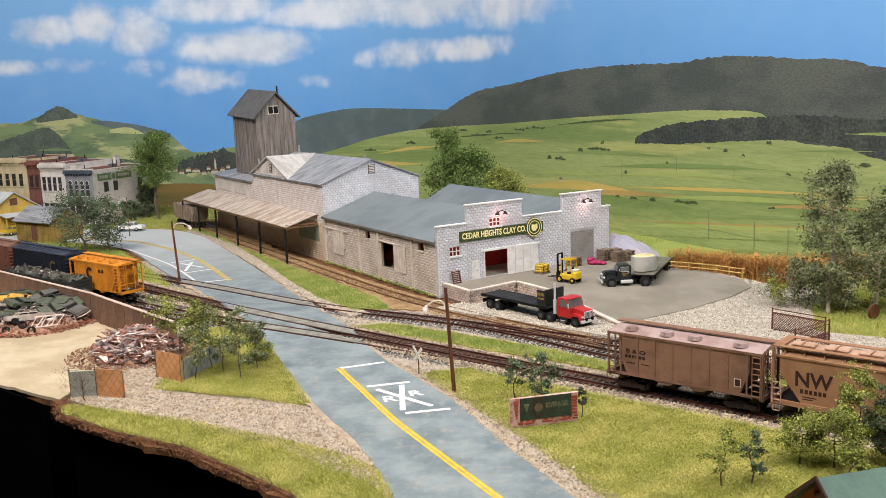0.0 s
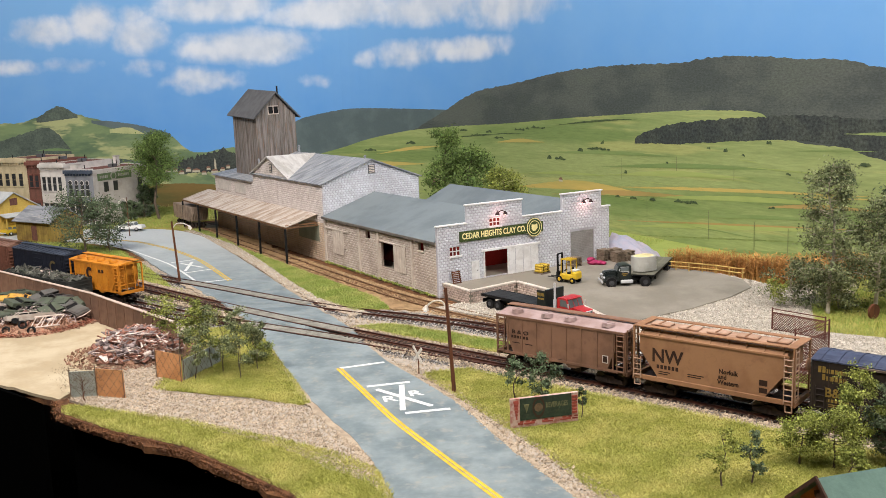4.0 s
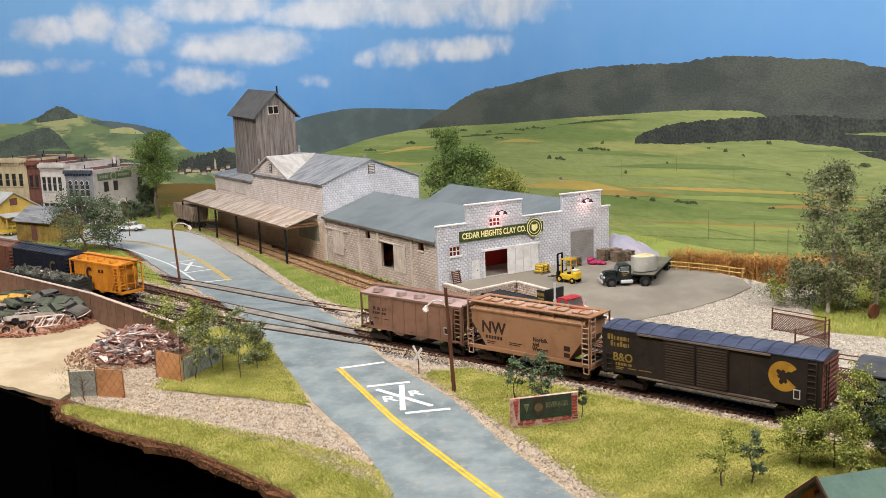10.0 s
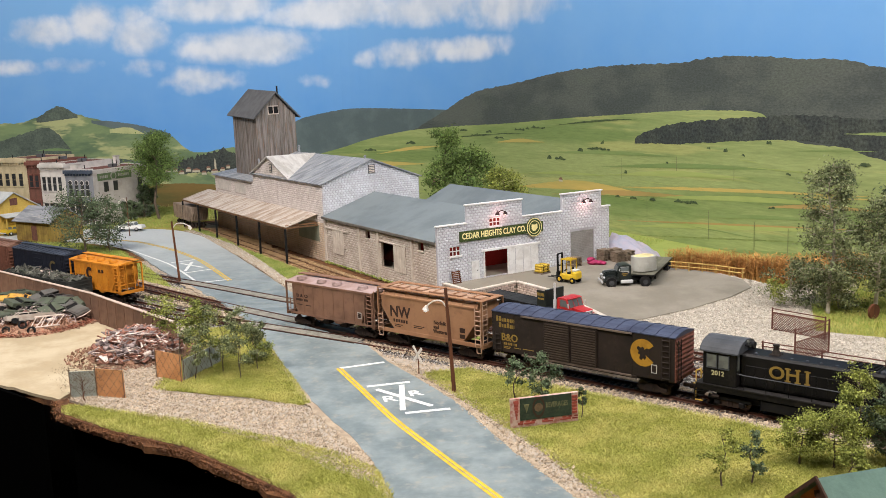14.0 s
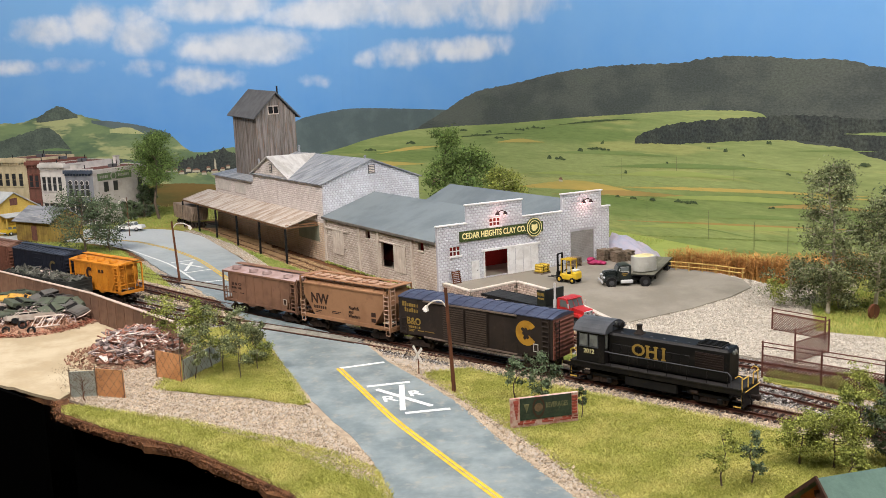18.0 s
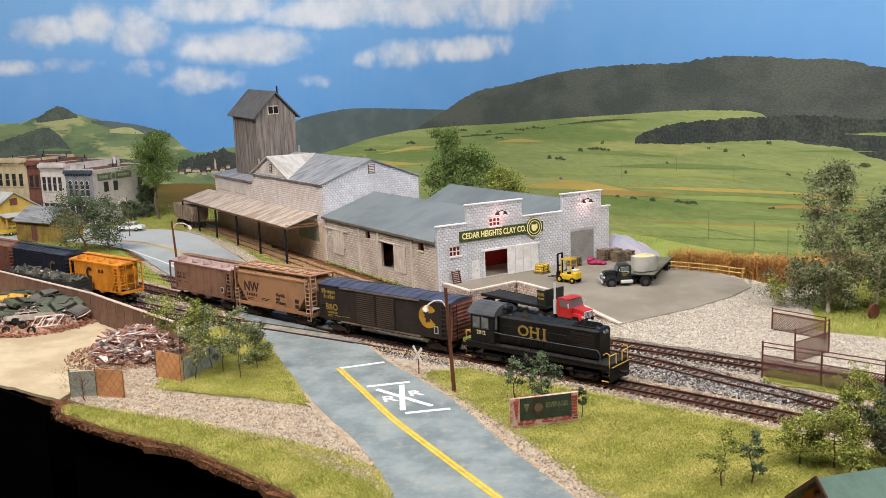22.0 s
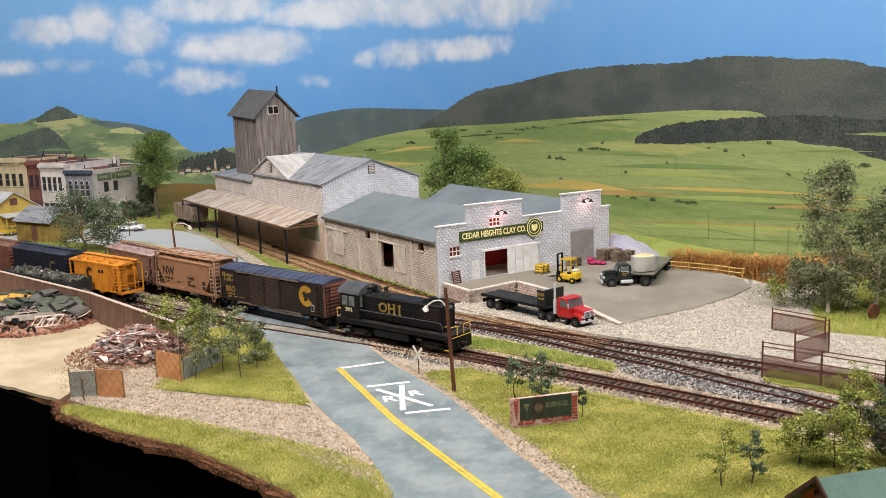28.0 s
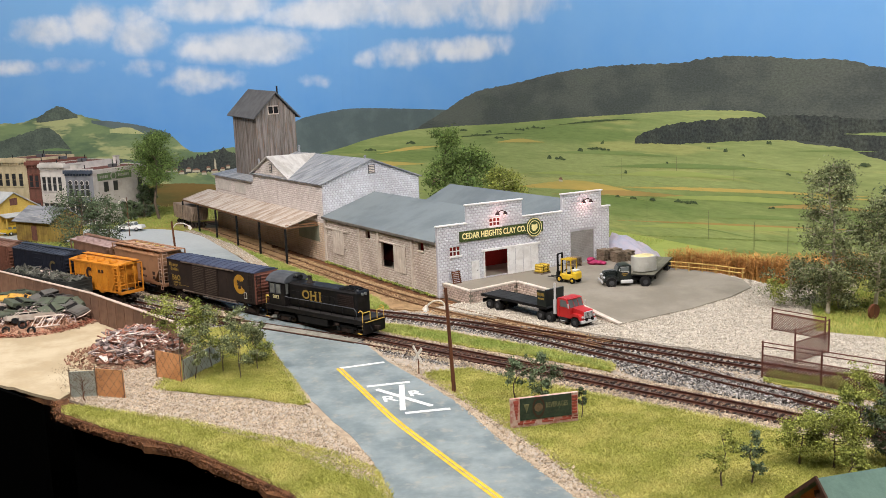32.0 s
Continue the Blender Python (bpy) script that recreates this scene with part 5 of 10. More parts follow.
dock_wall((0.6, 0.0), (0.6, -5.4), 1.22, 1.22)
dock_wall((0.6, -5.4), (7.2, -4.6), 1.22, 1.22)
dock_wall((7.2, -4.6), (7.2, -10), 1.22, 1.22)
dock_wall((7.2, -10), (6.4, -22), 1.22, 0.0)

# gravel banked up against the yard's open edge
RIM = [(6.4, -22.0, 0.12), (15, -22.6, 0.35), (21, -22.3, 0.6), (25.4, -21.2, 0.8), (27.2, -18.5, 0.95), (27.2, -14, 1.1), (25.2, -9.5, 1.2)]
rimv, sx, sy, sz = [], [], [], []
for k, (x, y, z) in enumerate(RIM):
    d = Vector((x - 14, (y + 12) * 1.2, 0)).normalized()
    w = 1.2 + 3.2 * z
    rimv += [(x - d.x * 0.3, y - d.y * 0.3, z - 0.05), (x + d.x * w, y + d.y * w, -0.1)]
bank = raw(rimv, [(2 * k, 2 * k + 1, 2 * k + 3, 2 * k + 2) for k in range(len(RIM) - 1)])
ob = tagged(part("gravel_bank", bank, M_pale, None), "pale gravel banked against the concrete yard", kind="structure")
ob.matrix_basis = pose(WX * K, WY * K, 0, 0, 0, WR)
for k in range(len(RIM) - 1):
    a, b, c, d = [np.array(rimv[2 * k + q]) for q in (0, 1, 2, 3)]
    m = int(np.linalg.norm(c - a) * np.linalg.norm(b - a) * 52)
    u, v = RNG.random(m)[:, None], (0.1 + 0.9 * RNG.random(m))[:, None]
    q = (a * (1 - v) + b * v) * (1 - u) + (c * (1 - v) + d * v) * u
    cs, sn = math.cos(radians(WR)), math.sin(radians(WR))
    sx += list(WX + q[:, 0] * cs - q[:, 1] * sn)
    sy += list(WY + q[:, 0] * sn + q[:, 1] * cs)
    sz += list(q[:, 2] + 0.02)
stones("gravel", np.array(sx), np.array(sy), lambda p, q: np.array(sz), 0.072, M_stone_pale, "loose pale crushed stone on the bank")
# ---------------------------------------------------------------- train: x runs to the front of the train (towards the engine), y to the far side, z up from the rail
HEAD = math.degrees(math.atan2(-U1[1], -U1[0]))
SPEED = 2.537
M_box = mat("dark_brown_boxcar_paint", srgb(49, 41, 37), srgb(40, 34, 31), rough=0.6, scale=0.4, grain=0.08, bump=0.06, c3=srgb(74, 60, 50), stain=0.3)
M_boxroof = mat("blue_grey_boxcar_roof", srgb(78, 84, 104), srgb(62, 66, 84), rough=0.5, metal=0.2, scale=0.4, grain=0.1, bump=0.06, c3=srgb(66, 66, 84), stain=0.5)
M_boxend = mat("red_oxide_car_end", srgb(122, 78, 66), srgb(90, 60, 53), rough=0.65, scale=0.7, grain=0.12, c3=srgb(70, 48, 44), stain=0.5)
M_hop1 = mat("brown_grey_hopper_paint", srgb(132, 99, 80), srgb(112, 84, 68), rough=0.65, scale=0.4, grain=0.08, bump=0.06, c3=srgb(98, 74, 64), stain=0.4)
M_hop1roof = mat("pale_dusty_hopper_roof", srgb(164, 142, 138), srgb(142, 118, 112), rough=0.7, scale=0.5, grain=0.1, bump=0.06)
M_nw = mat("tan_brown_hopper_paint", srgb(154, 115, 85), srgb(138, 101, 74), rough=0.6, scale=0.35, grain=0.06, bump=0.05, c3=srgb(122, 88, 70), stain=0.45)
M_nwroof = mat("dusty_tan_hopper_roof", srgb(178, 146, 124), srgb(160, 128, 106), rough=0.65, scale=0.5, grain=0.08, bump=0.06)
M_under = mat("black_brown_underframe", srgb(42, 35, 32), srgb(56, 45, 39), rough=0.75, scale=1, grain=0.2, bump=0.1)
M_wheel = mat("steel_wheel", srgb(96, 84, 76), srgb(70, 60, 54), rough=0.45, metal=0.6, scale=1, grain=0.15)
M_gold = mat("faded_gold_lettering", srgb(142, 117, 58), srgb(126, 102, 50), rough=0.6, scale=1, grain=0.08)
M_ylogo = mat("orange_yellow_emblem", srgb(172, 129, 46), srgb(154, 113, 40), rough=0.6, scale=1, grain=0.08)
# lit line along the lower sill, put into its pale colour
M_lit_sill = mat("painted_lit_sill", srgb(150, 140, 130), srgb(104, 92, 84), rough=0.6)
M_loco = mat("weathered_black_engine_paint", srgb(20, 19, 20), srgb(28, 26, 26), rough=0.45, scale=0.4, grain=0.12, bump=0.05, c3=srgb(60, 54, 50), stain=0.3)
M_cabroof = mat("grey_cab_roof", srgb(78, 80, 84), srgb(64, 66, 70), rough=0.55, scale=0.4, grain=0.08)
M_grab = mat("yellow_grab_iron", srgb(206, 170, 84), srgb(186, 150, 70), rough=0.5)
M_cream_l = mat("cream_number_paint", srgb(196, 186, 140), srgb(180, 168, 124), rough=0.6)
M_ink = mat("dark_lettering", srgb(52, 36, 30), srgb(60, 42, 34), rough=0.7)
M_glass = mat("grey_cab_glass", srgb(110, 112, 108), srgb(84, 86, 84), rough=0.2, spec=0.6, grain=0.05)

WHEELS = []


def truck(parent, x, name="bogie"):
    """A two-axle freight bogie under a car at x."""
    tk = part(name, boxed(x - 0.25, x + 0.25, -1.0, 1.0, 0.45, 0.75, bevel=0.04), M_under, parent, "black freight bogie")
    for y in (-1.02, 1.02):
        f = B()
        prism(f, [(x - 1.15, 0.32), (x - 0.75, 0.3), (x - 0.4, 0.2), (x + 0.4, 0.2), (x + 0.75, 0.3), (x + 1.15, 0.32), (x + 1.15, 0.58), (x + 0.6, 0.62), (x + 0.35, 0.82), (x - 0.35, 0.82), (x - 0.6, 0.62), (x - 1.15, 0.58)], y - 0.08, y + 0.08)
        part("side_frame", f, M_under, tk)
        part("spring", rod(rod(B(), (x - 0.13, y * 1.02, 0.26), (x - 0.13, y * 1.02, 0.6), 0.1), (x + 0.13, y * 1.02, 0.26), (x + 0.13, y * 1.02, 0.6), 0.1), M_under, tk)
    for wx in (x - 0.86, x + 0.86):
        w = B()
        rod(w, (0, -0.78, 0), (0, 0.78, 0), 0.09)
        for y in (-0.74, 0.74):
            rod(w, (0, y - 0.07, 0), (0, y + 0.07, 0), 0.43, n=18)
            rod(w, (0, y * 0.9 - 0.02, 0), (0, y * 0.9 + 0.02, 0), 0.48, n=18)
        ws = part("wheelset", w, M_wheel, tk)
        WHEELS.append((ws, wx, 0.43))


def coupler(parent, x, sign):
    c = B()
    box(c, min(x, x + sign * 0.55), max(x, x + sign * 0.55), -0.12, 0.12, 0.72, 0.98, bevel=0.03)
    box(c, min(x + sign * 0.5, x + sign * 0.75), max(x + sign * 0.5, x + sign * 0.75), -0.2, 0.2, 0.66, 1.04, bevel=0.05)
    part("coupler", c, M_under, parent)


def ladder(parent, x0, x1, y, z0, z1, n, material, r=0.035, name="ladder"):
    b = B()
    for x in (x0, x1):
        rod(b, (x, y, z0), (x, y, z1), r, n=5)
    L = part(name, b, material, parent)
    for k in range(n):
        z = z0 + (z1 - z0) * (k + 0.5) / n
        part("rung", rod(B(), (x0, y, z), (x1, y, z), r, n=5), material, L)
    return L


def end_ladder(parent, x, y0, y1, z0, z1, n, material, r=0.035):
    b = B()
    for y in (y0, y1):
        rod(b, (x, y, z0), (x, y, z1), r, n=5)
    L = part("ladder", b, material, parent)
    for k in range(n):
        z = z0 + (z1 - z0) * (k + 0.5) / n
        part("rung", rod(B(), (x, y0, z), (x, y1, z), r, n=5), material, L)


def bars(parent, name, rows, y, material, label=""):
    """Writing too small to read, as bars."""
    for x0, x1, z, hh in rows:
        part(name, boxed(x0, x1, y, y + 0.02, z, z + hh), material, parent, label)


def writing(parent, body, size, x, y, z, material, sx=1.0, label="", depth=0.01):
    t = part("lettering", letters(body, size, depth), material, parent, label)
    at(t, x, y, z)
    t.scale = (sx, 1, 1)
    return t


def boxcar():
    car = thing("boxcar", 0, 0, 0, 0, "dark brown double-door boxcar with blue-grey roof and gold lettering", "freight car", "train cars")
    h, w = 7.95, 1.5
    body = part("body", boxed(-h, h, -w, w, 1.3, 4.55, bevel=0.04), M_box, car)
    part("side_sill", boxed(-5.0, 5.0, -w - 0.04, -w + 0.02, 1.12, 1.32), M_box, car)
    part("underframe", boxed(-h + 0.3, h - 0.3, -0.5, 0.5, 0.8, 1.3), M_under, car)
    sec = [(-w - 0.05, 4.52), (-w - 0.05, 4.6), (-0.75, 4.79), (0, 4.86), (0.75, 4.79), (w + 0.05, 4.6), (w + 0.05, 4.52)]
    r = B()
    prism(r, sec, -h - 0.06, h + 0.06, "x")
    roof = part("roof", r, M_boxroof, car, "blue-grey panelled roof")
    for k in range(15):
        x = -h + 0.5 + k * (2 * h - 1) / 14
        s = B()
        prism(s, [(a * 1.01, b + 0.045) for a, b in sec], x - 0.06, x + 0.06, "x")
        part("roof_rib", s, M_boxroof, roof)
        if k < 14:
            dx = (2 * h - 1) / 14
            for y0, y1 in ((-1.35, -0.15), (0.15, 1.35)):
                za, zb = (4.66, 4.86) if y0 < 0 else (4.86, 4.66)
                slab_b = slab(B(), [(x + 0.25, y0, za), (x + dx - 0.25, y0, za), (x + dx - 0.55, y1, zb), (x + 0.55, y1, zb)], 0.03)
                part("roof_panel", slab_b, M_boxroof, roof)
    for x0, x1 in ((-3.0, -0.6), (-0.55, 1.75)):
        d = part("door", boxed(x0, x1, -w - 0.09, -w, 1.36, 4.36, bevel=0.02), M_box, car, "ribbed sliding door")
        # ribs coloured paler than the door to stand for their highlights
        for k in range(15):
            part("door_rib", boxed(x0 + 0.1, x1 - 0.1, -w - 0.14, -w - 0.09, 1.5 + 0.187 * k, 1.58 + 0.187 * k), mat("painted_rib_highlight", srgb(78, 67, 59), srgb(66, 56, 50), rough=0.65), d)
        part("lock_bar", rod(B(), (x1 - 0.08, -w - 0.17, 1.4), (x1 - 0.08, -w - 0.17, 4.3), 0.03, n=5), M_box, d)
    part("door_track", boxed(-5.1, 4.6, -w - 0.14, -w, 4.4, 4.52), mat("worn_door_track", srgb(112, 98, 88), srgb(88, 76, 68)), car, "worn pale door track")
    part("door_track", boxed(-5.1, 4.6, -w - 0.1, -w, 1.22, 1.34), MATS["worn_door_track"], car)
    for x in (-6.9, -5.9, 3.2, 4.6, 5.9):
        part("side_seam", boxed(x - 0.03, x + 0.03, -w - 0.02, -w, 1.36, 4.5), M_box, car)
    end = part("end_panel", boxed(h, h + 0.06, -w + 0.03, w - 0.03, 1.3, 4.52), M_boxend, car, "rust-red corrugated end")
    for k in range(9):
        part("end_rib", rod(B(), (h + 0.05, -w + 0.1, 1.6 + 0.33 * k), (h + 0.05, w - 0.1, 1.6 + 0.33 * k), 0.1, n=8), M_boxend, end)
    end2 = part("end_panel", boxed(-h - 0.06, -h, -w + 0.03, w - 0.03, 1.3, 4.52), M_box, car)
    for k in range(9):
        part("end_rib", rod(B(), (-h - 0.05, -w + 0.1, 1.6 + 0.33 * k), (-h - 0.05, w - 0.1, 1.6 + 0.33 * k), 0.1, n=8), M_box, end2)
    ladder(car, h - 0.95, h - 0.35, -w - 0.09, 1.3, 4.5, 8, M_box)
    ladder(car, -h + 0.3, -h + 0.85, -w - 0.09, 1.3, 2.9, 4, M_box)
    end_ladder(car, h + 0.2, -w + 0.15, -w + 0.65, 1.3, 4.4, 8, M_box)
    part("brake_wheel", rod(B(), (-h - 0.35, 0.7, 3.4), (-h - 0.28, 0.7, 3.4), 0.42, n=14), M_boxend, car)
    y = -w - 0.012
    writing(car, "B&O", 0.85, -6.3, y, 2.5, M_gold, 0.95, "gold letters")
    bars(car, "number_bar", [(-6.95 + 0.24 * k, -6.95 + 0.24 * k + 0.16, 1.9, 0.2) for k in range(6)], y, M_gold, "gold number bar")
    bars(car, "name_bar", [(-7.55 + 0.26 * k, -7.36 + 0.26 * k, 3.78, 0.42 if k in (0, 1) else 0.28) for k in range(7)] + [(-7.3 + 0.26 * k, -7.11 + 0.26 * k, 3.3, 0.4 if k in (0, 3) else 0.28) for k in range(6)], y, M_gold, "gold name bar")
    bars(car, "data_bar", [(-6.9, -6.2, 1.72, 0.06), (-5.9, -5.2, 1.72, 0.06), (-6.9, -6.3, 1.6, 0.06), (-5.0, -4.0, 1.75, 0.06)], y, M_gold)
    lg = B()
    N, R0 = 36, 1.02
    for k in range(N):
        a, b = radians(36 + 288 * k / N), radians(36 + 288 * (k + 1) / N)
        ra, rb = [0.5 + 0.1 * math.sin(3 * q + 0.6) - 0.16 * max(0, math.sin(7 * q)) for q in (a, b)]
        lg.faces.new([lg.verts.new((5.5 + R * math.cos(q), y - 0.012, 3.15 + R * math.sin(q))) for R, q in ((R0, a), (R0, b), (rb, b), (ra, a))])
    part("round_emblem", lg, M_ylogo, car, "orange-yellow round emblem")
    part("placard", box(B(), 6.15, 6.6, y - 0.02, y, 1.75, 2.4), mat("white_outline", srgb(190, 186, 180), srgb(180, 176, 170)), car)
    part("placard_face", box(B(), 6.21, 6.54, y - 0.03, y - 0.02, 1.81, 2.34), M_box, car)
    part("door_track", boxed(-0.4, 5.0, y - 0.05, y + 0.05, 1.02, 1.12), M_lit_sill, car, "lower sill painted pale as if lit")
    for x in (-6.0, 6.0):
        truck(car, x)
    coupler(car, h, 1), coupler(car, -h, -1)
    return car


def small_hopper(name, label, paint, roofpaint, h=5.75):
    """A two-bay covered hopper with open ends."""
    car = thing(name, 0, 0, 0, 0, label, "freight car", "train cars")
    w = 1.5
    sec = [(-h + 0.85, 4.3), (h - 0.85, 4.3), (h - 0.85, 2.9), (h - 1.5, 1.4), (2.4, 1.35), (1.5, 1.0), (0.9, 1.0), (0.3, 1.5), (-0.3, 1.5), (-0.9, 1.0), (-1.5, 1.0), (-2.4, 1.35), (-h + 1.5, 1.4), (-h + 0.85, 2.9)]
    b = B()
    prism(b, sec, -w, w)
    part("body", b, paint, car)
    part("top_chord", box(box(B(), -h, h, -w - 0.06, -w + 0.06, 4.22, 4.4), -h, h, w - 0.06, w + 0.06, 4.22, 4.4), paint, car)
    part("side_sill", box(box(B(), -h, h, -w - 0.05, -w + 0.05, 1.25, 1.45), -h, h, w - 0.05, w + 0.05, 1.25, 1.45), paint, car)
    for k in range(8):
        x = -h + 1.0 + k * (2 * h - 2.0) / 7
        for y in (-w - 0.05, w + 0.05):
            part("side_rib", boxed(x - 0.06, x + 0.06, min(y, y * 0.96), max(y, y * 0.96), 1.4, 4.25), paint, car)
    r = B()
    prism(r, [(-w - 0.05, 4.34), (-w - 0.05, 4.42), (0, 4.66), (w + 0.05, 4.42), (w + 0.05, 4.34)], -h, h, "x")
    roof = part("roof", r, roofpaint, car, "pale dusty roof")
    part("running_board", boxed(-h - 0.3, h + 0.3, 0.35, 1.1, 4.72, 4.8), paint, car)
    for x in (-h + 1.55, -1.4, 0.7, h - 1.75):
        for y in (-0.85,):
            hb = B()
            bmesh.ops.create_cone(hb, cap_ends=True, segments=16, radius1=0.5, radius2=0.42, depth=0.28, matrix=Matrix.Translation((x, y, 4.68)))
            hatch = part("roof_hatch", hb, roofpaint, car, "round loading hatch")
            part("hatch_strap", boxed(x - 0.05, x + 0.05, y - 0.55, y + 0.55, 4.8, 4.86), roofpaint, hatch)
    for x in (-h, h):
        for y in (-w, w):
            part("corner_post", boxed(x - 0.07, x + 0.07, y - 0.07, y + 0.07, 1.3, 4.4), paint, car)
        for y in (-0.5, 0.5):
            part("end_post", boxed(x - 0.05, x + 0.05, y - 0.05, y + 0.05, 1.3, 4.4), paint, car)
        part("end_sill", boxed(x - 0.15, x + 0.15, -w, w, 1.1, 1.4), paint, car)
        s = 1 if x > 0 else -1
        part("end_platform", boxed(min(x, x - s * 1.6), max(x, x - s * 1.6), -w + 0.1, w - 0.1, 1.12, 1.2), M_under, car)
        part("slope_brace", pipe(B(), [(x, -0.5, 1.4), (x - s * 0.9, -0.5, 3.2)], 0.05), paint, car)
        part("slope_brace", pipe(B(), [(x, 0.5, 1.4), (x - s * 0.9, 0.5, 3.2)], 0.05), paint, car)
        part("grab_rail", pipe(B(), [(x + s * 0.1, -w + 0.2, 2.2), (x + s * 0.1, w - 0.2, 2.2)], 0.04), paint, car)
    ladder(car, h - 0.62, h - 0.05, -w - 0.1, 1.2, 4.3, 8, paint, 0.045)
    ladder(car, -h + 0.05, -h + 0.6, -w - 0.1, 1.2, 2.8, 4, paint, 0.04)
    end_ladder(car, h + 0.12, -w + 0.1, -w + 0.7, 1.2, 4.6, 9, paint, 0.045)
    part("brake_wheel", rod(B(), (h + 0.35, 0.3, 3.9), (h + 0.42, 0.3, 3.9), 0.25, n=14), paint, car)
    for x in (-1.2, 1.2):
        part("hopper_gate", boxed(x - 0.5, x + 0.5, -0.9, 0.9, 0.55, 1.05, bevel=0.06), M_under, car)
    part("centre_sill", boxed(-h, h, -0.25, 0.25, 0.85, 1.2), M_under, car)
    for x in (-h + 1.6, h - 1.6):
        truck(car, x)
    coupler(car, h, 1), coupler(car, -h, -1)
    return car


def centre_flow():
    """A tan covered hopper with smooth, sloping sides."""
    car = thing("covered_hopper", 0, 0, 0, 0, "tan-brown smooth-sided covered hopper with dark NW lettering", "freight car", "train cars")
    h, w = 5.75, 1.55
    b = B()
    secs = []
    for x, top, low in ((-h + 0.45, 4.5, 3.4), (-h + 1.9, 4.5, 1.5), (h - 1.9, 4.5, 1.5), (h - 0.45, 4.5, 3.4)):
        secs.append([b.verts.new((x, y, z)) for y, z in ((-1.15, 4.85), (-w, top), (-w, low), (w, low), (w, top), (1.15, 4.85))])
    for p, q in zip(secs, secs[1:]):
        for k in range(6):
            b.faces.new((p[k], p[(k + 1) % 6], q[(k + 1) % 6], q[k]))
    b.faces.new(secs[0]), b.faces.new(secs[-1])
    part("body", b, M_nw, car)
    part("side_sill", box(box(B(), -h, h, -w - 0.05, -w + 0.05, 1.2, 1.55, bevel=0.02), -h, h, w - 0.05, w + 0.05, 1.2, 1.55, bevel=0.02), M_nw, car)
    part("roof_edge", box(box(B(), -h + 0.3, h - 0.3, -w - 0.06, -w + 0.02, 4.42, 4.56), -h + 0.3, h - 0.3, w - 0.02, w + 0.06, 4.42, 4.56), M_nw, car)
    part("roof", prism(B(), [(-1.2, 4.8), (-1.2, 4.9), (0, 5.0), (1.2, 4.9), (1.2, 4.8)], -h + 0.3, h - 0.3, "x"), M_nwroof, car, "dusty tan roof")
    walkway = part("running_board", box(box(B(), -h - 0.1, h + 0.1, -1.5, -1.0, 5.06, 5.13), -h - 0.1, h + 0.1, 1.0, 1.5, 5.06, 5.13), M_nw, car, "tan running boards")
    part("end_board", boxed(-h - 0.1, -h + 0.5, -1.0, 1.0, 5.06, 5.13), M_nw, walkway)
    part("end_board", boxed(h - 0.5, h + 0.1, -1.0, 1.0, 5.06, 5.13), M_nw, walkway)
    for k in range(9):
        x = -h + 0.7 + k * (2 * h - 1.4) / 8
        part("board_bracket", pipe(B(), [(x, -1.3, 5.05), (x, -1.45, 4.55)], 0.04), M_nw, walkway)
    for k in range(5):
        x = -h + 1.5 + k * (2 * h - 3) / 4
        hb = boxed(x - 0.75, x + 0.75, -0.45, 0.45, 4.98, 5.16, bevel=0.06)
        hatch = part("roof_hatch", hb, M_nwroof, car, "long roof hatch cover")
        part("hatch_strap", boxed(x - 0.04, x + 0.04, -0.6, 0.6, 5.16, 5.22), M_nw, hatch)
    for x in (-h, h):
        s = 1 if x > 0 else -1
        part("end_sill", boxed(x - 0.12, x + 0.12, -w, w, 1.1, 1.5), M_nw, car)
        for y in (-w + 0.05, w - 0.05):
            part("corner_post", boxed(x - 0.06, x + 0.06, y - 0.06, y + 0.06, 1.4, 5.05), M_nw, car)
        part("end_platform", boxed(min(x, x - s * 1.9), max(x, x - s * 1.9), -w + 0.1, w - 0.1, 1.12, 1.22), M_under, car)
        ladder(car, min(x, x - s * 0.6) + 0.02, max(x, x - s * 0.6) - 0.02, -w - 0.08, 1.3, 4.5 if s > 0 else 2.9, 8 if s > 0 else 4, M_nwroof, 0.045)
        end_ladder(car, x + s * 0.1, -w + 0.1, -w + 0.7, 1.2, 5.0, 9, M_nwroof, 0.045)
        step = pipe(B(), [(x - s * 0.05, -w, 1.2), (x - s * 0.05, -w, 0.75), (x - s * 0.5, -w, 0.75), (x - s * 0.5, -w, 1.2)], 0.045)
        part("stirrup_step", step, M_nwroof, car)
    part("brake_wheel", rod(B(), (h + 0.3, 0.2, 3.7), (h + 0.37, 0.2, 3.7), 0.42, n=14), M_nw, car)
    y = -w - 0.012
    writing(car, "NW", 1.38, -3.15, y, 3.1, M_ink, 0.95, "dark NW letters")
    bars(car, "number_bar", [(-3.95 + 0.29 * k, -3.95 + 0.29 * k + 0.2, 2.2, 0.28) for k in range(6)], y, M_ink, "dark number bar")
    for k, (tx, wd) in enumerate((("Norfolk", 1), ("and", 1), ("Western", 1))):
        writing(car, tx, 0.46, 1.35 - (0.4 if k == 1 else 0), y, 2.75 - 0.38 * k, M_ink, 0.9)
    bars(car, "data_bar", [(-3.8, -2.9, 1.95, 0.07), (-3.8, -3.1, 1.8, 0.07), (-1.6, -0.4, 2.1, 0.07), (-1.6, -0.6, 1.95, 0.07), (-2.6, -1.6, 1.3, 0.08)], y, M_ink)
    bars(car, "placard", [(3.5, 4.05, 2.25, 0.4), (3.5, 4.05, 1.75, 0.35)], y, M_ink, "small dark placard")
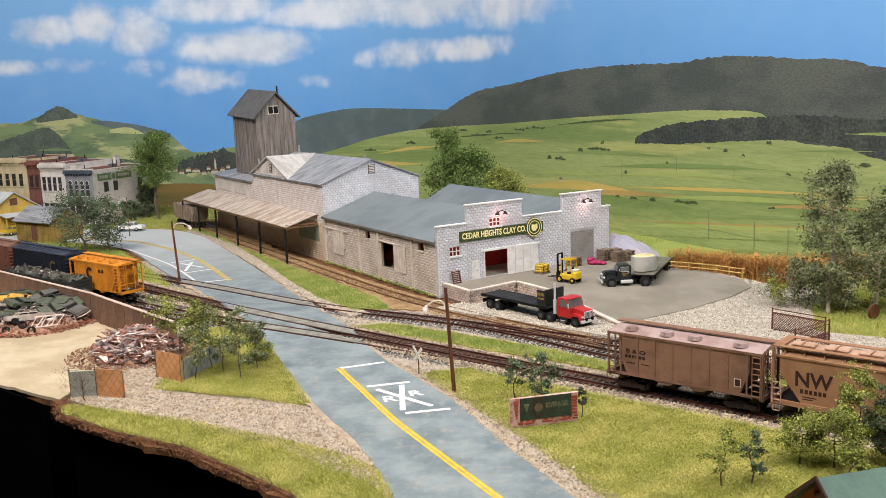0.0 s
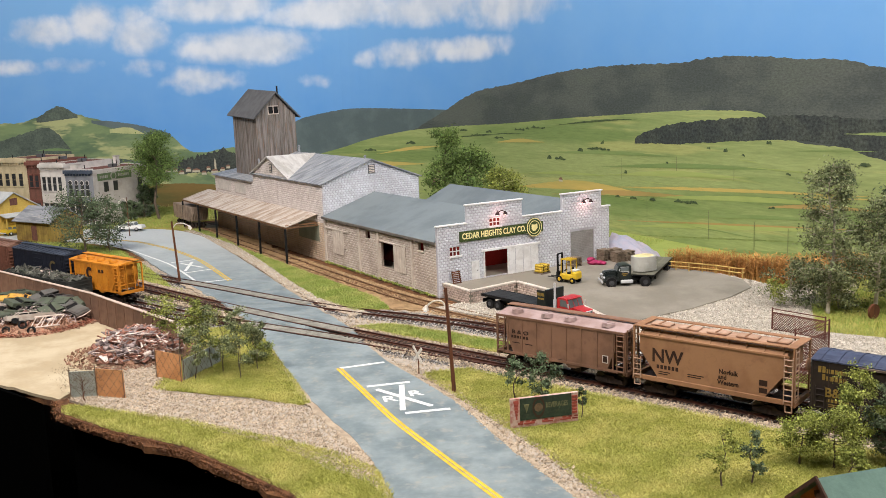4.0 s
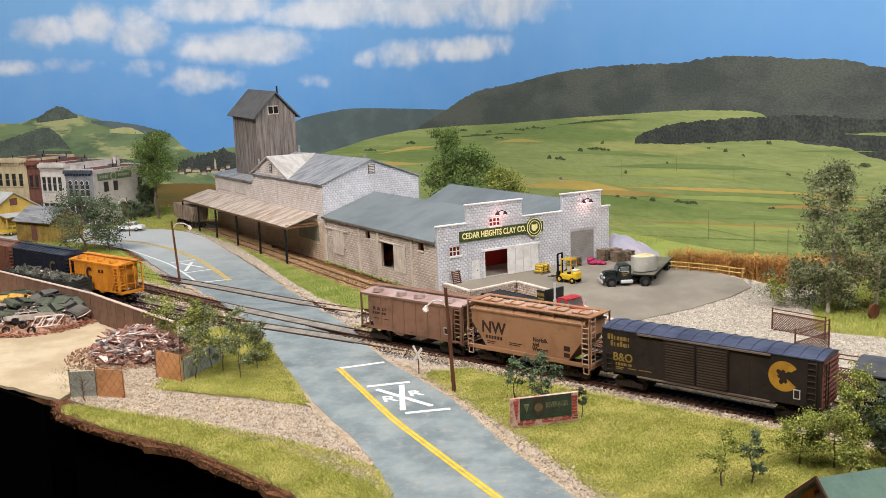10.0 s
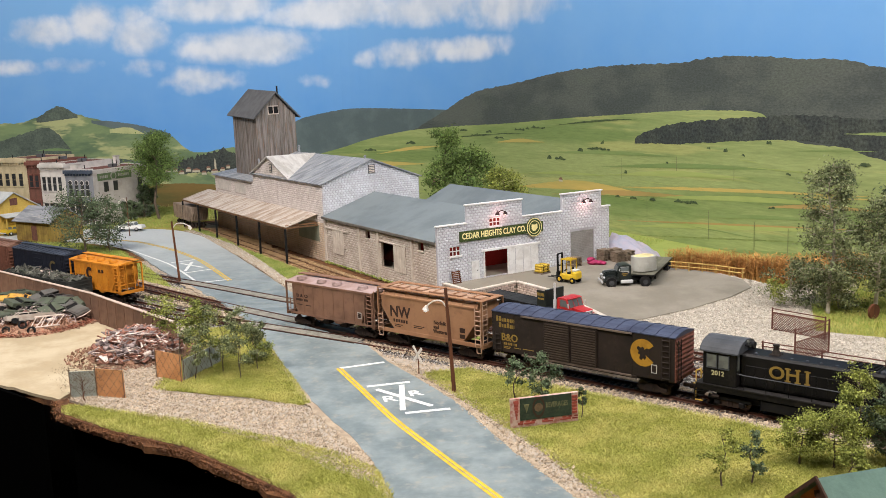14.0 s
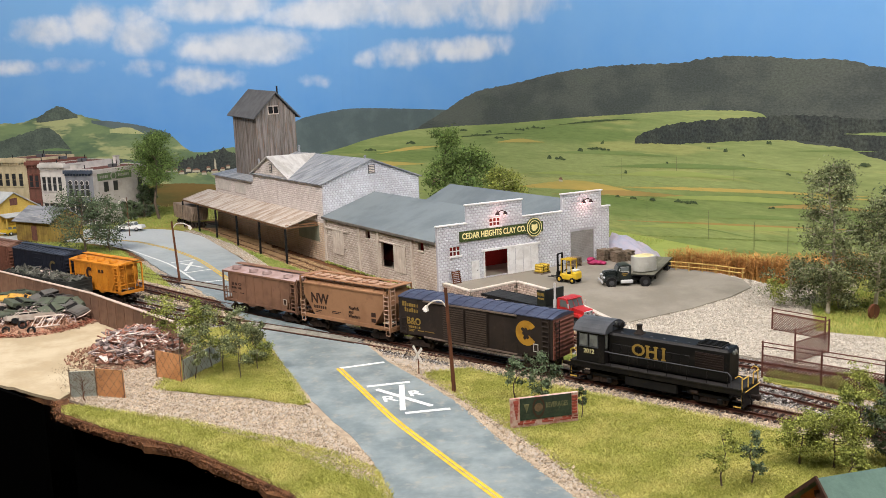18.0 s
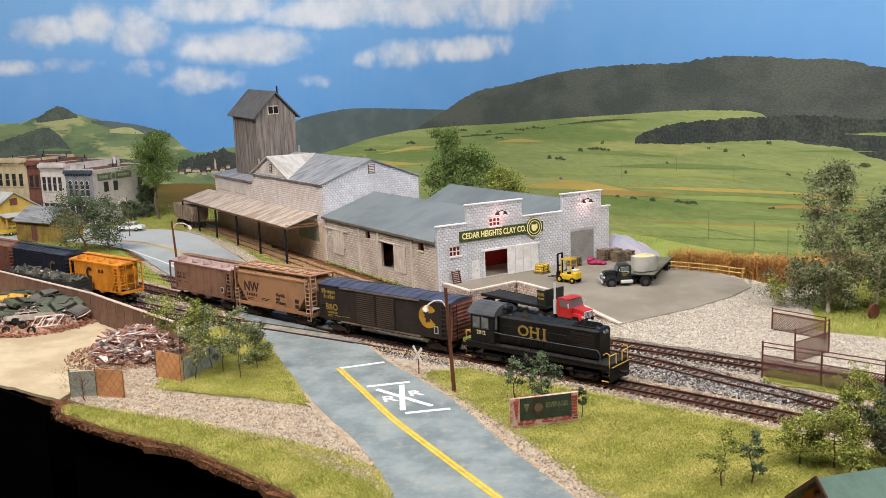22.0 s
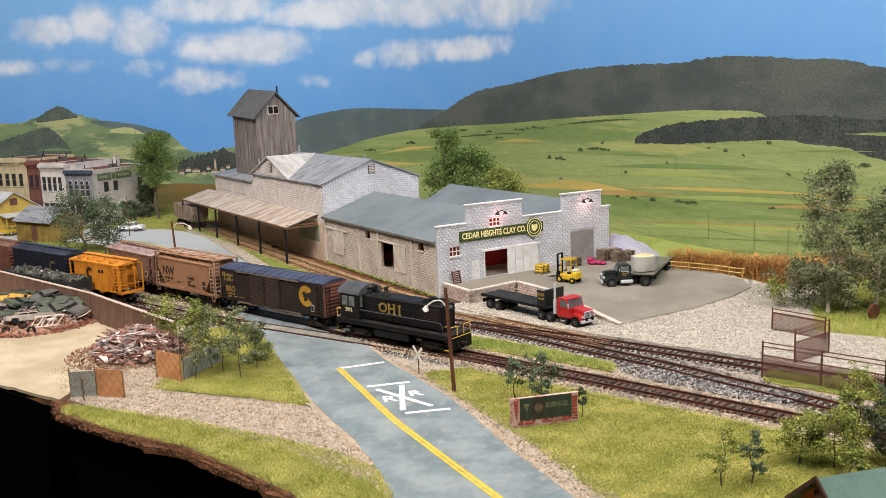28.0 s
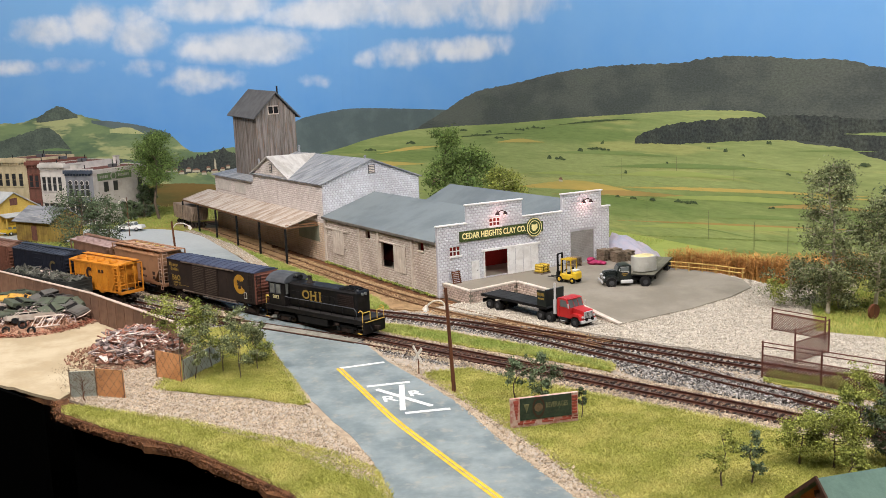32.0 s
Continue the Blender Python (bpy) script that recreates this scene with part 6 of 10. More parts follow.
    for x in (-2.0, 2.0):
        part("hopper_gate", boxed(x - 0.8, x + 0.8, -0.9, 0.9, 0.6, 1.5, bevel=0.2), M_under, car)
    part("centre_sill", boxed(-h, h, -0.25, 0.25, 0.85, 1.2), M_under, car)
    for x in (-h + 1.7, h - 1.7):
        truck(car, x)
    coupler(car, h, 1), coupler(car, -h, -1)
    return car


def engine():
    """A yard switcher with its cab at the rear end and a long hood ahead; x = 0 at mid length."""
    e = thing("diesel_engine", 0, 0, 0, 0, "black end-cab switcher diesel engine with gold lettering and grey cab roof", "locomotive", "train cars")
    h, hf = 6.85, 6.6
    part("frame", boxed(-h, hf, -1.5, 1.5, 1.22, 1.62, bevel=0.03), M_loco, e)
    part("walkway", boxed(-h, hf, -1.55, 1.55, 1.62, 1.7), mat("worn_walkway_edge", srgb(46, 44, 43), srgb(32, 30, 30), rough=0.6, scale=1.2, grain=0.2), e, "worn walkway edge")
    part("fuel_tank", boxed(-2.3, 1.9, -1.4, 1.4, 0.42, 1.22, bevel=0.1), M_black, e, "black fuel tank")
    # black box added to put shade into the gap beside the bogies
    part("centre_sill", boxed(-5.6, 5.4, -0.7, 0.7, 0.55, 1.24), M_black, e, "black filler box darkening the underframe gap")
    hood = part("hood", boxed(-3.95, 5.45, -0.95, 0.95, 1.7, 4.08, bevel=0.16), M_loco, e, "long black engine hood")
    for k in range(9):
        x = -3.5 + k * 0.68
        part("hood_door", boxed(x, x + 0.62, -0.985, -0.94, 1.95, 3.3, bevel=0.015), M_loco, hood)
    part("radiator_louvre", boxed(3.0, 5.1, -0.99, -0.93, 2.6, 3.7), mat("dark_brown_louvre", srgb(42, 33, 30), srgb(34, 28, 26)), hood, "dark louvred radiator panel")
    for k in range(6):
        part("louvre", boxed(3.05, 5.05, -1.02, -0.985, 2.68 + 0.17 * k, 2.76 + 0.17 * k), MATS["dark_brown_louvre"], hood)
    part("radiator_fan_frame", boxed(2.95, 4.9, -0.7, 0.7, 4.06, 4.2, bevel=0.04), M_loco, hood)
    for k in range(5):
        part("fan_bar", boxed(3.05, 4.8, -0.6 + 0.28 * k, -0.52 + 0.28 * k, 4.2, 4.28), M_black, hood)
    part("hood_pipe", rod(B(), (5.0, -0.4, 4.05), (5.15, -0.4, 4.16), 0.12), M_cabroof, hood)
    st = B()
    box(st, -2.15, -1.45, -0.34, 0.34, 4.04, 4.16, bevel=0.04)
    rod(st, (-1.8, 0, 4.16), (-1.8, 0, 4.42), 0.32, 0.19, n=14)
    rod(st, (-1.8, 0, 4.42), (-1.8, 0, 4.72), 0.19, n=14)
    rod(st, (-1.8, 0, 4.68), (-1.8, 0, 4.78), 0.23, n=14)
    part("exhaust_stack", st, mat("rusty_stack", srgb(50, 44, 40), srgb(40, 35, 32)), e, "rust-brown exhaust stack")
    for x in (-3.0, -0.6, 0.4, 1.3, 2.3):
        part("hood_hatch", rod(B(), (x, -0.45, 4.06), (x, -0.45, 4.12), 0.11), M_cabroof, hood)
    cab = part("cab", boxed(-6.35, -3.95, -1.45, 1.45, 1.7, 4.1, bevel=0.04), M_loco, e, "black cab")
    rf = [(-1.58, 4.02), (-1.58, 4.12), (-1.42, 4.36), (-1.1, 4.6), (-0.6, 4.79), (0, 4.86), (0.6, 4.79), (1.1, 4.6), (1.42, 4.36), (1.58, 4.12), (1.58, 4.02)]
    r = B()
    prism(r, rf, -6.55, -3.8, "x")
    part("cab_roof", r, M_cabroof, cab, "rounded grey cab roof")
    part("front_arch", prism(B(), [(q * 0.93, z - 0.06) for q, z in rf], -3.96, -3.9, "x"), M_loco, cab)
    for x0, x1 in ((-6.02, -5.36), (-5.16, -4.5)):
        wn = part("cab_window", boxed(x0, x1, -1.49, -1.44, 2.98, 3.85), M_glass, cab, "grey cab window")
        part("window_frame", box(box(box(B(), x0 - 0.05, x0, -1.51, -1.44, 2.93, 3.9), x1, x1 + 0.05, -1.51, -1.44, 2.93, 3.9), x0 - 0.05, x1 + 0.05, -1.53, -1.44, 2.88, 2.94), M_cabroof, wn)
    for y0, y1 in ((-1.3, -1.0), (1.0, 1.3)):
        part("cab_window", boxed(-3.97, -3.92, y0, y1, 2.9, 4.05), M_glass, cab, "narrow front cab window")
    for y0, y1 in ((-1.15, -0.5), (0.5, 1.15)):
        part("cab_window", boxed(-6.38, -6.33, y0, y1, 2.95, 3.9), M_glass, cab, "rear cab window")
    for y0, y1 in ((-0.75, -0.35), (0.35, 0.75)):
        part("cab_window", boxed(-3.93, -3.88, y0, y1, 4.2, 4.5), M_glass, cab, "small window over the hood")
    part("bell", rod(B(), (-3.7, 0.25, 4.42), (-3.35, 0.25, 4.42), 0.2, 0.26, n=12), M_black, cab)
    part("horn", rod(B(), (-3.85, -0.35, 4.5), (-3.4, -0.35, 4.5), 0.06, 0.13), M_black, cab)
    part("headlight", rod(B(), (-3.85, 0.0, 4.62), (-3.7, 0.0, 4.62), 0.15), M_glass, cab)
    part("headlight", rod(rod(B(), (5.45, 0.2, 3.8), (5.6, 0.2, 3.8), 0.15), (5.45, -0.2, 3.8), (5.6, -0.2, 3.8), 0.15), M_glass, e)
    writing(cab, "2012", 0.46, -5.25, -1.475, 2.55, M_cream_l, 1.0, "cream road number")
    for ch, cx in (("O", -1.38), ("H", -0.32), ("I", 0.62)):
        lt = writing(hood, ch, 1.2, cx, -1.0, 3.08, M_gold, 1.12, "gold letter")
        us = [q.co.x / K for q in lt.data.vertices]
        half = (max(us) - min(us)) / 2 * 1.12
        stems = {"O": (), "H": (cx - half + 0.09, cx + half - 0.09), "I": (cx,)}[ch]
        for sx_ in stems:
            for z0 in (2.62, 3.46):
                part("serif", boxed(sx_ - 0.19, sx_ + 0.19, -1.012, -0.99, z0, z0 + 0.09), M_gold, hood)
    for x in [-3.4 + 1.5 * k for k in range(7)]:
        part("stanchion", rod(B(), (x, -1.45, 1.66), (x, -1.45, 2.7), 0.03, n=5), M_loco, e)
    part("handrail", pipe(B(), [(-3.9, -1.45, 2.75), (-3.4, -1.45, 2.7), (5.6, -1.45, 2.7), (5.85, -1.45, 2.45), (5.85, -1.45, 1.7)], 0.035), M_cabroof, e)
    for s in (1, -1):
        x = hf if s > 0 else -h
        part("pilot", boxed(min(x, x + s * 0.12), max(x, x + s * 0.12), -1.45, 1.45, 0.35, 1.5, bevel=0.03), M_loco, e)
        for y in (-1.4, 1.4):
            part("grab_iron", pipe(B(), [(x, y, 0.6), (x, y, 2.5), (x - s * 0.25, y, 2.6), (x - s * 0.5, y, 2.4)], 0.038), M_grab, e, "pale yellow grab iron")
            stp = B()
            for z in (0.4, 0.75, 1.1):
                box(stp, min(x - s * 0.6, x), max(x - s * 0.6, x), y - 0.12, y + 0.12, z, z + 0.06)
            part("steps", stp, M_loco, e)
            part("step_edge", boxed(min(x - s * 0.55, x), max(x - s * 0.55, x), y - 0.14 * (1 if y < 0 else -1) - 0.02, y - 0.14 * (1 if y < 0 else -1) + 0.02, 0.4, 0.48), M_grab, e, "cream step edge")
        part("end_rail", pipe(B(), [(x + s * 0.05, -1.4, 2.4), (x + s * 0.05, -0.45, 2.4), (x + s * 0.05, -0.45, 1.6)], 0.045), M_grab, e)
        part("end_rail", pipe(B(), [(x + s * 0.05, 1.4, 2.4), (x + s * 0.05, 0.45, 2.4), (x + s * 0.05, 0.45, 1.6)], 0.045), M_grab, e)
        part("uncoupling_bar", pipe(B(), [(x + s * 0.2, -1.3, 1.5), (x + s * 0.2, 1.3, 1.5)], 0.035), M_grab, e)
        part("air_hose", pipe(B(), [(x + s * 0.15, -0.6, 1.1), (x + s * 0.4, -0.6, 0.7), (x + s * 0.35, -0.6, 0.45)], 0.05), M_black, e)
        coupler(e, x, s)
    for x in (-4.5, 4.1):
        truck(e, x)
        part("bogie_frame", boxed(x - 1.55, x + 1.55, -1.2, -1.05, 0.6, 0.92, bevel=0.06), M_black, e)
        for wx in (x - 0.86, x + 0.86):
            part("axle_box", boxed(wx - 0.2, wx + 0.2, -1.26, -1.05, 0.28, 0.64, bevel=0.05), M_black, e)
        part("brake_cylinder", rod(B(), (x - 1.2, -1.25, 0.85), (x - 0.7, -1.25, 0.85), 0.16), M_under, e)
    return e


hop_a = small_hopper("covered_hopper", "brown-grey two-bay covered hopper with pale dusty roof", M_hop1, M_hop1roof)
bars(hop_a, "reporting_bar", [(-4.4 + 0.28 * k, -4.2 + 0.28 * k, 2.6, 0.22) for k in range(6)] + [(-4.3, -3.6, 2.2, 0.07), (-3.1, -2.4, 2.2, 0.07)], -1.515, M_ink, "faded dark lettering bar")
writing(hop_a, "B & O", 0.42, -3.55, -1.515, 3.1, M_ink, 1.5, "faded dark letters")
part("placard", boxed(3.85, 4.35, -1.53, -1.51, 1.85, 2.45), mat("placard_white", srgb(190, 180, 170), srgb(180, 170, 160)), hop_a, "small white-framed placard")
part("placard_face", boxed(3.92, 4.28, -1.545, -1.53, 1.92, 2.38), M_ink, hop_a)
hop_b = centre_flow()
box_a = boxcar()
eng = engine()
# where each vehicle's middle stands along the track when the engine is 16.4 m ahead of the mark
TRAIN = [(hop_a, 27.1), (hop_b, 14.85), (box_a, 0.02), (eng, -16.35)]
# ---------------------------------------------------------------- road vehicles (x forward, y to the left, z up)
M_tyre = mat("black_rubber", srgb(28, 28, 29), srgb(36, 35, 34), rough=0.85, scale=2, grain=0.15)
M_rim = mat("dark_grey_rim", srgb(72, 72, 74), srgb(58, 58, 60), rough=0.5)
M_red = mat("red_truck_paint", srgb(178, 40, 40), srgb(160, 36, 36), rough=0.35, scale=0.6, grain=0.05, bump=0.02, spec=0.5)
M_chrome = mat("dull_chrome", srgb(200, 200, 200), srgb(176, 176, 178), rough=0.4, metal=0.15, grain=0.05)
M_dkgreen = mat("black_green_truck_paint", srgb(24, 32, 30), srgb(20, 27, 26), rough=0.4, scale=0.6, grain=0.06, bump=0.02, spec=0.5)
M_deck = mat("worn_black_deck", srgb(48, 50, 52), srgb(36, 38, 40), rough=0.8, scale=0.5, grain=0.15)
M_deck_w = mat("grey_wood_deck", srgb(112, 110, 96), srgb(94, 92, 80), rough=0.9, scale=0.6, grain=0.2, rnd=0.15)
M_forky = mat("yellow_machine_paint", srgb(210, 176, 40), srgb(186, 152, 34), rough=0.45, scale=0.8, grain=0.06, spec=0.5)
M_wind = mat("truck_glass", srgb(96, 102, 102), srgb(80, 84, 84), rough=0.35, spec=0.5, grain=0.03)
M_carwhite = mat("white_car_paint", srgb(232, 232, 228), srgb(222, 222, 218), rough=0.3, grain=0.03, spec=0.5)


def wheel(parent, x, y, z, r, w=0.28, rim=None):
    t = part("wheel", rod(B(), (x, y - w / 2, z), (x, y + w / 2, z), r, n=18), M_tyre, parent, "black rubber tyre")
    s = -1 if y < 0 else 1
    part("rim", rod(B(), (x, y + s * w * 0.45, z), (x, y + s * (w / 2 + 0.02), z), r * 0.55, r * 0.45, n=12), rim or M_rim, t)
    part("hub", rod(B(), (x, y + s * w / 2, z), (x, y + s * (w / 2 + 0.06), z), r * 0.18, n=8), rim or M_rim, t)


def red_truck():
    v = thing("flatbed_truck", 5.55, 95.9, -0.06, -50.8, "red conventional truck with black flatbed semi-trailer and headboard", "truck")
    tr = part("trailer_frame", box(box(B(), -0.9, 8.8, -0.45, -0.25, 0.95, 1.25), -0.9, 8.8, 0.25, 0.45, 0.95, 1.25), M_black, v, "black trailer frame")
    part("deck", boxed(-1.2, 8.2, -1.25, 1.25, 1.25, 1.42, bevel=0.03), M_deck, tr, "worn black flat deck")
    for k in range(9):
        part("deck_board", boxed(-1.15 + 1.03 * k, -0.16 + 1.03 * k, -1.2, 1.2, 1.42, 1.45), M_deck, tr)
    for y in (-1.3, 1.25):
        part("side_rail", boxed(-1.2, 8.2, y, y + 0.05, 1.2, 1.46), M_black, tr)
    hb = part("headboard", boxed(7.9, 8.1, -1.25, 1.25, 1.42, 3.1, bevel=0.03), M_dkgreen, tr, "dark green headboard with gold lettering")
    part("headboard_wing", boxed(6.9, 8.0, -1.29, -1.22, 1.42, 3.0, bevel=0.02), M_dkgreen, tr)
    bars(hb, "gold_bar", [(6.98 + 0.16 * k, 7.08 + 0.16 * k, 2.45, 0.3) for k in range(6)] + [(7.1 + 0.13 * k, 7.19 + 0.13 * k, 2.1, 0.16) for k in range(6)], -1.31, M_gold)
    part("bumper_bar", boxed(-1.2, -1.1, -1.1, 1.1, 0.5, 0.9), M_black, tr)
    for x in (0, 1.15):
        for y in (-1.0, 1.0):
            wheel(v, x, y, 0.5, 0.5, 0.5)
    ch = part("chassis", box(box(B(), 6.3, 12.6, -0.5, -0.3, 0.65, 0.95), 6.3, 12.6, 0.3, 0.5, 0.65, 0.95), M_black, v, "black tractor chassis")
    for x in (7.3, 8.5):
        for y in (-1.0, 1.0):
            wheel(v, x, y, 0.5, 0.5, 0.5)
    for y in (-1.0, 1.0):
        wheel(v, 11.9, y, 0.5, 0.5, 0.3)
    cab = B()
    prism(cab, [(9.35, 0.85), (11.2, 0.85), (11.2, 1.85), (11.1, 1.95), (10.75, 2.85), (10.6, 2.95), (9.5, 2.95), (9.35, 2.85)], -1.1, 1.1)
    c = part("cab", cab, M_red, v, "bright red cab")
    hood = B()
    prism(hood, [(11.1, 0.9), (12.75, 0.9), (12.8, 1.75), (12.6, 1.85), (11.1, 2.0)], -0.72, 0.72)
    part("hood", hood, M_red, v, "red engine hood")
    for y in (-1.12, 0.62):
        fd = B()
        prism(fd, [(11.1, 0.9), (11.25, 1.25), (11.55, 1.45), (12.4, 1.45), (12.75, 1.2), (12.78, 0.85), (12.5, 0.85), (12.45, 1.05), (12.2, 1.18), (11.7, 1.18), (11.4, 1.0), (11.35, 0.85)], y, y + 0.5)
        part("fender", fd, M_red, v, "red front fender")
    part("windscreen", slab(B(), [(11.16, -0.95, 1.98), (11.16, 0.95, 1.98), (10.82, 0.95, 2.8), (10.82, -0.95, 2.8)], 0.04), M_wind, c)
    for y in (-1.115, 1.1):
        part("side_window", prism(B(), [(9.75, 2.0), (10.9, 2.0), (10.6, 2.75), (9.75, 2.75)], y, y + 0.015), M_wind, c)
        part("door_line", box(B(), 9.7, 9.73, y, y + 0.015, 1.0, 2.0), M_black, c)
    for y in (-0.33, 0.33):
        part("screen_pillar", pipe(B(), [(11.18, y, 1.96), (10.84, y, 2.82)], 0.035), M_red, c)
    part("roof_visor", boxed(10.55, 10.95, -1.0, 1.0, 2.86, 2.92), M_red, c)
    part("grille", boxed(12.78, 12.88, -0.62, 0.62, 0.95, 1.75, bevel=0.03), M_chrome, v, "chrome grille")
    for k in range(6):
        part("grille_bar", boxed(12.88, 12.9, -0.55, 0.55, 1.02 + 0.12 * k, 1.06 + 0.12 * k), M_black, v)
    part("bumper", boxed(12.75, 12.95, -1.15, 1.15, 0.5, 0.85, bevel=0.05), M_chrome, v, "chrome bumper")
    for y in (-0.85, 0.85):
        part("headlight", rod(B(), (12.76, y, 1.2), (12.86, y, 1.2), 0.13, n=10), M_chrome, v)
        part("mirror", boxed(11.1, 11.2, y * 1.5 - 0.05, y * 1.5 + 0.05, 2.0, 2.5), M_chrome, v)
        part("mirror_arm", pipe(B(), [(11.0, y * 1.28, 2.1), (11.15, y * 1.5, 2.1)], 0.03), M_chrome, v)
    part("exhaust_stack", rod(rod(B(), (9.0, -0.95, 0.9), (9.0, -0.95, 2.3), 0.17), (9.0, -0.95, 2.3), (9.0, -0.95, 3.9), 0.11), M_chrome, v, "tall chrome exhaust stack")
    part("fuel_tank", rod(B(), (9.7, -0.95, 0.62), (10.9, -0.95, 0.62), 0.3, n=14), M_black, v)
    part("step", boxed(9.9, 10.7, -1.3, -1.1, 0.5, 0.56), M_chrome, v)
    # the tractor is a little smaller than the trailer
    sh = Matrix.Translation((9.35 * K, 0, 0)) @ Matrix.Diagonal((0.87, 0.92, 0.87, 1)) @ Matrix.Translation((-9.35 * K, 0, 0))
    for ob in v.children_recursive:
        far = ob.data.vertices and min(q.co.x for q in ob.data.vertices) > 9.3 * K
        if far:
            ob.data.transform(sh)
    return v


def black_truck():
    v = thing("tractor_truck", 21.3, 99.4, 0.98, 181.0, "black-green round-fendered tractor truck with a flatbed trailer", "truck")
    part("chassis", box(box(B(), -0.8, 4.3, -0.45, -0.28, 0.6, 0.85), -0.8, 4.3, 0.28, 0.45, 0.6, 0.85), M_black, v)
    for y in (-0.95, 0.95):
        wheel(v, 0, y, 0.48, 0.56, 0.5)
        wheel(v, 3.6, y * 1.08, 0.48, 0.56, 0.3)
    cab = B()
    prism(cab, [(1.45, 0.75), (2.95, 0.75), (2.95, 1.65), (2.78, 2.2), (2.5, 2.3), (1.6, 2.3), (1.45, 2.2)], -0.9, 0.9)
    bmesh.ops.bevel(cab, geom=list(cab.edges), offset=0.05, segments=2, affect="EDGES")
    c = part("cab", cab, M_dkgreen, v, "rounded black-green cab")
    hd = B()
    prism(hd, [(2.9, 0.8), (4.35, 0.8), (4.4, 1.35), (4.2, 1.6), (2.9, 1.72)], -0.6, 0.6)
    bmesh.ops.bevel(hd, geom=list(hd.edges), offset=0.12, segments=2, affect="EDGES")
    part("hood", hd, M_dkgreen, v, "rounded hood")
    for y in (-1.1, 0.55):
        fd = B()
        prism(fd, [(2.7, 0.65), (2.9, 1.0), (3.25, 1.22), (3.9, 1.25), (4.3, 1.05), (4.45, 0.65), (4.2, 0.65), (4.05, 0.9), (3.6, 1.05), (3.15, 0.9), (3.0, 0.65)], y, y + 0.55)
        part("fender", fd, M_dkgreen, v, "rounded fender")
    for k in range(5):
        part("grille_bar", boxed(4.36, 4.43, -0.5, 0.5, 0.82 + 0.11 * k, 0.87 + 0.11 * k), M_chrome, v)
    part("bumper", boxed(4.5, 4.65, -1.15, 1.15, 0.45, 0.68, bevel=0.04), M_chrome, v, "chrome bumper")
    for y in (-0.85, 0.85):
        part("headlight", rod(B(), (4.3, y, 1.05), (4.48, y, 1.05), 0.14, n=10), M_chrome, v)
    part("windscreen", slab(B(), [(2.98, -0.78, 1.68), (2.98, 0.78, 1.68), (2.84, 0.78, 2.14), (2.84, -0.78, 2.14)], 0.04), M_wind, c)
    for y in (-0.92, 0.905):
        part("side_window", boxed(1.75, 2.6, y, y + 0.015, 1.66, 2.12), M_wind, c)
    for y in (-0.92, 0.9):
        part("door_line", box(box(B(), 1.62, 1.64, y, y + 0.02, 0.85, 1.64), 2.72, 2.74, y, y + 0.02, 0.85, 1.64), M_black, c)
        part("door_handle", boxed(1.72, 1.86, y - 0.02, y + 0.03, 1.48, 1.53), M_chrome, c, "chrome door handle")
        part("window_frame", box(box(B(), 1.7, 2.65, y - 0.01, y + 0.03, 1.61, 1.66), 1.7, 2.65, y - 0.01, y + 0.03, 2.12, 2.16), M_chrome, c)
        part("fender_lip", pipe(B(), [(2.95, y * 1.22, 0.7), (3.15, y * 1.22, 0.98), (3.6, y * 1.22, 1.1), (4.05, y * 1.22, 0.95), (4.2, y * 1.22, 0.7)], 0.03, n=5), M_rim, v)
        part("mirror", boxed(2.75, 2.8, y * 1.25 - 0.07, y * 1.25 + 0.07, 1.75, 2.0), M_chrome, c)
        part("mirror_arm", pipe(B(), [(2.8, y, 1.75), (2.78, y * 1.25, 1.85)], 0.02, n=5), M_chrome, c)
    part("hood_trim", boxed(2.95, 4.3, -0.03, 0.03, 1.68, 1.72, bevel=0.01), M_chrome, v, "chrome hood strip")
    part("fifth_wheel", rod(B(), (0, 0, 0.85), (0, 0, 0.95), 0.5, n=18), M_black, v)
    bars(c, "door_emblem", [(1.85, 2.5, 1.35, 0.1), (2.0, 2.35, 1.18, 0.1)], 0.905, M_gold, "small gold door emblem")
    part("running_tank", boxed(1.3, 2.6, 0.7, 1.05, 0.4, 0.75, bevel=0.05), M_chrome, v)
    part("running_tank", boxed(1.3, 2.6, -1.05, -0.7, 0.4, 0.75, bevel=0.05), M_chrome, v)
    t = thing("flatbed_trailer", 21.4, 99.3, 0.9, 66.0, "flatbed trailer with grey wooden deck hitched to a truck", "trailer")
    part("frame", box(box(B(), -0.6, 9.5, -0.5, -0.3, 0.9, 1.2), -0.6, 9.5, 0.3, 0.5, 0.9, 1.2), M_black, t)
    part("deck_frame", boxed(-0.9, 9.7, -1.25, 1.25, 1.15, 1.3), M_black, t)
    for k in range(10):
        part("deck_plank", boxed(-0.9, 9.7, -1.23 + 0.248 * k, -1.0 + 0.248 * k, 1.3, 1.36), M_deck_w, t)
    for x in (7.4, 8.5):
        for y in (-0.95, 0.95):
            wheel(t, x, y, 0.48, 0.48, 0.5)
    part("landing_leg", box(box(B(), 2.6, 2.8, -0.7, -0.55, 0.1, 0.95), 2.6, 2.8, 0.55, 0.7, 0.1, 0.95), M_black, t)
    ld = thing("concrete_cistern", 21.3, 100.3, 2.27, 20, "round-cornered grey concrete cistern on a trailer", "cistern")
    M_cis = mat("pale_grey_cast_concrete", srgb(176, 174, 166), srgb(160, 158, 150), scale=0.6, grain=0.06)
    b = B()
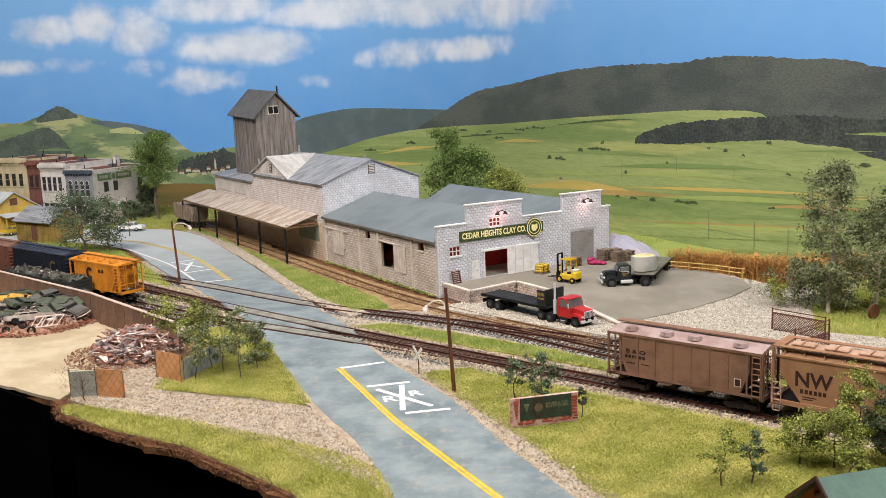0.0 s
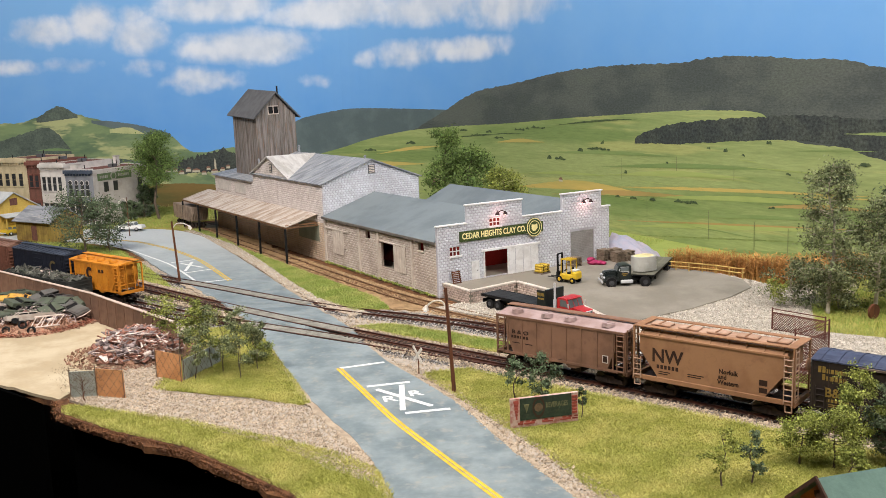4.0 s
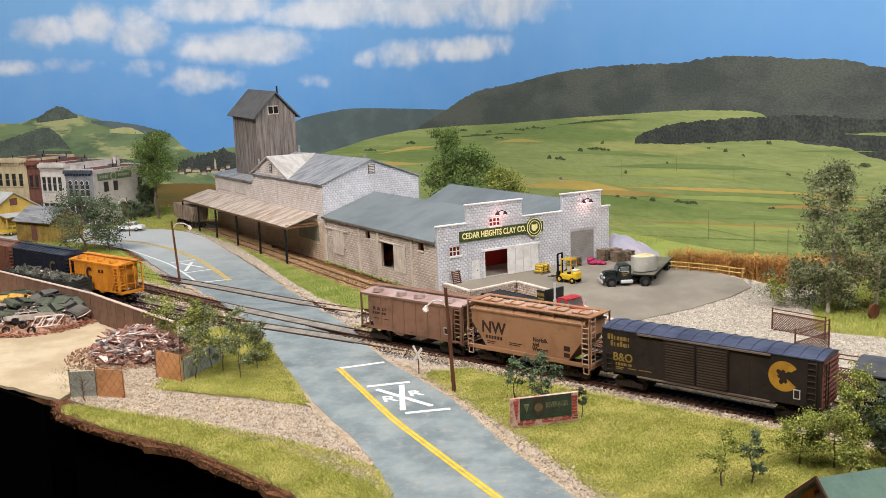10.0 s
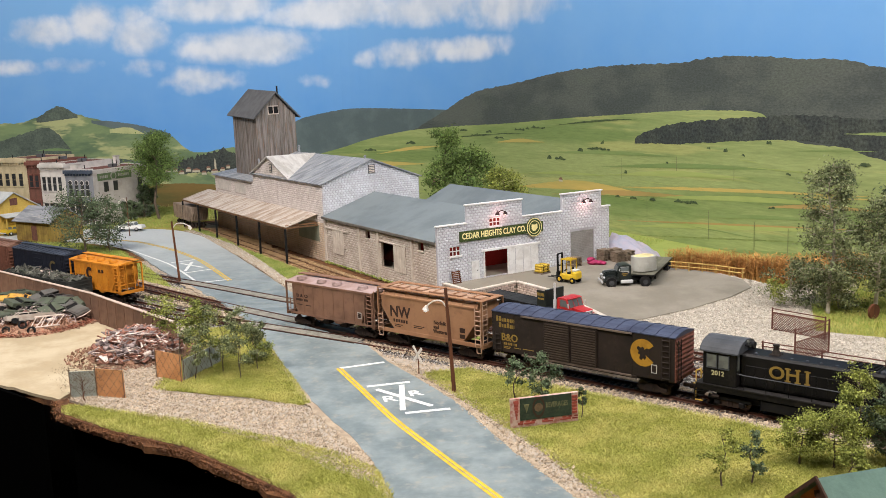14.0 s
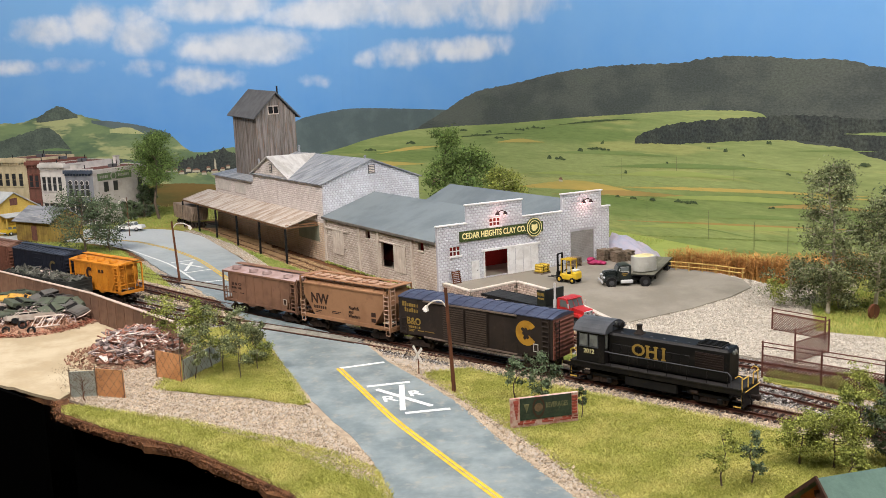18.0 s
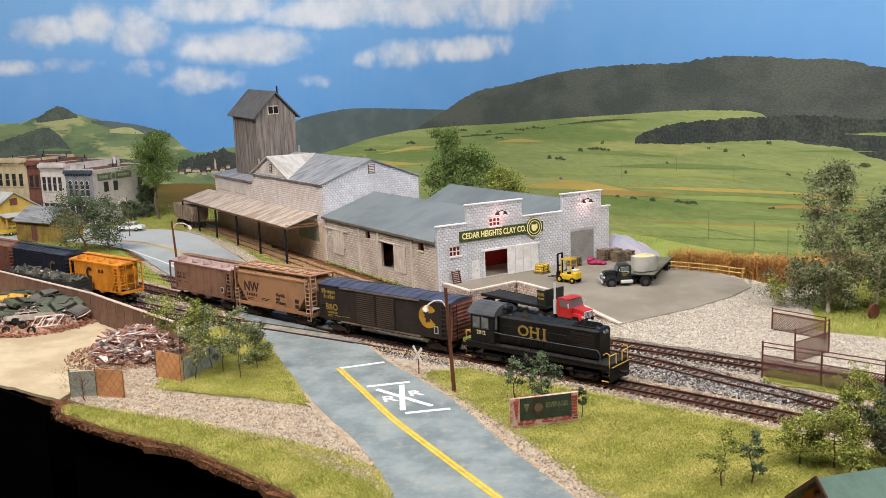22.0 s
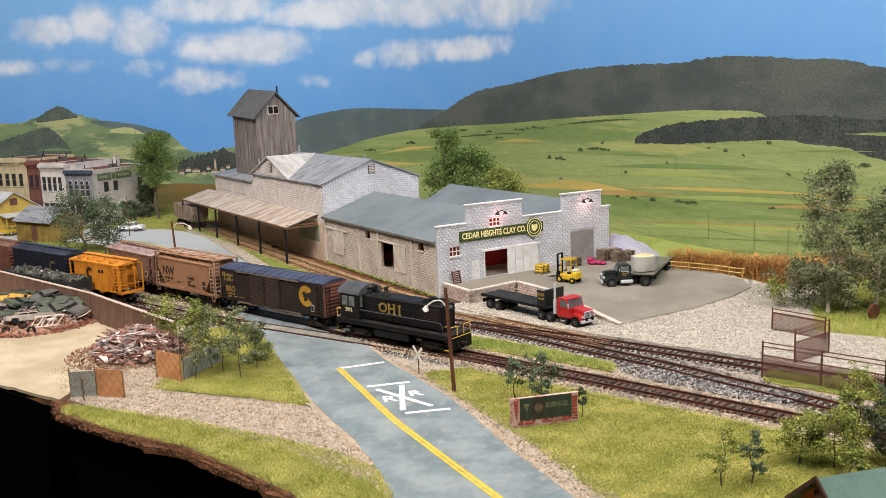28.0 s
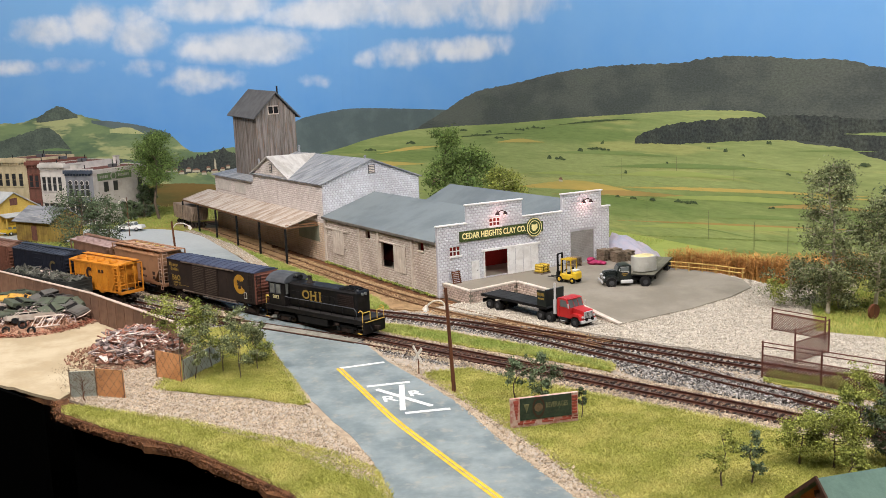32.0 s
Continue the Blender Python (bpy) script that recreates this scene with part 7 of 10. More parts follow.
    bmesh.ops.create_cone(b, cap_ends=True, segments=32, radius1=1, radius2=1, depth=1.75, matrix=Matrix.Translation((0.3, 0, 0.875)) @ Matrix.Diagonal((1.45, 1.1, 0.88, 1)))
    part("tank", b, M_cis, ld)
    b = B()
    bmesh.ops.create_cone(b, cap_ends=True, segments=28, radius1=1, radius2=0.8, depth=0.16, matrix=Matrix.Translation((0.3, 0, 1.66)) @ Matrix.Diagonal((1.28, 0.94, 0.9, 1)))
    part("contents", b, mat("yellow_clay", srgb(212, 198, 148), srgb(192, 176, 126), scale=1.5, grain=0.2, bump=0.5), ld, "yellow clay filling")
    part("hatch", boxed(-0.25, 0.25, -1.14, -1.1, 0.4, 1.0, bevel=0.02), M_cis, ld)


def forklift():
    v = thing("forklift", 13.5, 100.9, 1.2, 138, "yellow counterbalance forklift with open cage", "forklift")
    part("body", boxed(-1.15, 0.75, -0.6, 0.6, 0.35, 0.95, bevel=0.08), M_forky, v, "yellow body")
    part("counterweight", boxed(-1.4, -0.75, -0.6, 0.6, 0.45, 1.3, bevel=0.14), M_forky, v, "yellow counterweight")
    part("engine_cover", boxed(-1.2, -0.55, -0.45, 0.45, 1.3, 1.5, bevel=0.06), mat("pale_grey_cover", srgb(206, 204, 196), srgb(190, 188, 180)), v, "pale engine cover")
    part("seat", box(boxed(-0.55, 0.0, -0.3, 0.3, 0.95, 1.15, bevel=0.05), -0.6, -0.45, -0.3, 0.3, 1.1, 1.7, bevel=0.05), M_black, v, "black seat")
    for x, y in ((-0.75, -0.52), (-0.75, 0.52), (0.6, -0.52), (0.6, 0.52)):
        part("cage_post", pipe(B(), [(x, y, 0.9), (x * 0.9, y, 2.55)], 0.06), M_forky, v, "yellow cage post")
    part("cage_roof", boxed(-0.75, 0.62, -0.58, 0.58, 2.5, 2.58), M_forky, v)
    for k in range(5):
        part("roof_bar", boxed(-0.7 + 0.28 * k, -0.62 + 0.28 * k, -0.55, 0.55, 2.58, 2.64), M_forky, v)
    for y in (-0.42, 0.42):
        part("mast_rail", boxed(1.0, 1.16, y - 0.08, y + 0.08, 0.15, 3.1), M_black, v, "black mast rail")
    for z in (0.5, 1.7, 3.0):
        part("mast_bar", boxed(1.02, 1.14, -0.45, 0.45, z, z + 0.12), M_black, v)
    part("carriage", boxed(1.16, 1.24, -0.5, 0.5, 0.5, 1.1), M_black, v)
    for y in (-0.3, 0.3):
        part("fork", box(boxed(1.24, 1.3, y - 0.07, y + 0.07, 0.45, 1.1), 1.24, 2.5, y - 0.07, y + 0.07, 0.42, 0.5), M_black, v, "steel fork")
    part("steering_wheel", rod(B(), (0.3, 0, 1.3), (0.34, 0, 1.34), 0.2, n=12), M_black, v)
    for x, r in ((0.75, 0.38), (-0.9, 0.32)):
        for y in (-0.55, 0.55):
            wheel(v, x, y, r, r, 0.24, M_forky)


def sedan(x, y, rz, paint, label):
    v = thing("car", x, y, 0, rz, label, "car")
    b = B()
    prism(b, [(-2.45, 0.4), (2.45, 0.4), (2.5, 0.75), (2.3, 0.95), (0.95, 1.02), (-1.3, 1.02), (-2.4, 0.98), (-2.5, 0.7)], -0.92, 0.92)
    bmesh.ops.bevel(b, geom=list(b.edges), offset=0.09, segments=2, affect="EDGES")
    part("body", b, paint, v)
    g = B()
    prism(g, [(-1.35, 1.0), (1.0, 1.0), (0.45, 1.42), (-1.0, 1.44)], -0.76, 0.76)
    part("greenhouse", g, M_wind, v, "dark car windows")
    part("car_roof", slab(B(), [(-1.05, -0.78, 1.5), (0.5, -0.78, 1.48), (0.5, 0.78, 1.48), (-1.05, 0.78, 1.5)], 0.07), paint, v)
    for px in (0.75, -0.2, -1.15):
        for py in (-0.76, 0.76):
            part("pillar", pipe(B(), [(px + (0.2 if px > 0 else 0), py, 1.0), (px - 0.15 if px > 0 else px + 0.1, py, 1.46)], 0.05), paint, v)
    for px in (-1.5, 1.5):
        for py in (-0.82, 0.82):
            wheel(v, px, py, 0.36, 0.36, 0.2, M_chrome)
    part("bumper", boxed(2.45, 2.58, -0.9, 0.9, 0.42, 0.6, bevel=0.03), M_chrome, v)
    part("bumper", boxed(-2.58, -2.45, -0.9, 0.9, 0.42, 0.6, bevel=0.03), M_chrome, v)
    return v


red_truck()
black_truck()
forklift()
sedan(-54.0, 162.6, 176, M_carwhite, "white fifties sedan on the road")
sedan(-74.2, 163.7, 57, M_forky, "yellow sedan beside the sheds")

# cars standing on the yard tracks
M_orange = mat("orange_hopper_paint", srgb(206, 134, 44), srgb(182, 114, 36), rough=0.55, scale=0.5, grain=0.07, c3=srgb(138, 84, 38), stain=0.5)
hop_c = small_hopper("covered_hopper", "orange-yellow two-bay covered hopper with dark emblem", M_orange, M_orange, 5.0)
p = O1 + U1 * 49.1 + N1 * -3.4
hop_c.matrix_basis = pose(p[0] * K, p[1] * K, 0, 0, 0, HEAD)
lg = B()
for k in range(20):
    a, b = radians(45 + 270 * k / 20), radians(45 + 270 * (k + 1) / 20)
    lg.faces.new([lg.verts.new((-0.75 + R * math.cos(q), -1.585, 3.1 + R * math.sin(q))) for R, q in ((0.72, a), (0.72, b), (0.34, b), (0.34, a))])
part("round_emblem", lg, M_ink, hop_c, "dark round emblem")
bars(hop_c, "lettering_bar", [(-3.7 + 0.3 * k, -3.5 + 0.3 * k, 2.5, 0.25) for k in range(5)] + [(1.0, 1.5, 3.3, 0.35), (1.7, 2.1, 3.3, 0.35)], -1.56, M_ink)


def plain_boxcar(s, off, length, paint, roofpaint, label, logo):
    car = thing("boxcar", 0, 0, 0, 0, label, "freight car")
    p = O1 + U1 * s + N1 * off
    car.matrix_basis = pose(p[0] * K, p[1] * K, 0, 0, 0, HEAD)
    h, w = length / 2, 1.5
    part("body", boxed(-h, h, -w, w, 1.15, 4.6, bevel=0.04), paint, car)
    r = B()
    sec = [(-w - 0.05, 4.55), (-w - 0.05, 4.65), (0, 5.0), (w + 0.05, 4.65), (w + 0.05, 4.55)]
    prism(r, sec, -h - 0.05, h + 0.05, "x")
    roof = part("roof", r, roofpaint, car)
    for k in range(13):
        x = -h + 0.3 + k * (length - 0.6) / 12
        part("roof_rib", prism(B(), [(a * 1.01, b + 0.06) for a, b in sec], x - 0.07, x + 0.07, "x"), roofpaint, roof)
    part("running_board", boxed(-h - 0.2, h + 0.2, -0.35, 0.35, 5.02, 5.1), roofpaint, car)
    d = part("door", boxed(-1.2, 1.2, -w - 0.09, -w, 1.25, 4.35, bevel=0.02), paint, car, "sliding door")
    for k in range(6):
        part("door_rib", boxed(-1.1, 1.1, -w - 0.13, -w - 0.09, 1.5 + 0.45 * k, 1.6 + 0.45 * k), paint, d)
    for x in [-h + 0.6 + q * 1.1 for q in range(int(length / 1.1))]:
        if abs(x) > 1.4:
            part("side_rib", boxed(x - 0.05, x + 0.05, -w - 0.05, -w, 1.2, 4.5), paint, car)
    ladder(car, h - 0.6, h - 0.1, -w - 0.1, 1.2, 4.5, 8, paint)
    for k in range(7):
        part("end_rib", rod(B(), (h + 0.03, -w + 0.1, 1.5 + 0.42 * k), (h + 0.03, w - 0.1, 1.5 + 0.42 * k), 0.1, n=6), paint, car)
    if logo:
        lg = B()
        for k in range(20):
            a, b = radians(45 + 270 * k / 20), radians(45 + 270 * (k + 1) / 20)
            lg.faces.new([lg.verts.new((3.6 + R * math.cos(q), -w - 0.07, 3.0 + R * math.sin(q))) for R, q in ((0.8, a), (0.8, b), (0.5, b), (0.5, a))])
        part("round_emblem", lg, mat("dull_bronze_emblem", srgb(98, 86, 60), srgb(84, 74, 54)), car, "dull bronze emblem")
    for x in (-h + 1.9, h - 1.9):
        truck(car, x)
    coupler(car, h, 1), coupler(car, -h, -1)


plain_boxcar(61.6, -3.4, 12.4, mat("dark_blue_boxcar_paint", srgb(32, 35, 45), srgb(26, 29, 38), rough=0.6, scale=0.5, grain=0.1), mat("dark_blue_grey_roof", srgb(60, 65, 76), srgb(48, 52, 62), rough=0.55, scale=0.5, grain=0.1), "dark blue boxcar with ribbed roof on the yard track", True)
plain_boxcar(75.3, -3.4, 12.4, mat("brown_boxcar_paint", srgb(112, 74, 60), srgb(96, 64, 52), rough=0.65, scale=0.5, grain=0.1), mat("brown_boxcar_roof", srgb(128, 98, 84), srgb(110, 82, 70), rough=0.6, scale=0.5, grain=0.1), "brown boxcar on the yard track", False)

# scrap gondola
gon = thing("gondola", 0, 0, 0, 0, "dark low-sided gondola loaded with scrap metal", "freight car")
p = O1 + U1 * 56.5 + N1 * -6.7
gon.matrix_basis = pose(p[0] * K, p[1] * K, 0, 0, 0, HEAD)
M_gon = mat("black_gondola_paint", srgb(52, 54, 52), srgb(42, 44, 42), rough=0.7, scale=0.6, grain=0.12)
part("floor", boxed(-7.4, 7.4, -1.4, 1.4, 1.1, 1.25), M_gon, gon)
for y in (-1.5, 1.4):
    part("side", boxed(-7.4, 7.4, y, y + 0.1, 1.1, 2.65), M_gon, gon)
    for k in range(13):
        part("side_rib", boxed(-7.3 + 1.2 * k, -7.15 + 1.2 * k, y - 0.07, y + 0.17, 1.1, 2.6), M_gon, gon)
for x in (-7.4, 7.3):
    e_ = part("end", boxed(x, x + 0.1, -1.4, 1.4, 1.1, 2.65), M_gon, gon)
    for k in range(4):
        part("end_rib", rod(B(), (x + 0.05, -1.4, 1.3 + 0.38 * k), (x + 0.05, 1.4, 1.3 + 0.38 * k), 0.1, n=6), M_gon, e_)
for x in (-5.5, 5.5):
    truck(gon, x)
coupler(gon, 7.4, 1)

# old grey hopper under the canopy end
old = thing("hopper_wagon", 0, 0, 0, 0, "weathered grey ribbed hopper on the warehouse siding", "freight car")
old.matrix_basis = pose(WX * K, WY * K, 0, 0, 0, WR) @ pose(-3.45 * K, 78.6 * K, 0, 0, 0, 90)
M_old = mat("weathered_grey_wagon", srgb(150, 132, 116), srgb(124, 108, 96), rough=0.85, scale=0.6, grain=0.18)
b = B()
prism(b, [(-5.4, 3.7), (5.4, 3.7), (5.4, 2.6), (4.2, 1.2), (-4.2, 1.2), (-5.4, 2.6)], -1.45, 1.45)
part("body", b, M_old, old)
for k in range(10):
    x = -5.2 + k * 1.15
    for y in (-1.5, 1.42):
        part("side_rib", boxed(x - 0.08, x + 0.08, y, y + 0.08, 1.2, 3.75), M_old, old)
    part("end_rib", boxed(-5.5, -5.4, -1.35 + 0.29 * k, -1.25 + 0.29 * k, 1.3, 3.7), M_old, old)
for x in (-4.0, 4.0):
    truck(old, x)
# ---------------------------------------------------------------- street furniture
M_pole = mat("rust_brown_pole", srgb(104, 66, 46), srgb(84, 54, 40), rough=0.85, scale=1, grain=0.2, stretch=(3, 3, 0.4))
M_lampwhite = mat("pale_lamp_metal", srgb(214, 206, 196), srgb(196, 188, 178), rough=0.5)


def lamp_pole(x, y, z1, lean, arm_dir, arm_z, arm_len, label):
    v = thing("street_lamp", x, y, -0.1, 0, label, "street lamp", "street lamps")
    part("pole", rod(B(), (0, 0, 0), (lean, 0, z1), 0.16 if lean else 0.07, 0.12 if lean else 0.05, n=10), M_pole, v, "rust-brown wooden pole")
    lx = lean * arm_z / z1
    pts = [(lx, 0, arm_z - 0.3), (lx + arm_dir * 0.25 * arm_len, 0, arm_z + 0.25), (lx + arm_dir * 0.6 * arm_len, 0, arm_z + 0.3), (lx + arm_dir * 0.9 * arm_len, 0, arm_z + 0.05), (lx + arm_dir * arm_len, 0, arm_z - 0.15)]
    part("arm", pipe(B(), [tuple(q) for q in smooth_line(pts, 5)], 0.06), M_lampwhite, v, "pale curved lamp arm")
    e = pts[-1]
    hd = part("lamp_head", rod(B(), (e[0], 0, e[2] + 0.12), (e[0] + arm_dir * 0.1, 0, e[2] - 0.22), 0.1, 0.26, n=12), M_lampwhite, v, "pale lamp head")
    bb = B()
    bmesh.ops.create_icosphere(bb, subdivisions=1, radius=0.17, matrix=Matrix.Translation((e[0] + arm_dir * 0.1, 0, e[2] - 0.24)))
    # bright spot of the bulb added as a weak emission
    part("bulb", bb, mat("lamp_bulb", srgb(244, 236, 226), srgb(236, 226, 214), rough=0.3, grain=0.02, emit=0.6), hd)
    part("footing", rod(B(), (0, 0, -0.1), (0, 0, 0.05), 0.2), M_dirt, v)


lamp_pole(0.45, 68.9, 8.0, -0.38, -1, 6.75, 1.5, "rust-brown wooden lamp pole with pale gooseneck in the grass")
lamp_pole(-32.9, 115.9, 7.6, -0.4, 1, 7.0, 2.1, "rust-brown wooden lamp pole with pale gooseneck at the crossing")
# two more lamps by the town, their bulbs given a slight glow
for x, y in ((-57.5, 155.5), (-52.2, 156.8)):
    lamp_pole(x, y, 6.6, 0.0, -1, 6.0, 1.2, "slim lamp pole near the town")

xb = thing("crossbuck_sign", -2.3, 73.6, -0.1, -52, "small white railroad crossing crossbuck on a thin post", "road sign")
part("post", rod(B(), (0, 0, 0), (0, 0, 2.0), 0.05, n=6), M_pole, xb)
for a in (48, -48):
    at(part("board", boxed(-0.85, 0.85, -0.05, -0.02, -0.12, 0.12), M_lampwhite, xb, "dull white crossing board"), 0, -0.03, 1.62, 0, a, 0)

bill = thing("billboard", 6.45, 61.05, -0.1, 13.2, "small faded green beverages billboard with pink brick border", "billboard")
M_bgreen = mat("faded_green_board", srgb(58, 70, 56), srgb(48, 58, 46), rough=0.8, scale=1.2, grain=0.12, c3=srgb(86, 84, 66), stain=0.4)
M_pink = mat("pink_flaked_brick", srgb(196, 170, 158), srgb(168, 112, 100), rough=0.9, scale=2.2, grain=0.2)
part("backboard", boxed(-2.4, 2.4, 0, 0.22, 0, 2.05, bevel=0.02), M_pink, bill, "pink and red brick border")
part("face", boxed(-1.75, 1.9, -0.05, 0, 0.5, 2.02), M_bgreen, bill, "faded dark green face")
writing(bill, "BEVERAGES", 0.5, 0.85, -0.06, 1.38, mat("pale_faded_letters", srgb(118, 116, 84), srgb(92, 92, 68), scale=2.5), 0.62)
rb = B()
for k in range(20):
    a, b2 = 2 * math.pi * k / 20, 2 * math.pi * (k + 1) / 20
    rb.faces.new([rb.verts.new((-0.45 + r * 0.6 * math.cos(q), -0.07, 1.3 + r * math.sin(q))) for r, q in ((0.74, a), (0.74, b2), (0.54, b2), (0.54, a))])
part("oval_ring", rb, mat("brown_ring", srgb(72, 56, 44), srgb(60, 48, 38)), bill)
part("oval_disc", rod(B(), (-0.45, -0.06, 1.3), (-0.45, -0.05, 1.3), 0.3, n=16), mat("tan_disc", srgb(112, 94, 72), srgb(92, 78, 60), scale=2), bill)
part("shield", prism(B(), [(-1.5, 1.6), (-1.1, 1.6), (-1.3, 1.0)], -0.07, -0.05), MATS["pale_faded_letters"], bill)
for k in (1, 2, 3, 5, 6, 8, 9, 10):
    part("brick", boxed(-2.35 + 0.43 * k, -2.02 + 0.43 * k + 0.05 * (k % 3), -0.04, 0.0, 0.2, 0.3 + 0.05 * (k % 2)), mat("red_brick", srgb(164, 84, 72), srgb(140, 70, 60), rnd=0.3), bill)
    part("brick", boxed(-2.2 + 0.43 * k, -1.95 + 0.43 * k, -0.03, 0.0, 0.36, 0.46), MATS["red_brick"], bill)
for z in range(6):
    part("brick", boxed(-2.05 - 0.03 * z, -1.95 + 0.02 * z, -0.04, 0, 0.6 + 0.22 * z, 0.8 + 0.22 * z), MATS["red_brick"], bill)
    part("brick", boxed(1.95, 2.3, -0.05, 0, 0.6 + 0.22 * z, 0.75 + 0.22 * z), MATS["red_brick"], bill)

# ---------------------------------------------------------------- fences
M_rustfence = mat("rust_brown_fence", srgb(104, 66, 56), srgb(86, 54, 48), rough=0.8, scale=1, grain=0.15)


def lattice_fence(pts, h, label, rails=True, lat=1.75, post_every=5.2):
    v = thing("lattice_fence", pts[0][0], pts[0][1], -0.1, 0, label, "fence", "rusty lattice fences")
    for (x0, y0), (x1, y1) in zip(pts, pts[1:]):
        a, b = Vector((x0 - pts[0][0], y0 - pts[0][1], 0)), Vector((x1 - pts[0][0], y1 - pts[0][1], 0))
        d = (b - a).normalized()
        L = (b - a).length
        n = max(1, round(L / post_every))
        for k in range(n + 1):
            p = a + d * L * k / n
            part("post", boxed(p.x - 0.055, p.x + 0.055, p.y - 0.055, p.y + 0.055, 0, h), M_rustfence, v)
        for z in ([h - 0.1, h - 0.42, lat] if rails else [h - 0.05]) + [0.12]:
            part("rail", pipe(B(), [tuple(a + Vector((0, 0, z))), tuple(b + Vector((0, 0, z)))], 0.045, n=4), M_rustfence, v)
        m = B()
        top = lat if rails else h - 0.05
        step = 0.23
        for k in range(-int(top / step) - 1, int(L / step) + 1):
            u0, u1 = k * step, k * step + top - 0.12
            for lo, hi, za, zb in ((u0, u1, 0.12, top), (u0, u1, top, 0.12)):
                s0, s1 = max(lo, 0), min(hi, L)
                if s1 - s0 < 0.1:
                    continue
                z0, z1 = za + (zb - za) * (s0 - lo) / (hi - lo), za + (zb - za) * (s1 - lo) / (hi - lo)
                rod(m, tuple(a + d * s0 + Vector((0, 0, z0))), tuple(a + d * s1 + Vector((0, 0, z1))), 0.03, n=4)
        part("lattice", m, M_rustfence, v, "diagonal lattice infill")["kind"] = "stuff"
    return v


lattice_fence([(24.0, 69.6), (30.6, 63.6), (40, 55.2)], 2.85, "rust-brown lattice fence with open top rails beside the track")
lattice_fence([(27.6, 72.6), (31.4, 75.3)], 2.85, "rust-brown lattice gate standing open")
lattice_fence([(29.4, 82.9), (32.6, 79.0)], 2.1, "rust-brown lattice fence panel before the trees", lat=1.6)


M_wire = mat("rusty_wire", srgb(126, 106, 90), srgb(104, 86, 74), rough=0.7)


def panel_fence(a, b, h, material, label):
    d = Vector((b[0] - a[0], b[1] - a[1], 0))
    L = d.length
    v = thing("yard_fence", a[0], a[1], -0.12, math.degrees(math.atan2(d.y, d.x)), label, "fence", "scrap yard fence panels")
    part("panel", boxed(0, L, 0, 0.08, 0, h), material, v)
    for x in (0, L):
        part("post", rod(B(), (x, -0.05, 0), (x, -0.05, h + 0.4), 0.03, n=6), M_wire, v)
    m = B()
    for k in range(-3, int(L / 0.75) + 1):
        for s in (1, -1):
            u0, u1 = k * 0.75, k * 0.75 + h * 0.8
            lo, hi = max(u0, 0), min(u1, L)
            if hi - lo > 0.1:
                f0, f1 = (lo - u0) / (u1 - u0), (hi - u0) / (u1 - u0)
                z0, z1 = (h * f0, h * f1) if s > 0 else (h * (1 - f0), h * (1 - f1))
                rod(m, (lo, -0.03, z0), (hi, -0.03, z1), 0.013, n=4)
    part("wire_mesh", m, M_wire, v, "dark diagonal wire mesh")["kind"] = "stuff"
    for k in range(3):
        part("barbed_wire", pipe(B(), [(0, -0.05 - 0.04 * k, h + 0.15 + 0.15 * k), (L, -0.05 - 0.04 * k, h + 0.13 + 0.15 * k)], 0.015, n=4), M_wire, v)


M_ply = mat("orange_tan_plywood", srgb(214, 156, 108), srgb(198, 140, 94), rough=0.8, scale=0.7, grain=0.1)
M_tin = mat("pale_grey_tin_panel", srgb(170, 176, 168), srgb(154, 160, 152), rough=0.7, scale=0.7, grain=0.1)
panel_fence((-29.3, 70.9), (-27.3, 71.0), 2.05, M_tin, "pale grey yard fence panel with wire mesh")
panel_fence((-27.3, 71.0), (-24.9, 70.2), 2.2, M_ply, "orange-tan plywood yard fence panel with wire mesh")
panel_fence((-21.4, 74.2), (-19.6, 79.4), 1.7, M_tin, "pale grey yard fence panel behind the saplings")
panel_fence((-24.0, 75.6), (-21.5, 73.9), 2.25, M_ply, "orange-tan plywood yard fence panel with wire mesh")

rail_fence = thing("yellow_railing", 25.0, 106.0, 0.75, 0, "yellow wooden guard railing along the yard edge", "railing")
M_yrail = mat("mustard_yellow_paint", srgb(196, 166, 98), srgb(178, 148, 84), rough=0.7)
rp = [Vector((0, 0, 0.4)), Vector((2.6, -1.3, 0.35)), Vector((5.2, -2.9, 0.25)), Vector((7.6, -4.6, 0.1)), Vector((7.9, -4.2, 0.1))]
for a, b in zip(rp, rp[1:]):
    n = max(1, round((b - a).length / 1.5))
    for k in range(n):
        q = a + (b - a) * k / n
        part("post", boxed(q.x - 0.05, q.x + 0.05, q.y - 0.05, q.y + 0.05, q.z - 0.4, q.z + 1.05), M_yrail, rail_fence)
    for z in (0.98, 0.5):
        part("rail", pipe(B(), [tuple(a + Vector((0, 0, z))), tuple(b + Vector((0, 0, z)))], 0.06, n=4), M_yrail, rail_fence)

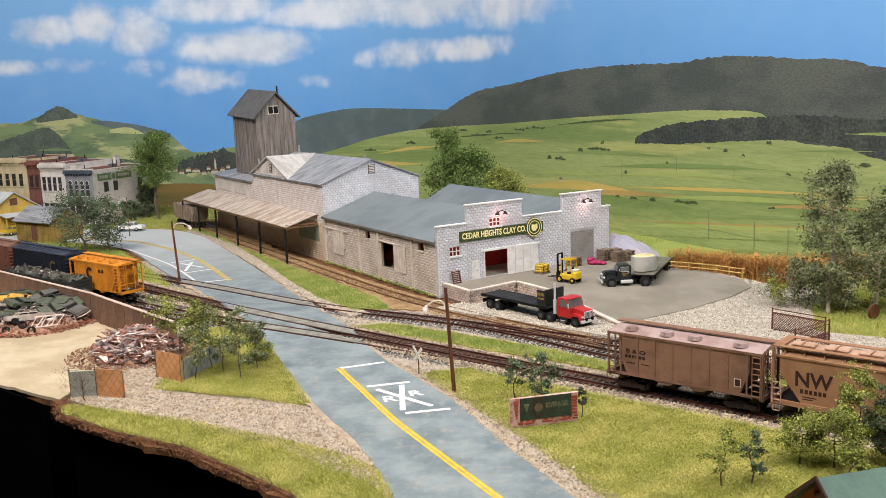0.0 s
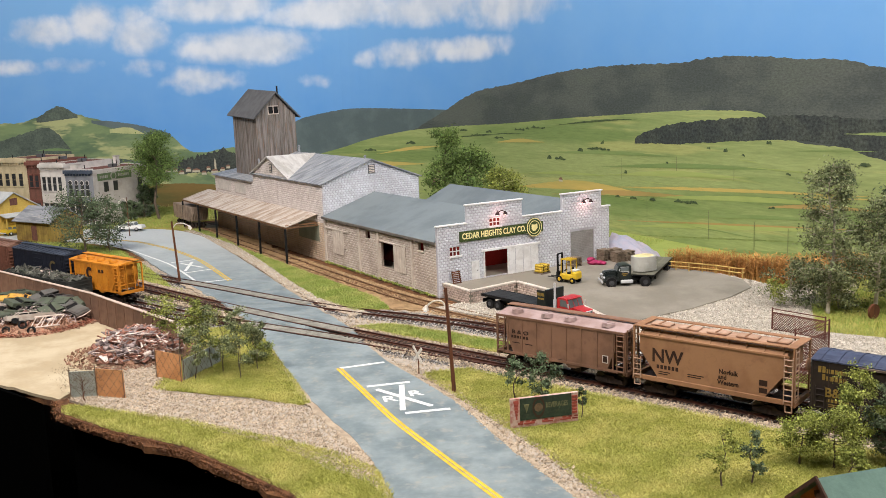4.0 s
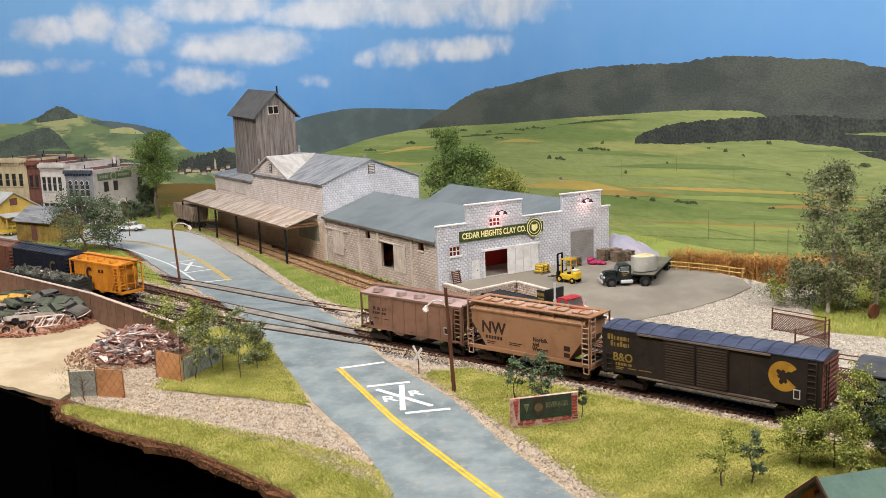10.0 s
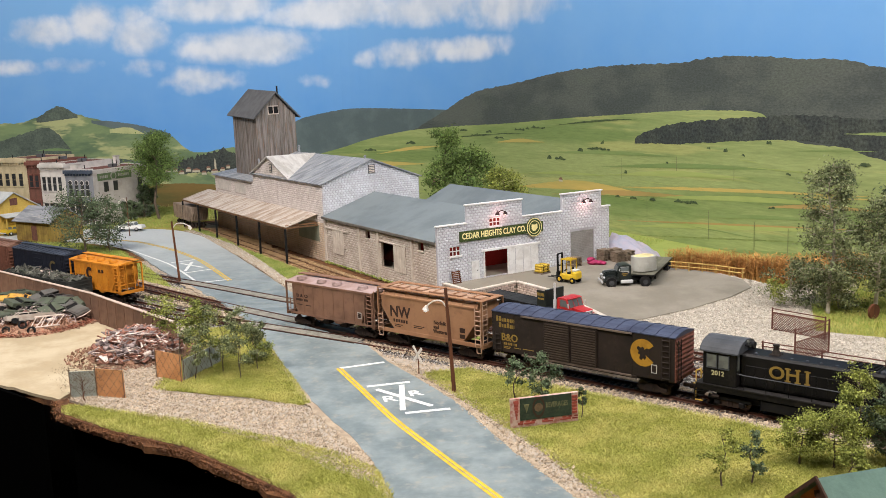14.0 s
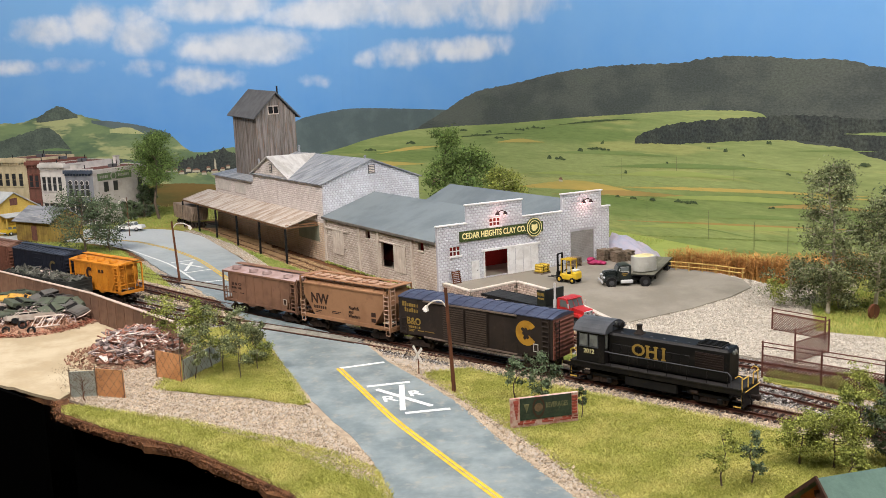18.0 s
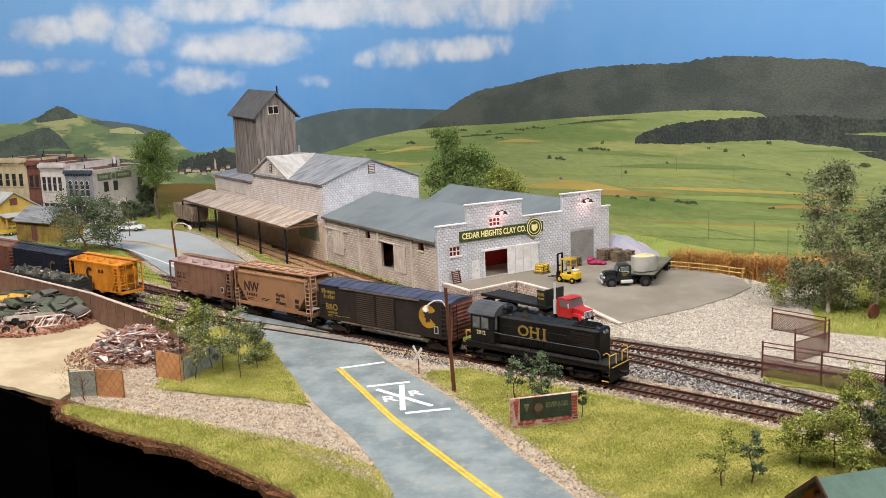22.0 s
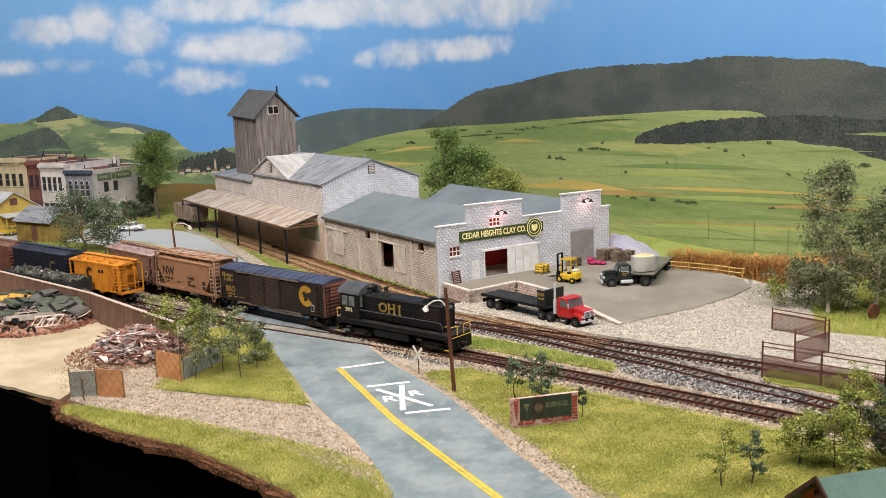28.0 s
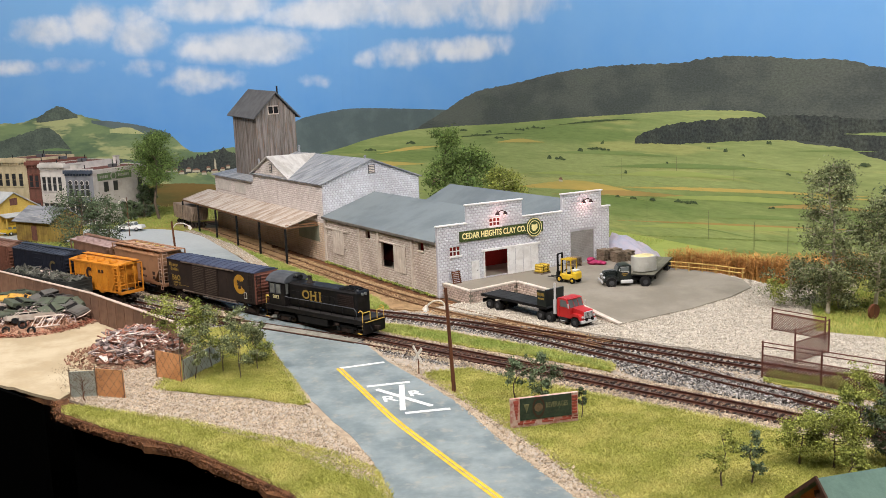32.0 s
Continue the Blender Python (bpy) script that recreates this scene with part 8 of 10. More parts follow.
# retaining wall of brown panels
rw = thing("retaining_wall", 0, 0, 0, 0, "brown panelled retaining wall with pale top behind the scrap yard", "wall", kind="structure")
WALL = [(-80, 136.4), (-53.1, 111.7), (-37.0, 96.9), (-24.4, 82.6)]
M_rw = mat("brown_wall_panel", srgb(124, 96, 80), srgb(106, 82, 68), rough=0.85, scale=0.5, grain=0.12, rnd=0.12, c3=srgb(96, 76, 64), stain=0.4)
for a, b in zip(WALL, WALL[1:]):
    d = Vector((b[0] - a[0], b[1] - a[1], 0))
    L, ang = d.length, math.degrees(math.atan2(d.y, d.x))
    n = round(L / 2.1)
    panel = finish(boxed(0.03, L / n - 0.03, 0, 0.35, -0.4, 2.68, bevel=0.04))
    cap = finish(boxed(0, L / n, -0.04, 0.38, 2.68, 2.76, bevel=0.02))
    rib = finish(boxed(-0.1, 0.1, -0.08, 0.02, -0.4, 2.68))
    for k in range(n):
        q = Vector((*a, 0)) + d * k / n
        at(part("panel", panel, M_rw, rw), q.x, q.y, 0, 0, 0, ang)
        at(part("rib", rib, M_rw, rw), q.x, q.y, 0, 0, 0, ang)
        at(part("coping", cap, mat("pale_wall_top", srgb(184, 164, 150), srgb(164, 146, 132)), rw, "pale coping"), q.x, q.y, 0, 0, 0, ang)

# ---------------------------------------------------------------- scrap yard
M_rust = mat("rusty_scrap", srgb(156, 112, 96), srgb(122, 86, 76), rough=0.8, metal=0.2, scale=1, grain=0.2, rnd=0.4)
M_greyscrap = mat("grey_scrap", srgb(156, 140, 136), srgb(112, 99, 98), rough=0.7, metal=0.1, scale=1, grain=0.2, rnd=0.45)
M_palescrap = mat("pale_scrap", srgb(216, 200, 190), srgb(186, 168, 158), rough=0.7, scale=1, grain=0.15, rnd=0.2)
M_debris = mat("red_brown_rubble", srgb(150, 116, 96), srgb(122, 90, 74), rough=0.9, scale=1.5, grain=0.25, rnd=0.35)


def mound(name, cx, cy, rx, ry, h, rz, material, label, seed):
    bm = B()
    bmesh.ops.create_grid(bm, x_segments=26, y_segments=26, size=1.0)
    for v in bm.verts:
        r = math.hypot(v.co.x, v.co.y)
        k = max(0.0, 1 - r ** 2)
        v.co = Vector((v.co.x * rx, v.co.y * ry, h * k ** 0.8 * (0.75 + 0.5 * noise.noise((v.co.x * 3, v.co.y * 3, seed))) - 0.12))
    bmesh.ops.delete(bm, geom=[f for f in bm.faces if all(v.co.z <= -0.1 for v in f.verts)], context="FACES")
    return single(name, bm, material, cx, cy, -0.05, rz, label, "rubble heap")


def pile_z(x, y, cx, cy, rx, ry, h):
    return h * np.clip(1 - ((x - cx) / rx) ** 2 - ((y - cy) / ry) ** 2, 0, 1) ** 0.8


mound("earth_mound", -43.0, 96.2, 6.2, 5.4, 1.3, -40, M_debris, "red-brown rubble under wrecked cars", 1.0)
mound("earth_mound", -27.9, 83.2, 4.6, 4.2, 1.6, -30, M_debris, "red-brown rubble under scrap metal", 4.0)
a, r = RNG.uniform(0, 6.283, 1500), np.sqrt(RNG.random(1500)) * 1.12
x, y = -43 + 6.2 * r * np.cos(a), 96.2 + 5.4 * r * np.sin(a)
stones("rubble", x, y, lambda p, q: 0.85 * pile_z(p, q, -43, 96.2, 6.2, 5.4, 1.3), 0.13, M_debris, "red-brown rubble pieces", "rubble")
a, r = RNG.uniform(0, 6.283, 1400), np.sqrt(RNG.random(1400)) * 1.25
x, y = -28.4 + 4.6 * r * np.cos(a), 83.0 + 4.4 * r * np.sin(a)
stones("rubble", x, y, lambda p, q: 0.85 * pile_z(p, q, -28.4, 83.0, 4.6, 4.2, 1.6), 0.12, M_debris, "red-brown rubble pieces", "rubble")


def wreck(x, y, z, rx, ry, rz, paint, label):
    """A junked saloon with a crushed roof, open window band and bare wheel arches."""
    v = thing("wrecked_car", x, y, z, 0, label, "wrecked car", "wrecked cars")
    v.matrix_basis = pose(x * K, y * K, z * K, rx, ry, rz)
    top = 1.02 + 0.3 * abs(noise.noise((x * 3, y * 3, z)))
    b = B()
    prism(b, [(-2.35, 0.3), (-1.95, 0.22), (-1.9, 0.5), (-1.6, 0.6), (-1.25, 0.5), (-1.2, 0.2), (1.1, 0.2), (1.15, 0.5), (1.5, 0.6), (1.85, 0.5), (1.9, 0.22), (2.3, 0.28), (2.38, 0.55), (2.2, 0.72), (0.95, 0.8), (-1.35, 0.8), (-2.3, 0.74)], -0.85, 0.85)
    for q in b.verts:
        q.co += 0.07 * noise.noise_vector(q.co * 1.3 + Vector((x, y, 0)))
    bmesh.ops.bevel(b, geom=[e for e in b.edges if len(e.link_faces) == 2 and e.calc_face_angle(0) > 0.9], offset=0.05, segments=1, affect="EDGES")
    part("body", b, paint, v)
    part("cabin", prism(B(), [(-1.3, 0.76), (0.85, 0.76), (0.4, top - 0.04), (-0.9, top - 0.04)], -0.66, 0.66), M_black, v, "dark window openings")
    roof = B()
    slab(roof, [(-1.0, -0.72, top), (0.5, -0.68, top + 0.04), (0.45, 0.7, top - 0.05), (-0.95, 0.72, top + 0.02)], 0.08)
    part("roof", roof, paint, v, "crushed roof panel")
    for s in (-0.72, 0.7):
        for x0, x1 in ((0.92, 0.45), (-0.25, -0.25), (-1.35, -0.95)):
            part("pillar", pipe(B(), [(x0, s * 1.05, 0.78), (x1, s, top)], 0.05, n=5), paint, v)
    part("bonnet", slab(B(), [(0.95, -0.72, 0.84), (2.2, -0.66, 0.77), (2.2, 0.66, 0.75), (0.95, 0.72, 0.86)], 0.05), paint, v)
    part("bumper", pipe(B(), [(2.4, -0.85, 0.42), (2.48, -0.3, 0.4), (2.46, 0.5, 0.44), (2.36, 0.86, 0.46)], 0.06, n=5), M_palescrap, v, "pale bumper bar")
    for s in (-0.87, 0.75):
        for px in (-1.56, 1.5):
            part("wheel", rod(B(), (px, s, 0.24), (px, s + 0.12, 0.24), 0.3, n=12), M_tyre, v)


M_w1 = mat("dull_green_wreck", srgb(84, 90, 76), srgb(68, 72, 62), rough=0.6, scale=0.5, grain=0.12, c3=srgb(98, 74, 58), stain=0.3)
M_w2 = mat("grey_wreck", srgb(96, 94, 90), srgb(78, 74, 70), rough=0.6, scale=0.5, grain=0.12, c3=srgb(108, 80, 64), stain=0.3)
M_w3 = mat("ochre_wreck", srgb(206, 158, 72), srgb(176, 128, 66), rough=0.7, scale=0.8, grain=0.12, c3=srgb(140, 90, 60), stain=0.4)
M_w4 = mat("pale_wreck", srgb(178, 168, 156), srgb(154, 142, 130), rough=0.6, scale=0.5, grain=0.12, c3=srgb(140, 104, 84), stain=0.3)
M_w5 = mat("black_wreck", srgb(66, 66, 66), srgb(78, 70, 64), rough=0.6, scale=0.5, grain=0.12, c3=srgb(88, 66, 54), stain=0.3)
for i, (x, y, z, rx, ry, rz, pm, lb) in enumerate([
        (-46.5, 94.2, 0.55, 8, -5, 20, M_w1, "dull green wrecked car on the heap"), (-42.2, 94.0, 0.6, -10, 4, 35, M_w4, "pale wrecked car on the heap"), (-39.4, 97.0, 0.8, 12, 10, -30, M_w2, "grey wrecked car lying askew"),
        (-44.0, 97.4, 1.2, 14, 16, 60, M_w1, "dull green wrecked car on top of the heap"), (-41.8, 99.6, 1.15, -6, -8, -20, M_w5, "black wrecked car near the wall"), (-46.2, 100.8, 1.0, 5, 5, 15, M_w3, "ochre wrecked car near the wall"),
        (-49.6, 97.6, 0.6, -18, 12, -35, M_w5, "black wrecked car at the heap's edge"), (-50.5, 93.2, 0.5, 6, 4, 70, M_w2, "grey wrecked car at the heap's edge"), (-43.0, 102.0, 1.2, 8, -6, 40, M_w2, "grey wrecked car near the wall"), (-47.4, 97.2, 1.35, -22, 14, -10, M_w4, "black wrecked car on top of the heap"), (-38.4, 99.8, 0.5, -14, 18, -42, M_rust, "rusted wrecked car lying askew")]):
    wreck(x, y, z, rx, ry, rz, pm, lb)
# a bent white lattice frame in front of the wrecks
wf = thing("scrap_truss", -40.0, 92.0, 0.35, -10, "white bent lattice frame among the wrecks", "scrap")
part("chord", pipe(B(), [(-1.6, 0, 0), (1.6, 0.2, 0.35)], 0.08), M_palescrap, wf)
part("chord", pipe(B(), [(-1.5, 0.9, 0.9), (1.7, 1.0, 1.2)], 0.08), M_palescrap, wf)
for k in range(6):
    part("lacing", pipe(B(), [(-1.5 + 0.55 * k, 0.03 * k, 0.06 * k), (-1.3 + 0.55 * k + 0.3 * (k % 2), 0.9, 0.92 + 0.05 * k)], 0.05), M_palescrap, wf)
for x, y, z, rx, ry in ((-43.6, 91.6, 0.35, 70, 10), (-41.0, 91.4, 0.3, 80, 0), (-42.2, 92.2, 0.75, 60, 20), (-29.6, 82.0, 0.8, 60, 10), (-27.2, 81.8, 0.5, 75, -10), (-26.2, 84.6, 1.2, 40, 30)):
    b = B()
    bmesh.ops.create_cone(b, cap_ends=True, segments=18, radius1=0.42, radius2=0.42, depth=0.26)
    bmesh.ops.delete(b, geom=[f for f in b.faces if len(f.verts) > 4], context="FACES")
    bmesh.ops.solidify(b, geom=list(b.faces), thickness=0.16)
    o = single("tyre", b, M_tyre, x, y, z, 0, "worn black tyre on the scrap heap", "tyre", "loose tyres")
    o.matrix_basis = pose(x * K, y * K, z * K, rx, ry, 0)

RN = random.Random(11)


def scrap_bit(x, y, z, mats=None, size=1.0):
    kind = RN.choice(["beam", "plate", "drum", "pipe", "frame", "beam", "pipe", "frame", "pipe"])
    m_ = RN.choice(mats or [M_rust, M_greyscrap, M_greyscrap, M_palescrap, M_rust])
    L = RN.uniform(0.5, 1.9) * size
    b = B()
    if kind == "beam":
        name, lb = "steel_beam", "rusted steel beam in the scrap heap"
        box(b, -L / 2, L / 2, -0.1, 0.1, -0.02, 0.02)
        box(b, -L / 2, L / 2, -0.03, 0.03, -0.12, -0.02)
        box(b, -L / 2, L / 2, -0.1, 0.1, -0.16, -0.12)
    elif kind == "plate":
        name, lb = "steel_plate", "bent steel plate in the scrap heap"
        w = RN.uniform(0.3, 0.8)
        slab(b, [(-L / 3, -w / 2, 0), (0, -w / 2, 0.12), (0, w / 2, 0.12), (-L / 3, w / 2, 0)], 0.03)
        slab(b, [(0, -w / 2, 0.12), (L / 3, -w / 2, 0.02), (L / 3, w / 2, 0.05), (0, w / 2, 0.12)], 0.03)
    elif kind == "drum":
        name, lb = "oil_drum", "battered oil drum in the scrap heap"
        rod(b, (0, 0, -0.36), (0, 0, 0.36), 0.22, n=12)
        for z_ in (-0.34, -0.12, 0.12, 0.34):
            rod(b, (0, 0, z_ - 0.02), (0, 0, z_ + 0.02), 0.24, n=12)
    elif kind == "pipe":
        name, lb = "pipe", "length of old pipe in the scrap heap"
        pipe(b, [(-L / 2, 0, 0), (L * 0.2, 0.05, 0), (L / 2, 0.2, 0.1)], RN.uniform(0.035, 0.1), n=8)
    else:
        name, lb = "metal_frame", "twisted metal frame in the scrap heap"
        w = RN.uniform(0.5, 0.9)
        pipe(b, [(-L / 2, -w / 2, 0), (L / 2, -w / 2, 0.1), (L / 2, w / 2, 0), (-L / 2, w / 2, 0.05), (-L / 2, -w / 2, 0)], 0.05, n=5)
        for k in range(3):
            pipe(b, [(-L / 2 + L * (k + 0.5) / 3, -w / 2, 0.03), (-L / 2 + L * (k + 0.5) / 3, w / 2, 0.03)], 0.04, n=5)
    o = single(name, b, m_, x, y, z, 0, lb, "scrap metal", "scrap heap")
    o.matrix_basis = pose(x * K, y * K, z * K, RN.uniform(-35, 35) + (90 if kind == "drum" else 0), RN.uniform(-30, 30), RN.uniform(0, 180))


for k in range(430):
    r_, a_ = math.sqrt(RN.random()) * 0.95, RN.uniform(0, 6.283)
    x, y = -27.6 + 4.1 * r_ * math.cos(a_), 82.6 + 4.0 * r_ * math.sin(a_)
    z = float(pile_z(np.array([x]), np.array([y]), -27.9, 83.2, 4.6, 4.2, 1.6)[0]) + RN.uniform(0.1, 0.45)
    scrap_bit(x, y, z, None, 0.85)
a, r = RNG.uniform(0, 6.283, 900), np.sqrt(RNG.random(900)) * 0.9
x, y = -43.5 + 6.2 * r * np.cos(a), 97.2 + 5.2 * r * np.sin(a)
stones("rubble", x, y, lambda p, q: 0.35 + 1.0 * pile_z(p, q, -43.5, 97.2, 6.4, 5.6, 1.3), 0.1, M_greyscrap, "grey broken pieces among the wrecks", "rubble")
for k in range(100):
    r_, a_ = math.sqrt(RN.random()), RN.uniform(0, 6.283)
    scrap_bit(-43.5 + 6 * r_ * math.cos(a_), 96.5 + 5 * r_ * math.sin(a_), 0.5 + 1.0 * (1 - r_))
q = RNG.uniform(-7.1, 7.1, 420)
o = RNG.uniform(-1.25, 1.25, 420)
lx, ly = O1[0] + U1[0] * (56.5 + q) + N1[0] * (-6.7 + o), O1[1] + U1[1] * (56.5 + q) + N1[1] * (-6.7 + o)
stones("scrap_load_piece", lx, ly, lambda a, b: 2.45 + 0.3 * RNG.random(len(a)), 0.3, mat("dark_crushed_scrap", srgb(86, 86, 78), srgb(58, 58, 54), rough=0.75, scale=1.2, grain=0.2, rnd=0.5), "dark crushed scrap pieces in a gondola", "scrap metal")
for k in range(26):
    s = 56.5 + RN.uniform(-6.6, 6.6)
    p = O1 + U1 * s + N1 * (-6.7 + RN.uniform(-0.9, 0.9))
    scrap_bit(p[0], p[1], RN.uniform(2.45, 2.85), [M_w1, M_w5, M_palescrap, M_greyscrap, M_w2])
heap = mound("scrap_load", *(O1 + U1 * 56.5 + N1 * -6.7), 8.6, 1.9, 1.6, HEAD, mat("dark_scrap_load", srgb(78, 76, 70), srgb(58, 56, 54), scale=1.2, grain=0.3, bump=0.8), "dark heap of scrap in a gondola", 8.0)
heap.matrix_basis = pose(*(np.append(O1 + U1 * 56.5 + N1 * -6.7, 1.3) * K), 0, 0, HEAD)

a, r = RNG.uniform(3.4, 6.4, 900), 0.86 + 0.2 * RNG.random(900)
x, y = -43 + 6.2 * r * np.cos(a), 96.2 + 5.4 * r * np.sin(a)
stones("rubble", x, y, 0.06, 0.12, mat("red_rubble", srgb(142, 88, 70), srgb(110, 70, 56), rough=0.9, scale=1.5, grain=0.2, rnd=0.4), "rust-red rubble along the heap's foot", "rubble")
for k in range(9):
    wreck(RN.uniform(-52, -39.5), RN.uniform(96.5, 103), RN.uniform(0.4, 1.2), RN.uniform(-28, 28), RN.uniform(-24, 24), RN.uniform(0, 180), RN.choice([M_w1, M_w2, M_w5, M_w5, M_rust]), "crushed wrecked car in the scrap heap")
# ---------------------------------------------------------------- pallets and goods on the yard
M_pallet = mat("grey_brown_pallet", srgb(132, 116, 100), srgb(108, 94, 80), rough=0.9, scale=1.5, grain=0.2, rnd=0.25)


def pallet_stack(x, y, z, rz, n, label):
    v = thing("pallet_stack", x, y, z, rz, label, "pallets", "pallet stacks")
    slat = finish(boxed(-0.65, 0.65, -0.07, 0.07, 0, 0.04))
    block = finish(boxed(-0.06, 0.06, -0.6, 0.6, 0, 0.11))
    for k in range(n):
        w = RN.uniform(-0.06, 0.06)
        for q in range(6):
            at(part("slat", slat, M_pallet, v), w, -0.55 + 0.22 * q, 0.15 * k + 0.11)
        for q in (-0.55, 0, 0.55):
            at(part("bearer", block, M_pallet, v), w + q, 0, 0.15 * k)


def local(x, y):
    c, s = math.cos(radians(WR)), math.sin(radians(WR))
    return WX + x * c - y * s, WY + x * s + y * c


for lx, ly, n, dz in ((22.9, -1.0, 9, 0), (24.3, -1.5, 9, 0), (23.6, -2.7, 8, 0), (24.9, -3.0, 8, 0), (18.0, -1.4, 7, 0)):
    X, Y = local(lx, ly)
    pallet_stack(X, Y, 1.2, WR + RN.uniform(-4, 4), n, "stack of weathered grey-brown wooden pallets")
X, Y = local(2.0, -0.75)
o = thing("wooden_pallet", X, Y, 1.22, WR, "brown wooden pallet rack leaning on the front wall", "pallet")
o.matrix_basis = pose(X * K, Y * K, 1.22 * K, 0, 0, WR) @ pose(0, 0, 0, -14, 0, 0)
for k in range(7):
    part("slat", boxed(-0.55, 0.55, -0.05, 0.02, 0.02 + 0.2 * k, 0.15 + 0.2 * k), M_pole, o)
for x in (-0.45, 0.45):
    part("bearer", boxed(x - 0.05, x + 0.05, 0.02, 0.12, 0, 1.4), M_pole, o)
X, Y = local(12.5, -2.3)
M_sackload = mat("yellow_sack_cloth", srgb(196, 166, 62), srgb(158, 132, 50), rough=0.8, scale=2.0, grain=0.15, rnd=0.2)
gen = thing("pallet_load", X, Y, 1.2, WR + 10, "yellow strapped pallet load with a dark top", "pallet load")
for z in range(3):
    for x in (-0.36, 0.36):
        part("sack", boxed(x - 0.37, x + 0.37, -0.6 + 0.04 * (z % 2), 0.6 - 0.03 * z, 0.15 + 0.3 * z, 0.46 + 0.3 * z, bevel=0.1), M_sackload, gen, "yellow filled sack")
for x in (-0.35, 0.35):
    part("strap", boxed(x - 0.03, x + 0.03, -0.63, 0.63, 0.14, 1.07), M_black, gen)
part("pallet", boxed(-0.75, 0.75, -0.65, 0.65, 0, 0.14), M_pallet, gen)
X, Y = local(20.2, -2.2)
M_pinkb = mat("magenta_sacks", srgb(164, 52, 92), srgb(140, 44, 78), rough=0.6, scale=1, grain=0.08)
for k, (ox, oy, oz, s) in enumerate(((0, 0, 0.25, 0.75), (0.8, -0.1, 0.2, 0.6), (-0.3, 0.1, 0.6, 0.6), (1.2, -0.3, 0.15, 0.45))):
    b = B()
    bmesh.ops.create_icosphere(b, subdivisions=2, radius=1)
    for q in b.verts:
        q.co = Vector((q.co.x * s, q.co.y * s * 0.7, q.co.z * s * 0.45)) * (1 + 0.12 * noise.noise(q.co * 2 + Vector((k, 0, 0))))
    single("sack", b, M_pinkb, X + ox, Y + oy, 1.2 + oz, 20 * k, "magenta filled sack on the yard", "sack", "magenta sacks")
# tarpaulin over a heap
b = B()
bmesh.ops.create_grid(b, x_segments=40, y_segments=24, size=1.0)
for q in b.verts:
    x, y = q.co.x, q.co.y
    e = max((max(x + 0.7, 0) / 1.7) ** 1.6, abs(y) ** 2.2, max(-x - 0.9, 0) * 8)
    hgt = 3.3 * max(0, 1 - e) ** 0.62 * (1 - 0.3 * (x * 0.5 + 0.5)) + 0.14 * math.sin(9 * y + 5 * x) * (1 - e * 0.6) + 0.1 * noise.noise((x * 5, y * 5, 0))
    q.co = Vector((x * 2.9 * (1 + 0.06 * noise.noise((x, y * 3, 2))), y * 2.4, max(hgt, 0)))
M_tarp = mat("grey_lilac_tarpaulin", srgb(158, 158, 174), srgb(178, 166, 176), rough=0.5, scale=0.4, grain=0.05, c3=srgb(140, 146, 164), stain=0.6)
single("tarpaulin", b, M_tarp, 23.5, 115.8, 0.55, -28, "grey-lilac tarpaulin draped over a heap", "tarpaulin")

# ---------------------------------------------------------------- town at the back
M_glassd = mat("dark_window", srgb(40, 41, 44), srgb(50, 50, 52), rough=0.3, spec=0.5, grain=0.05)


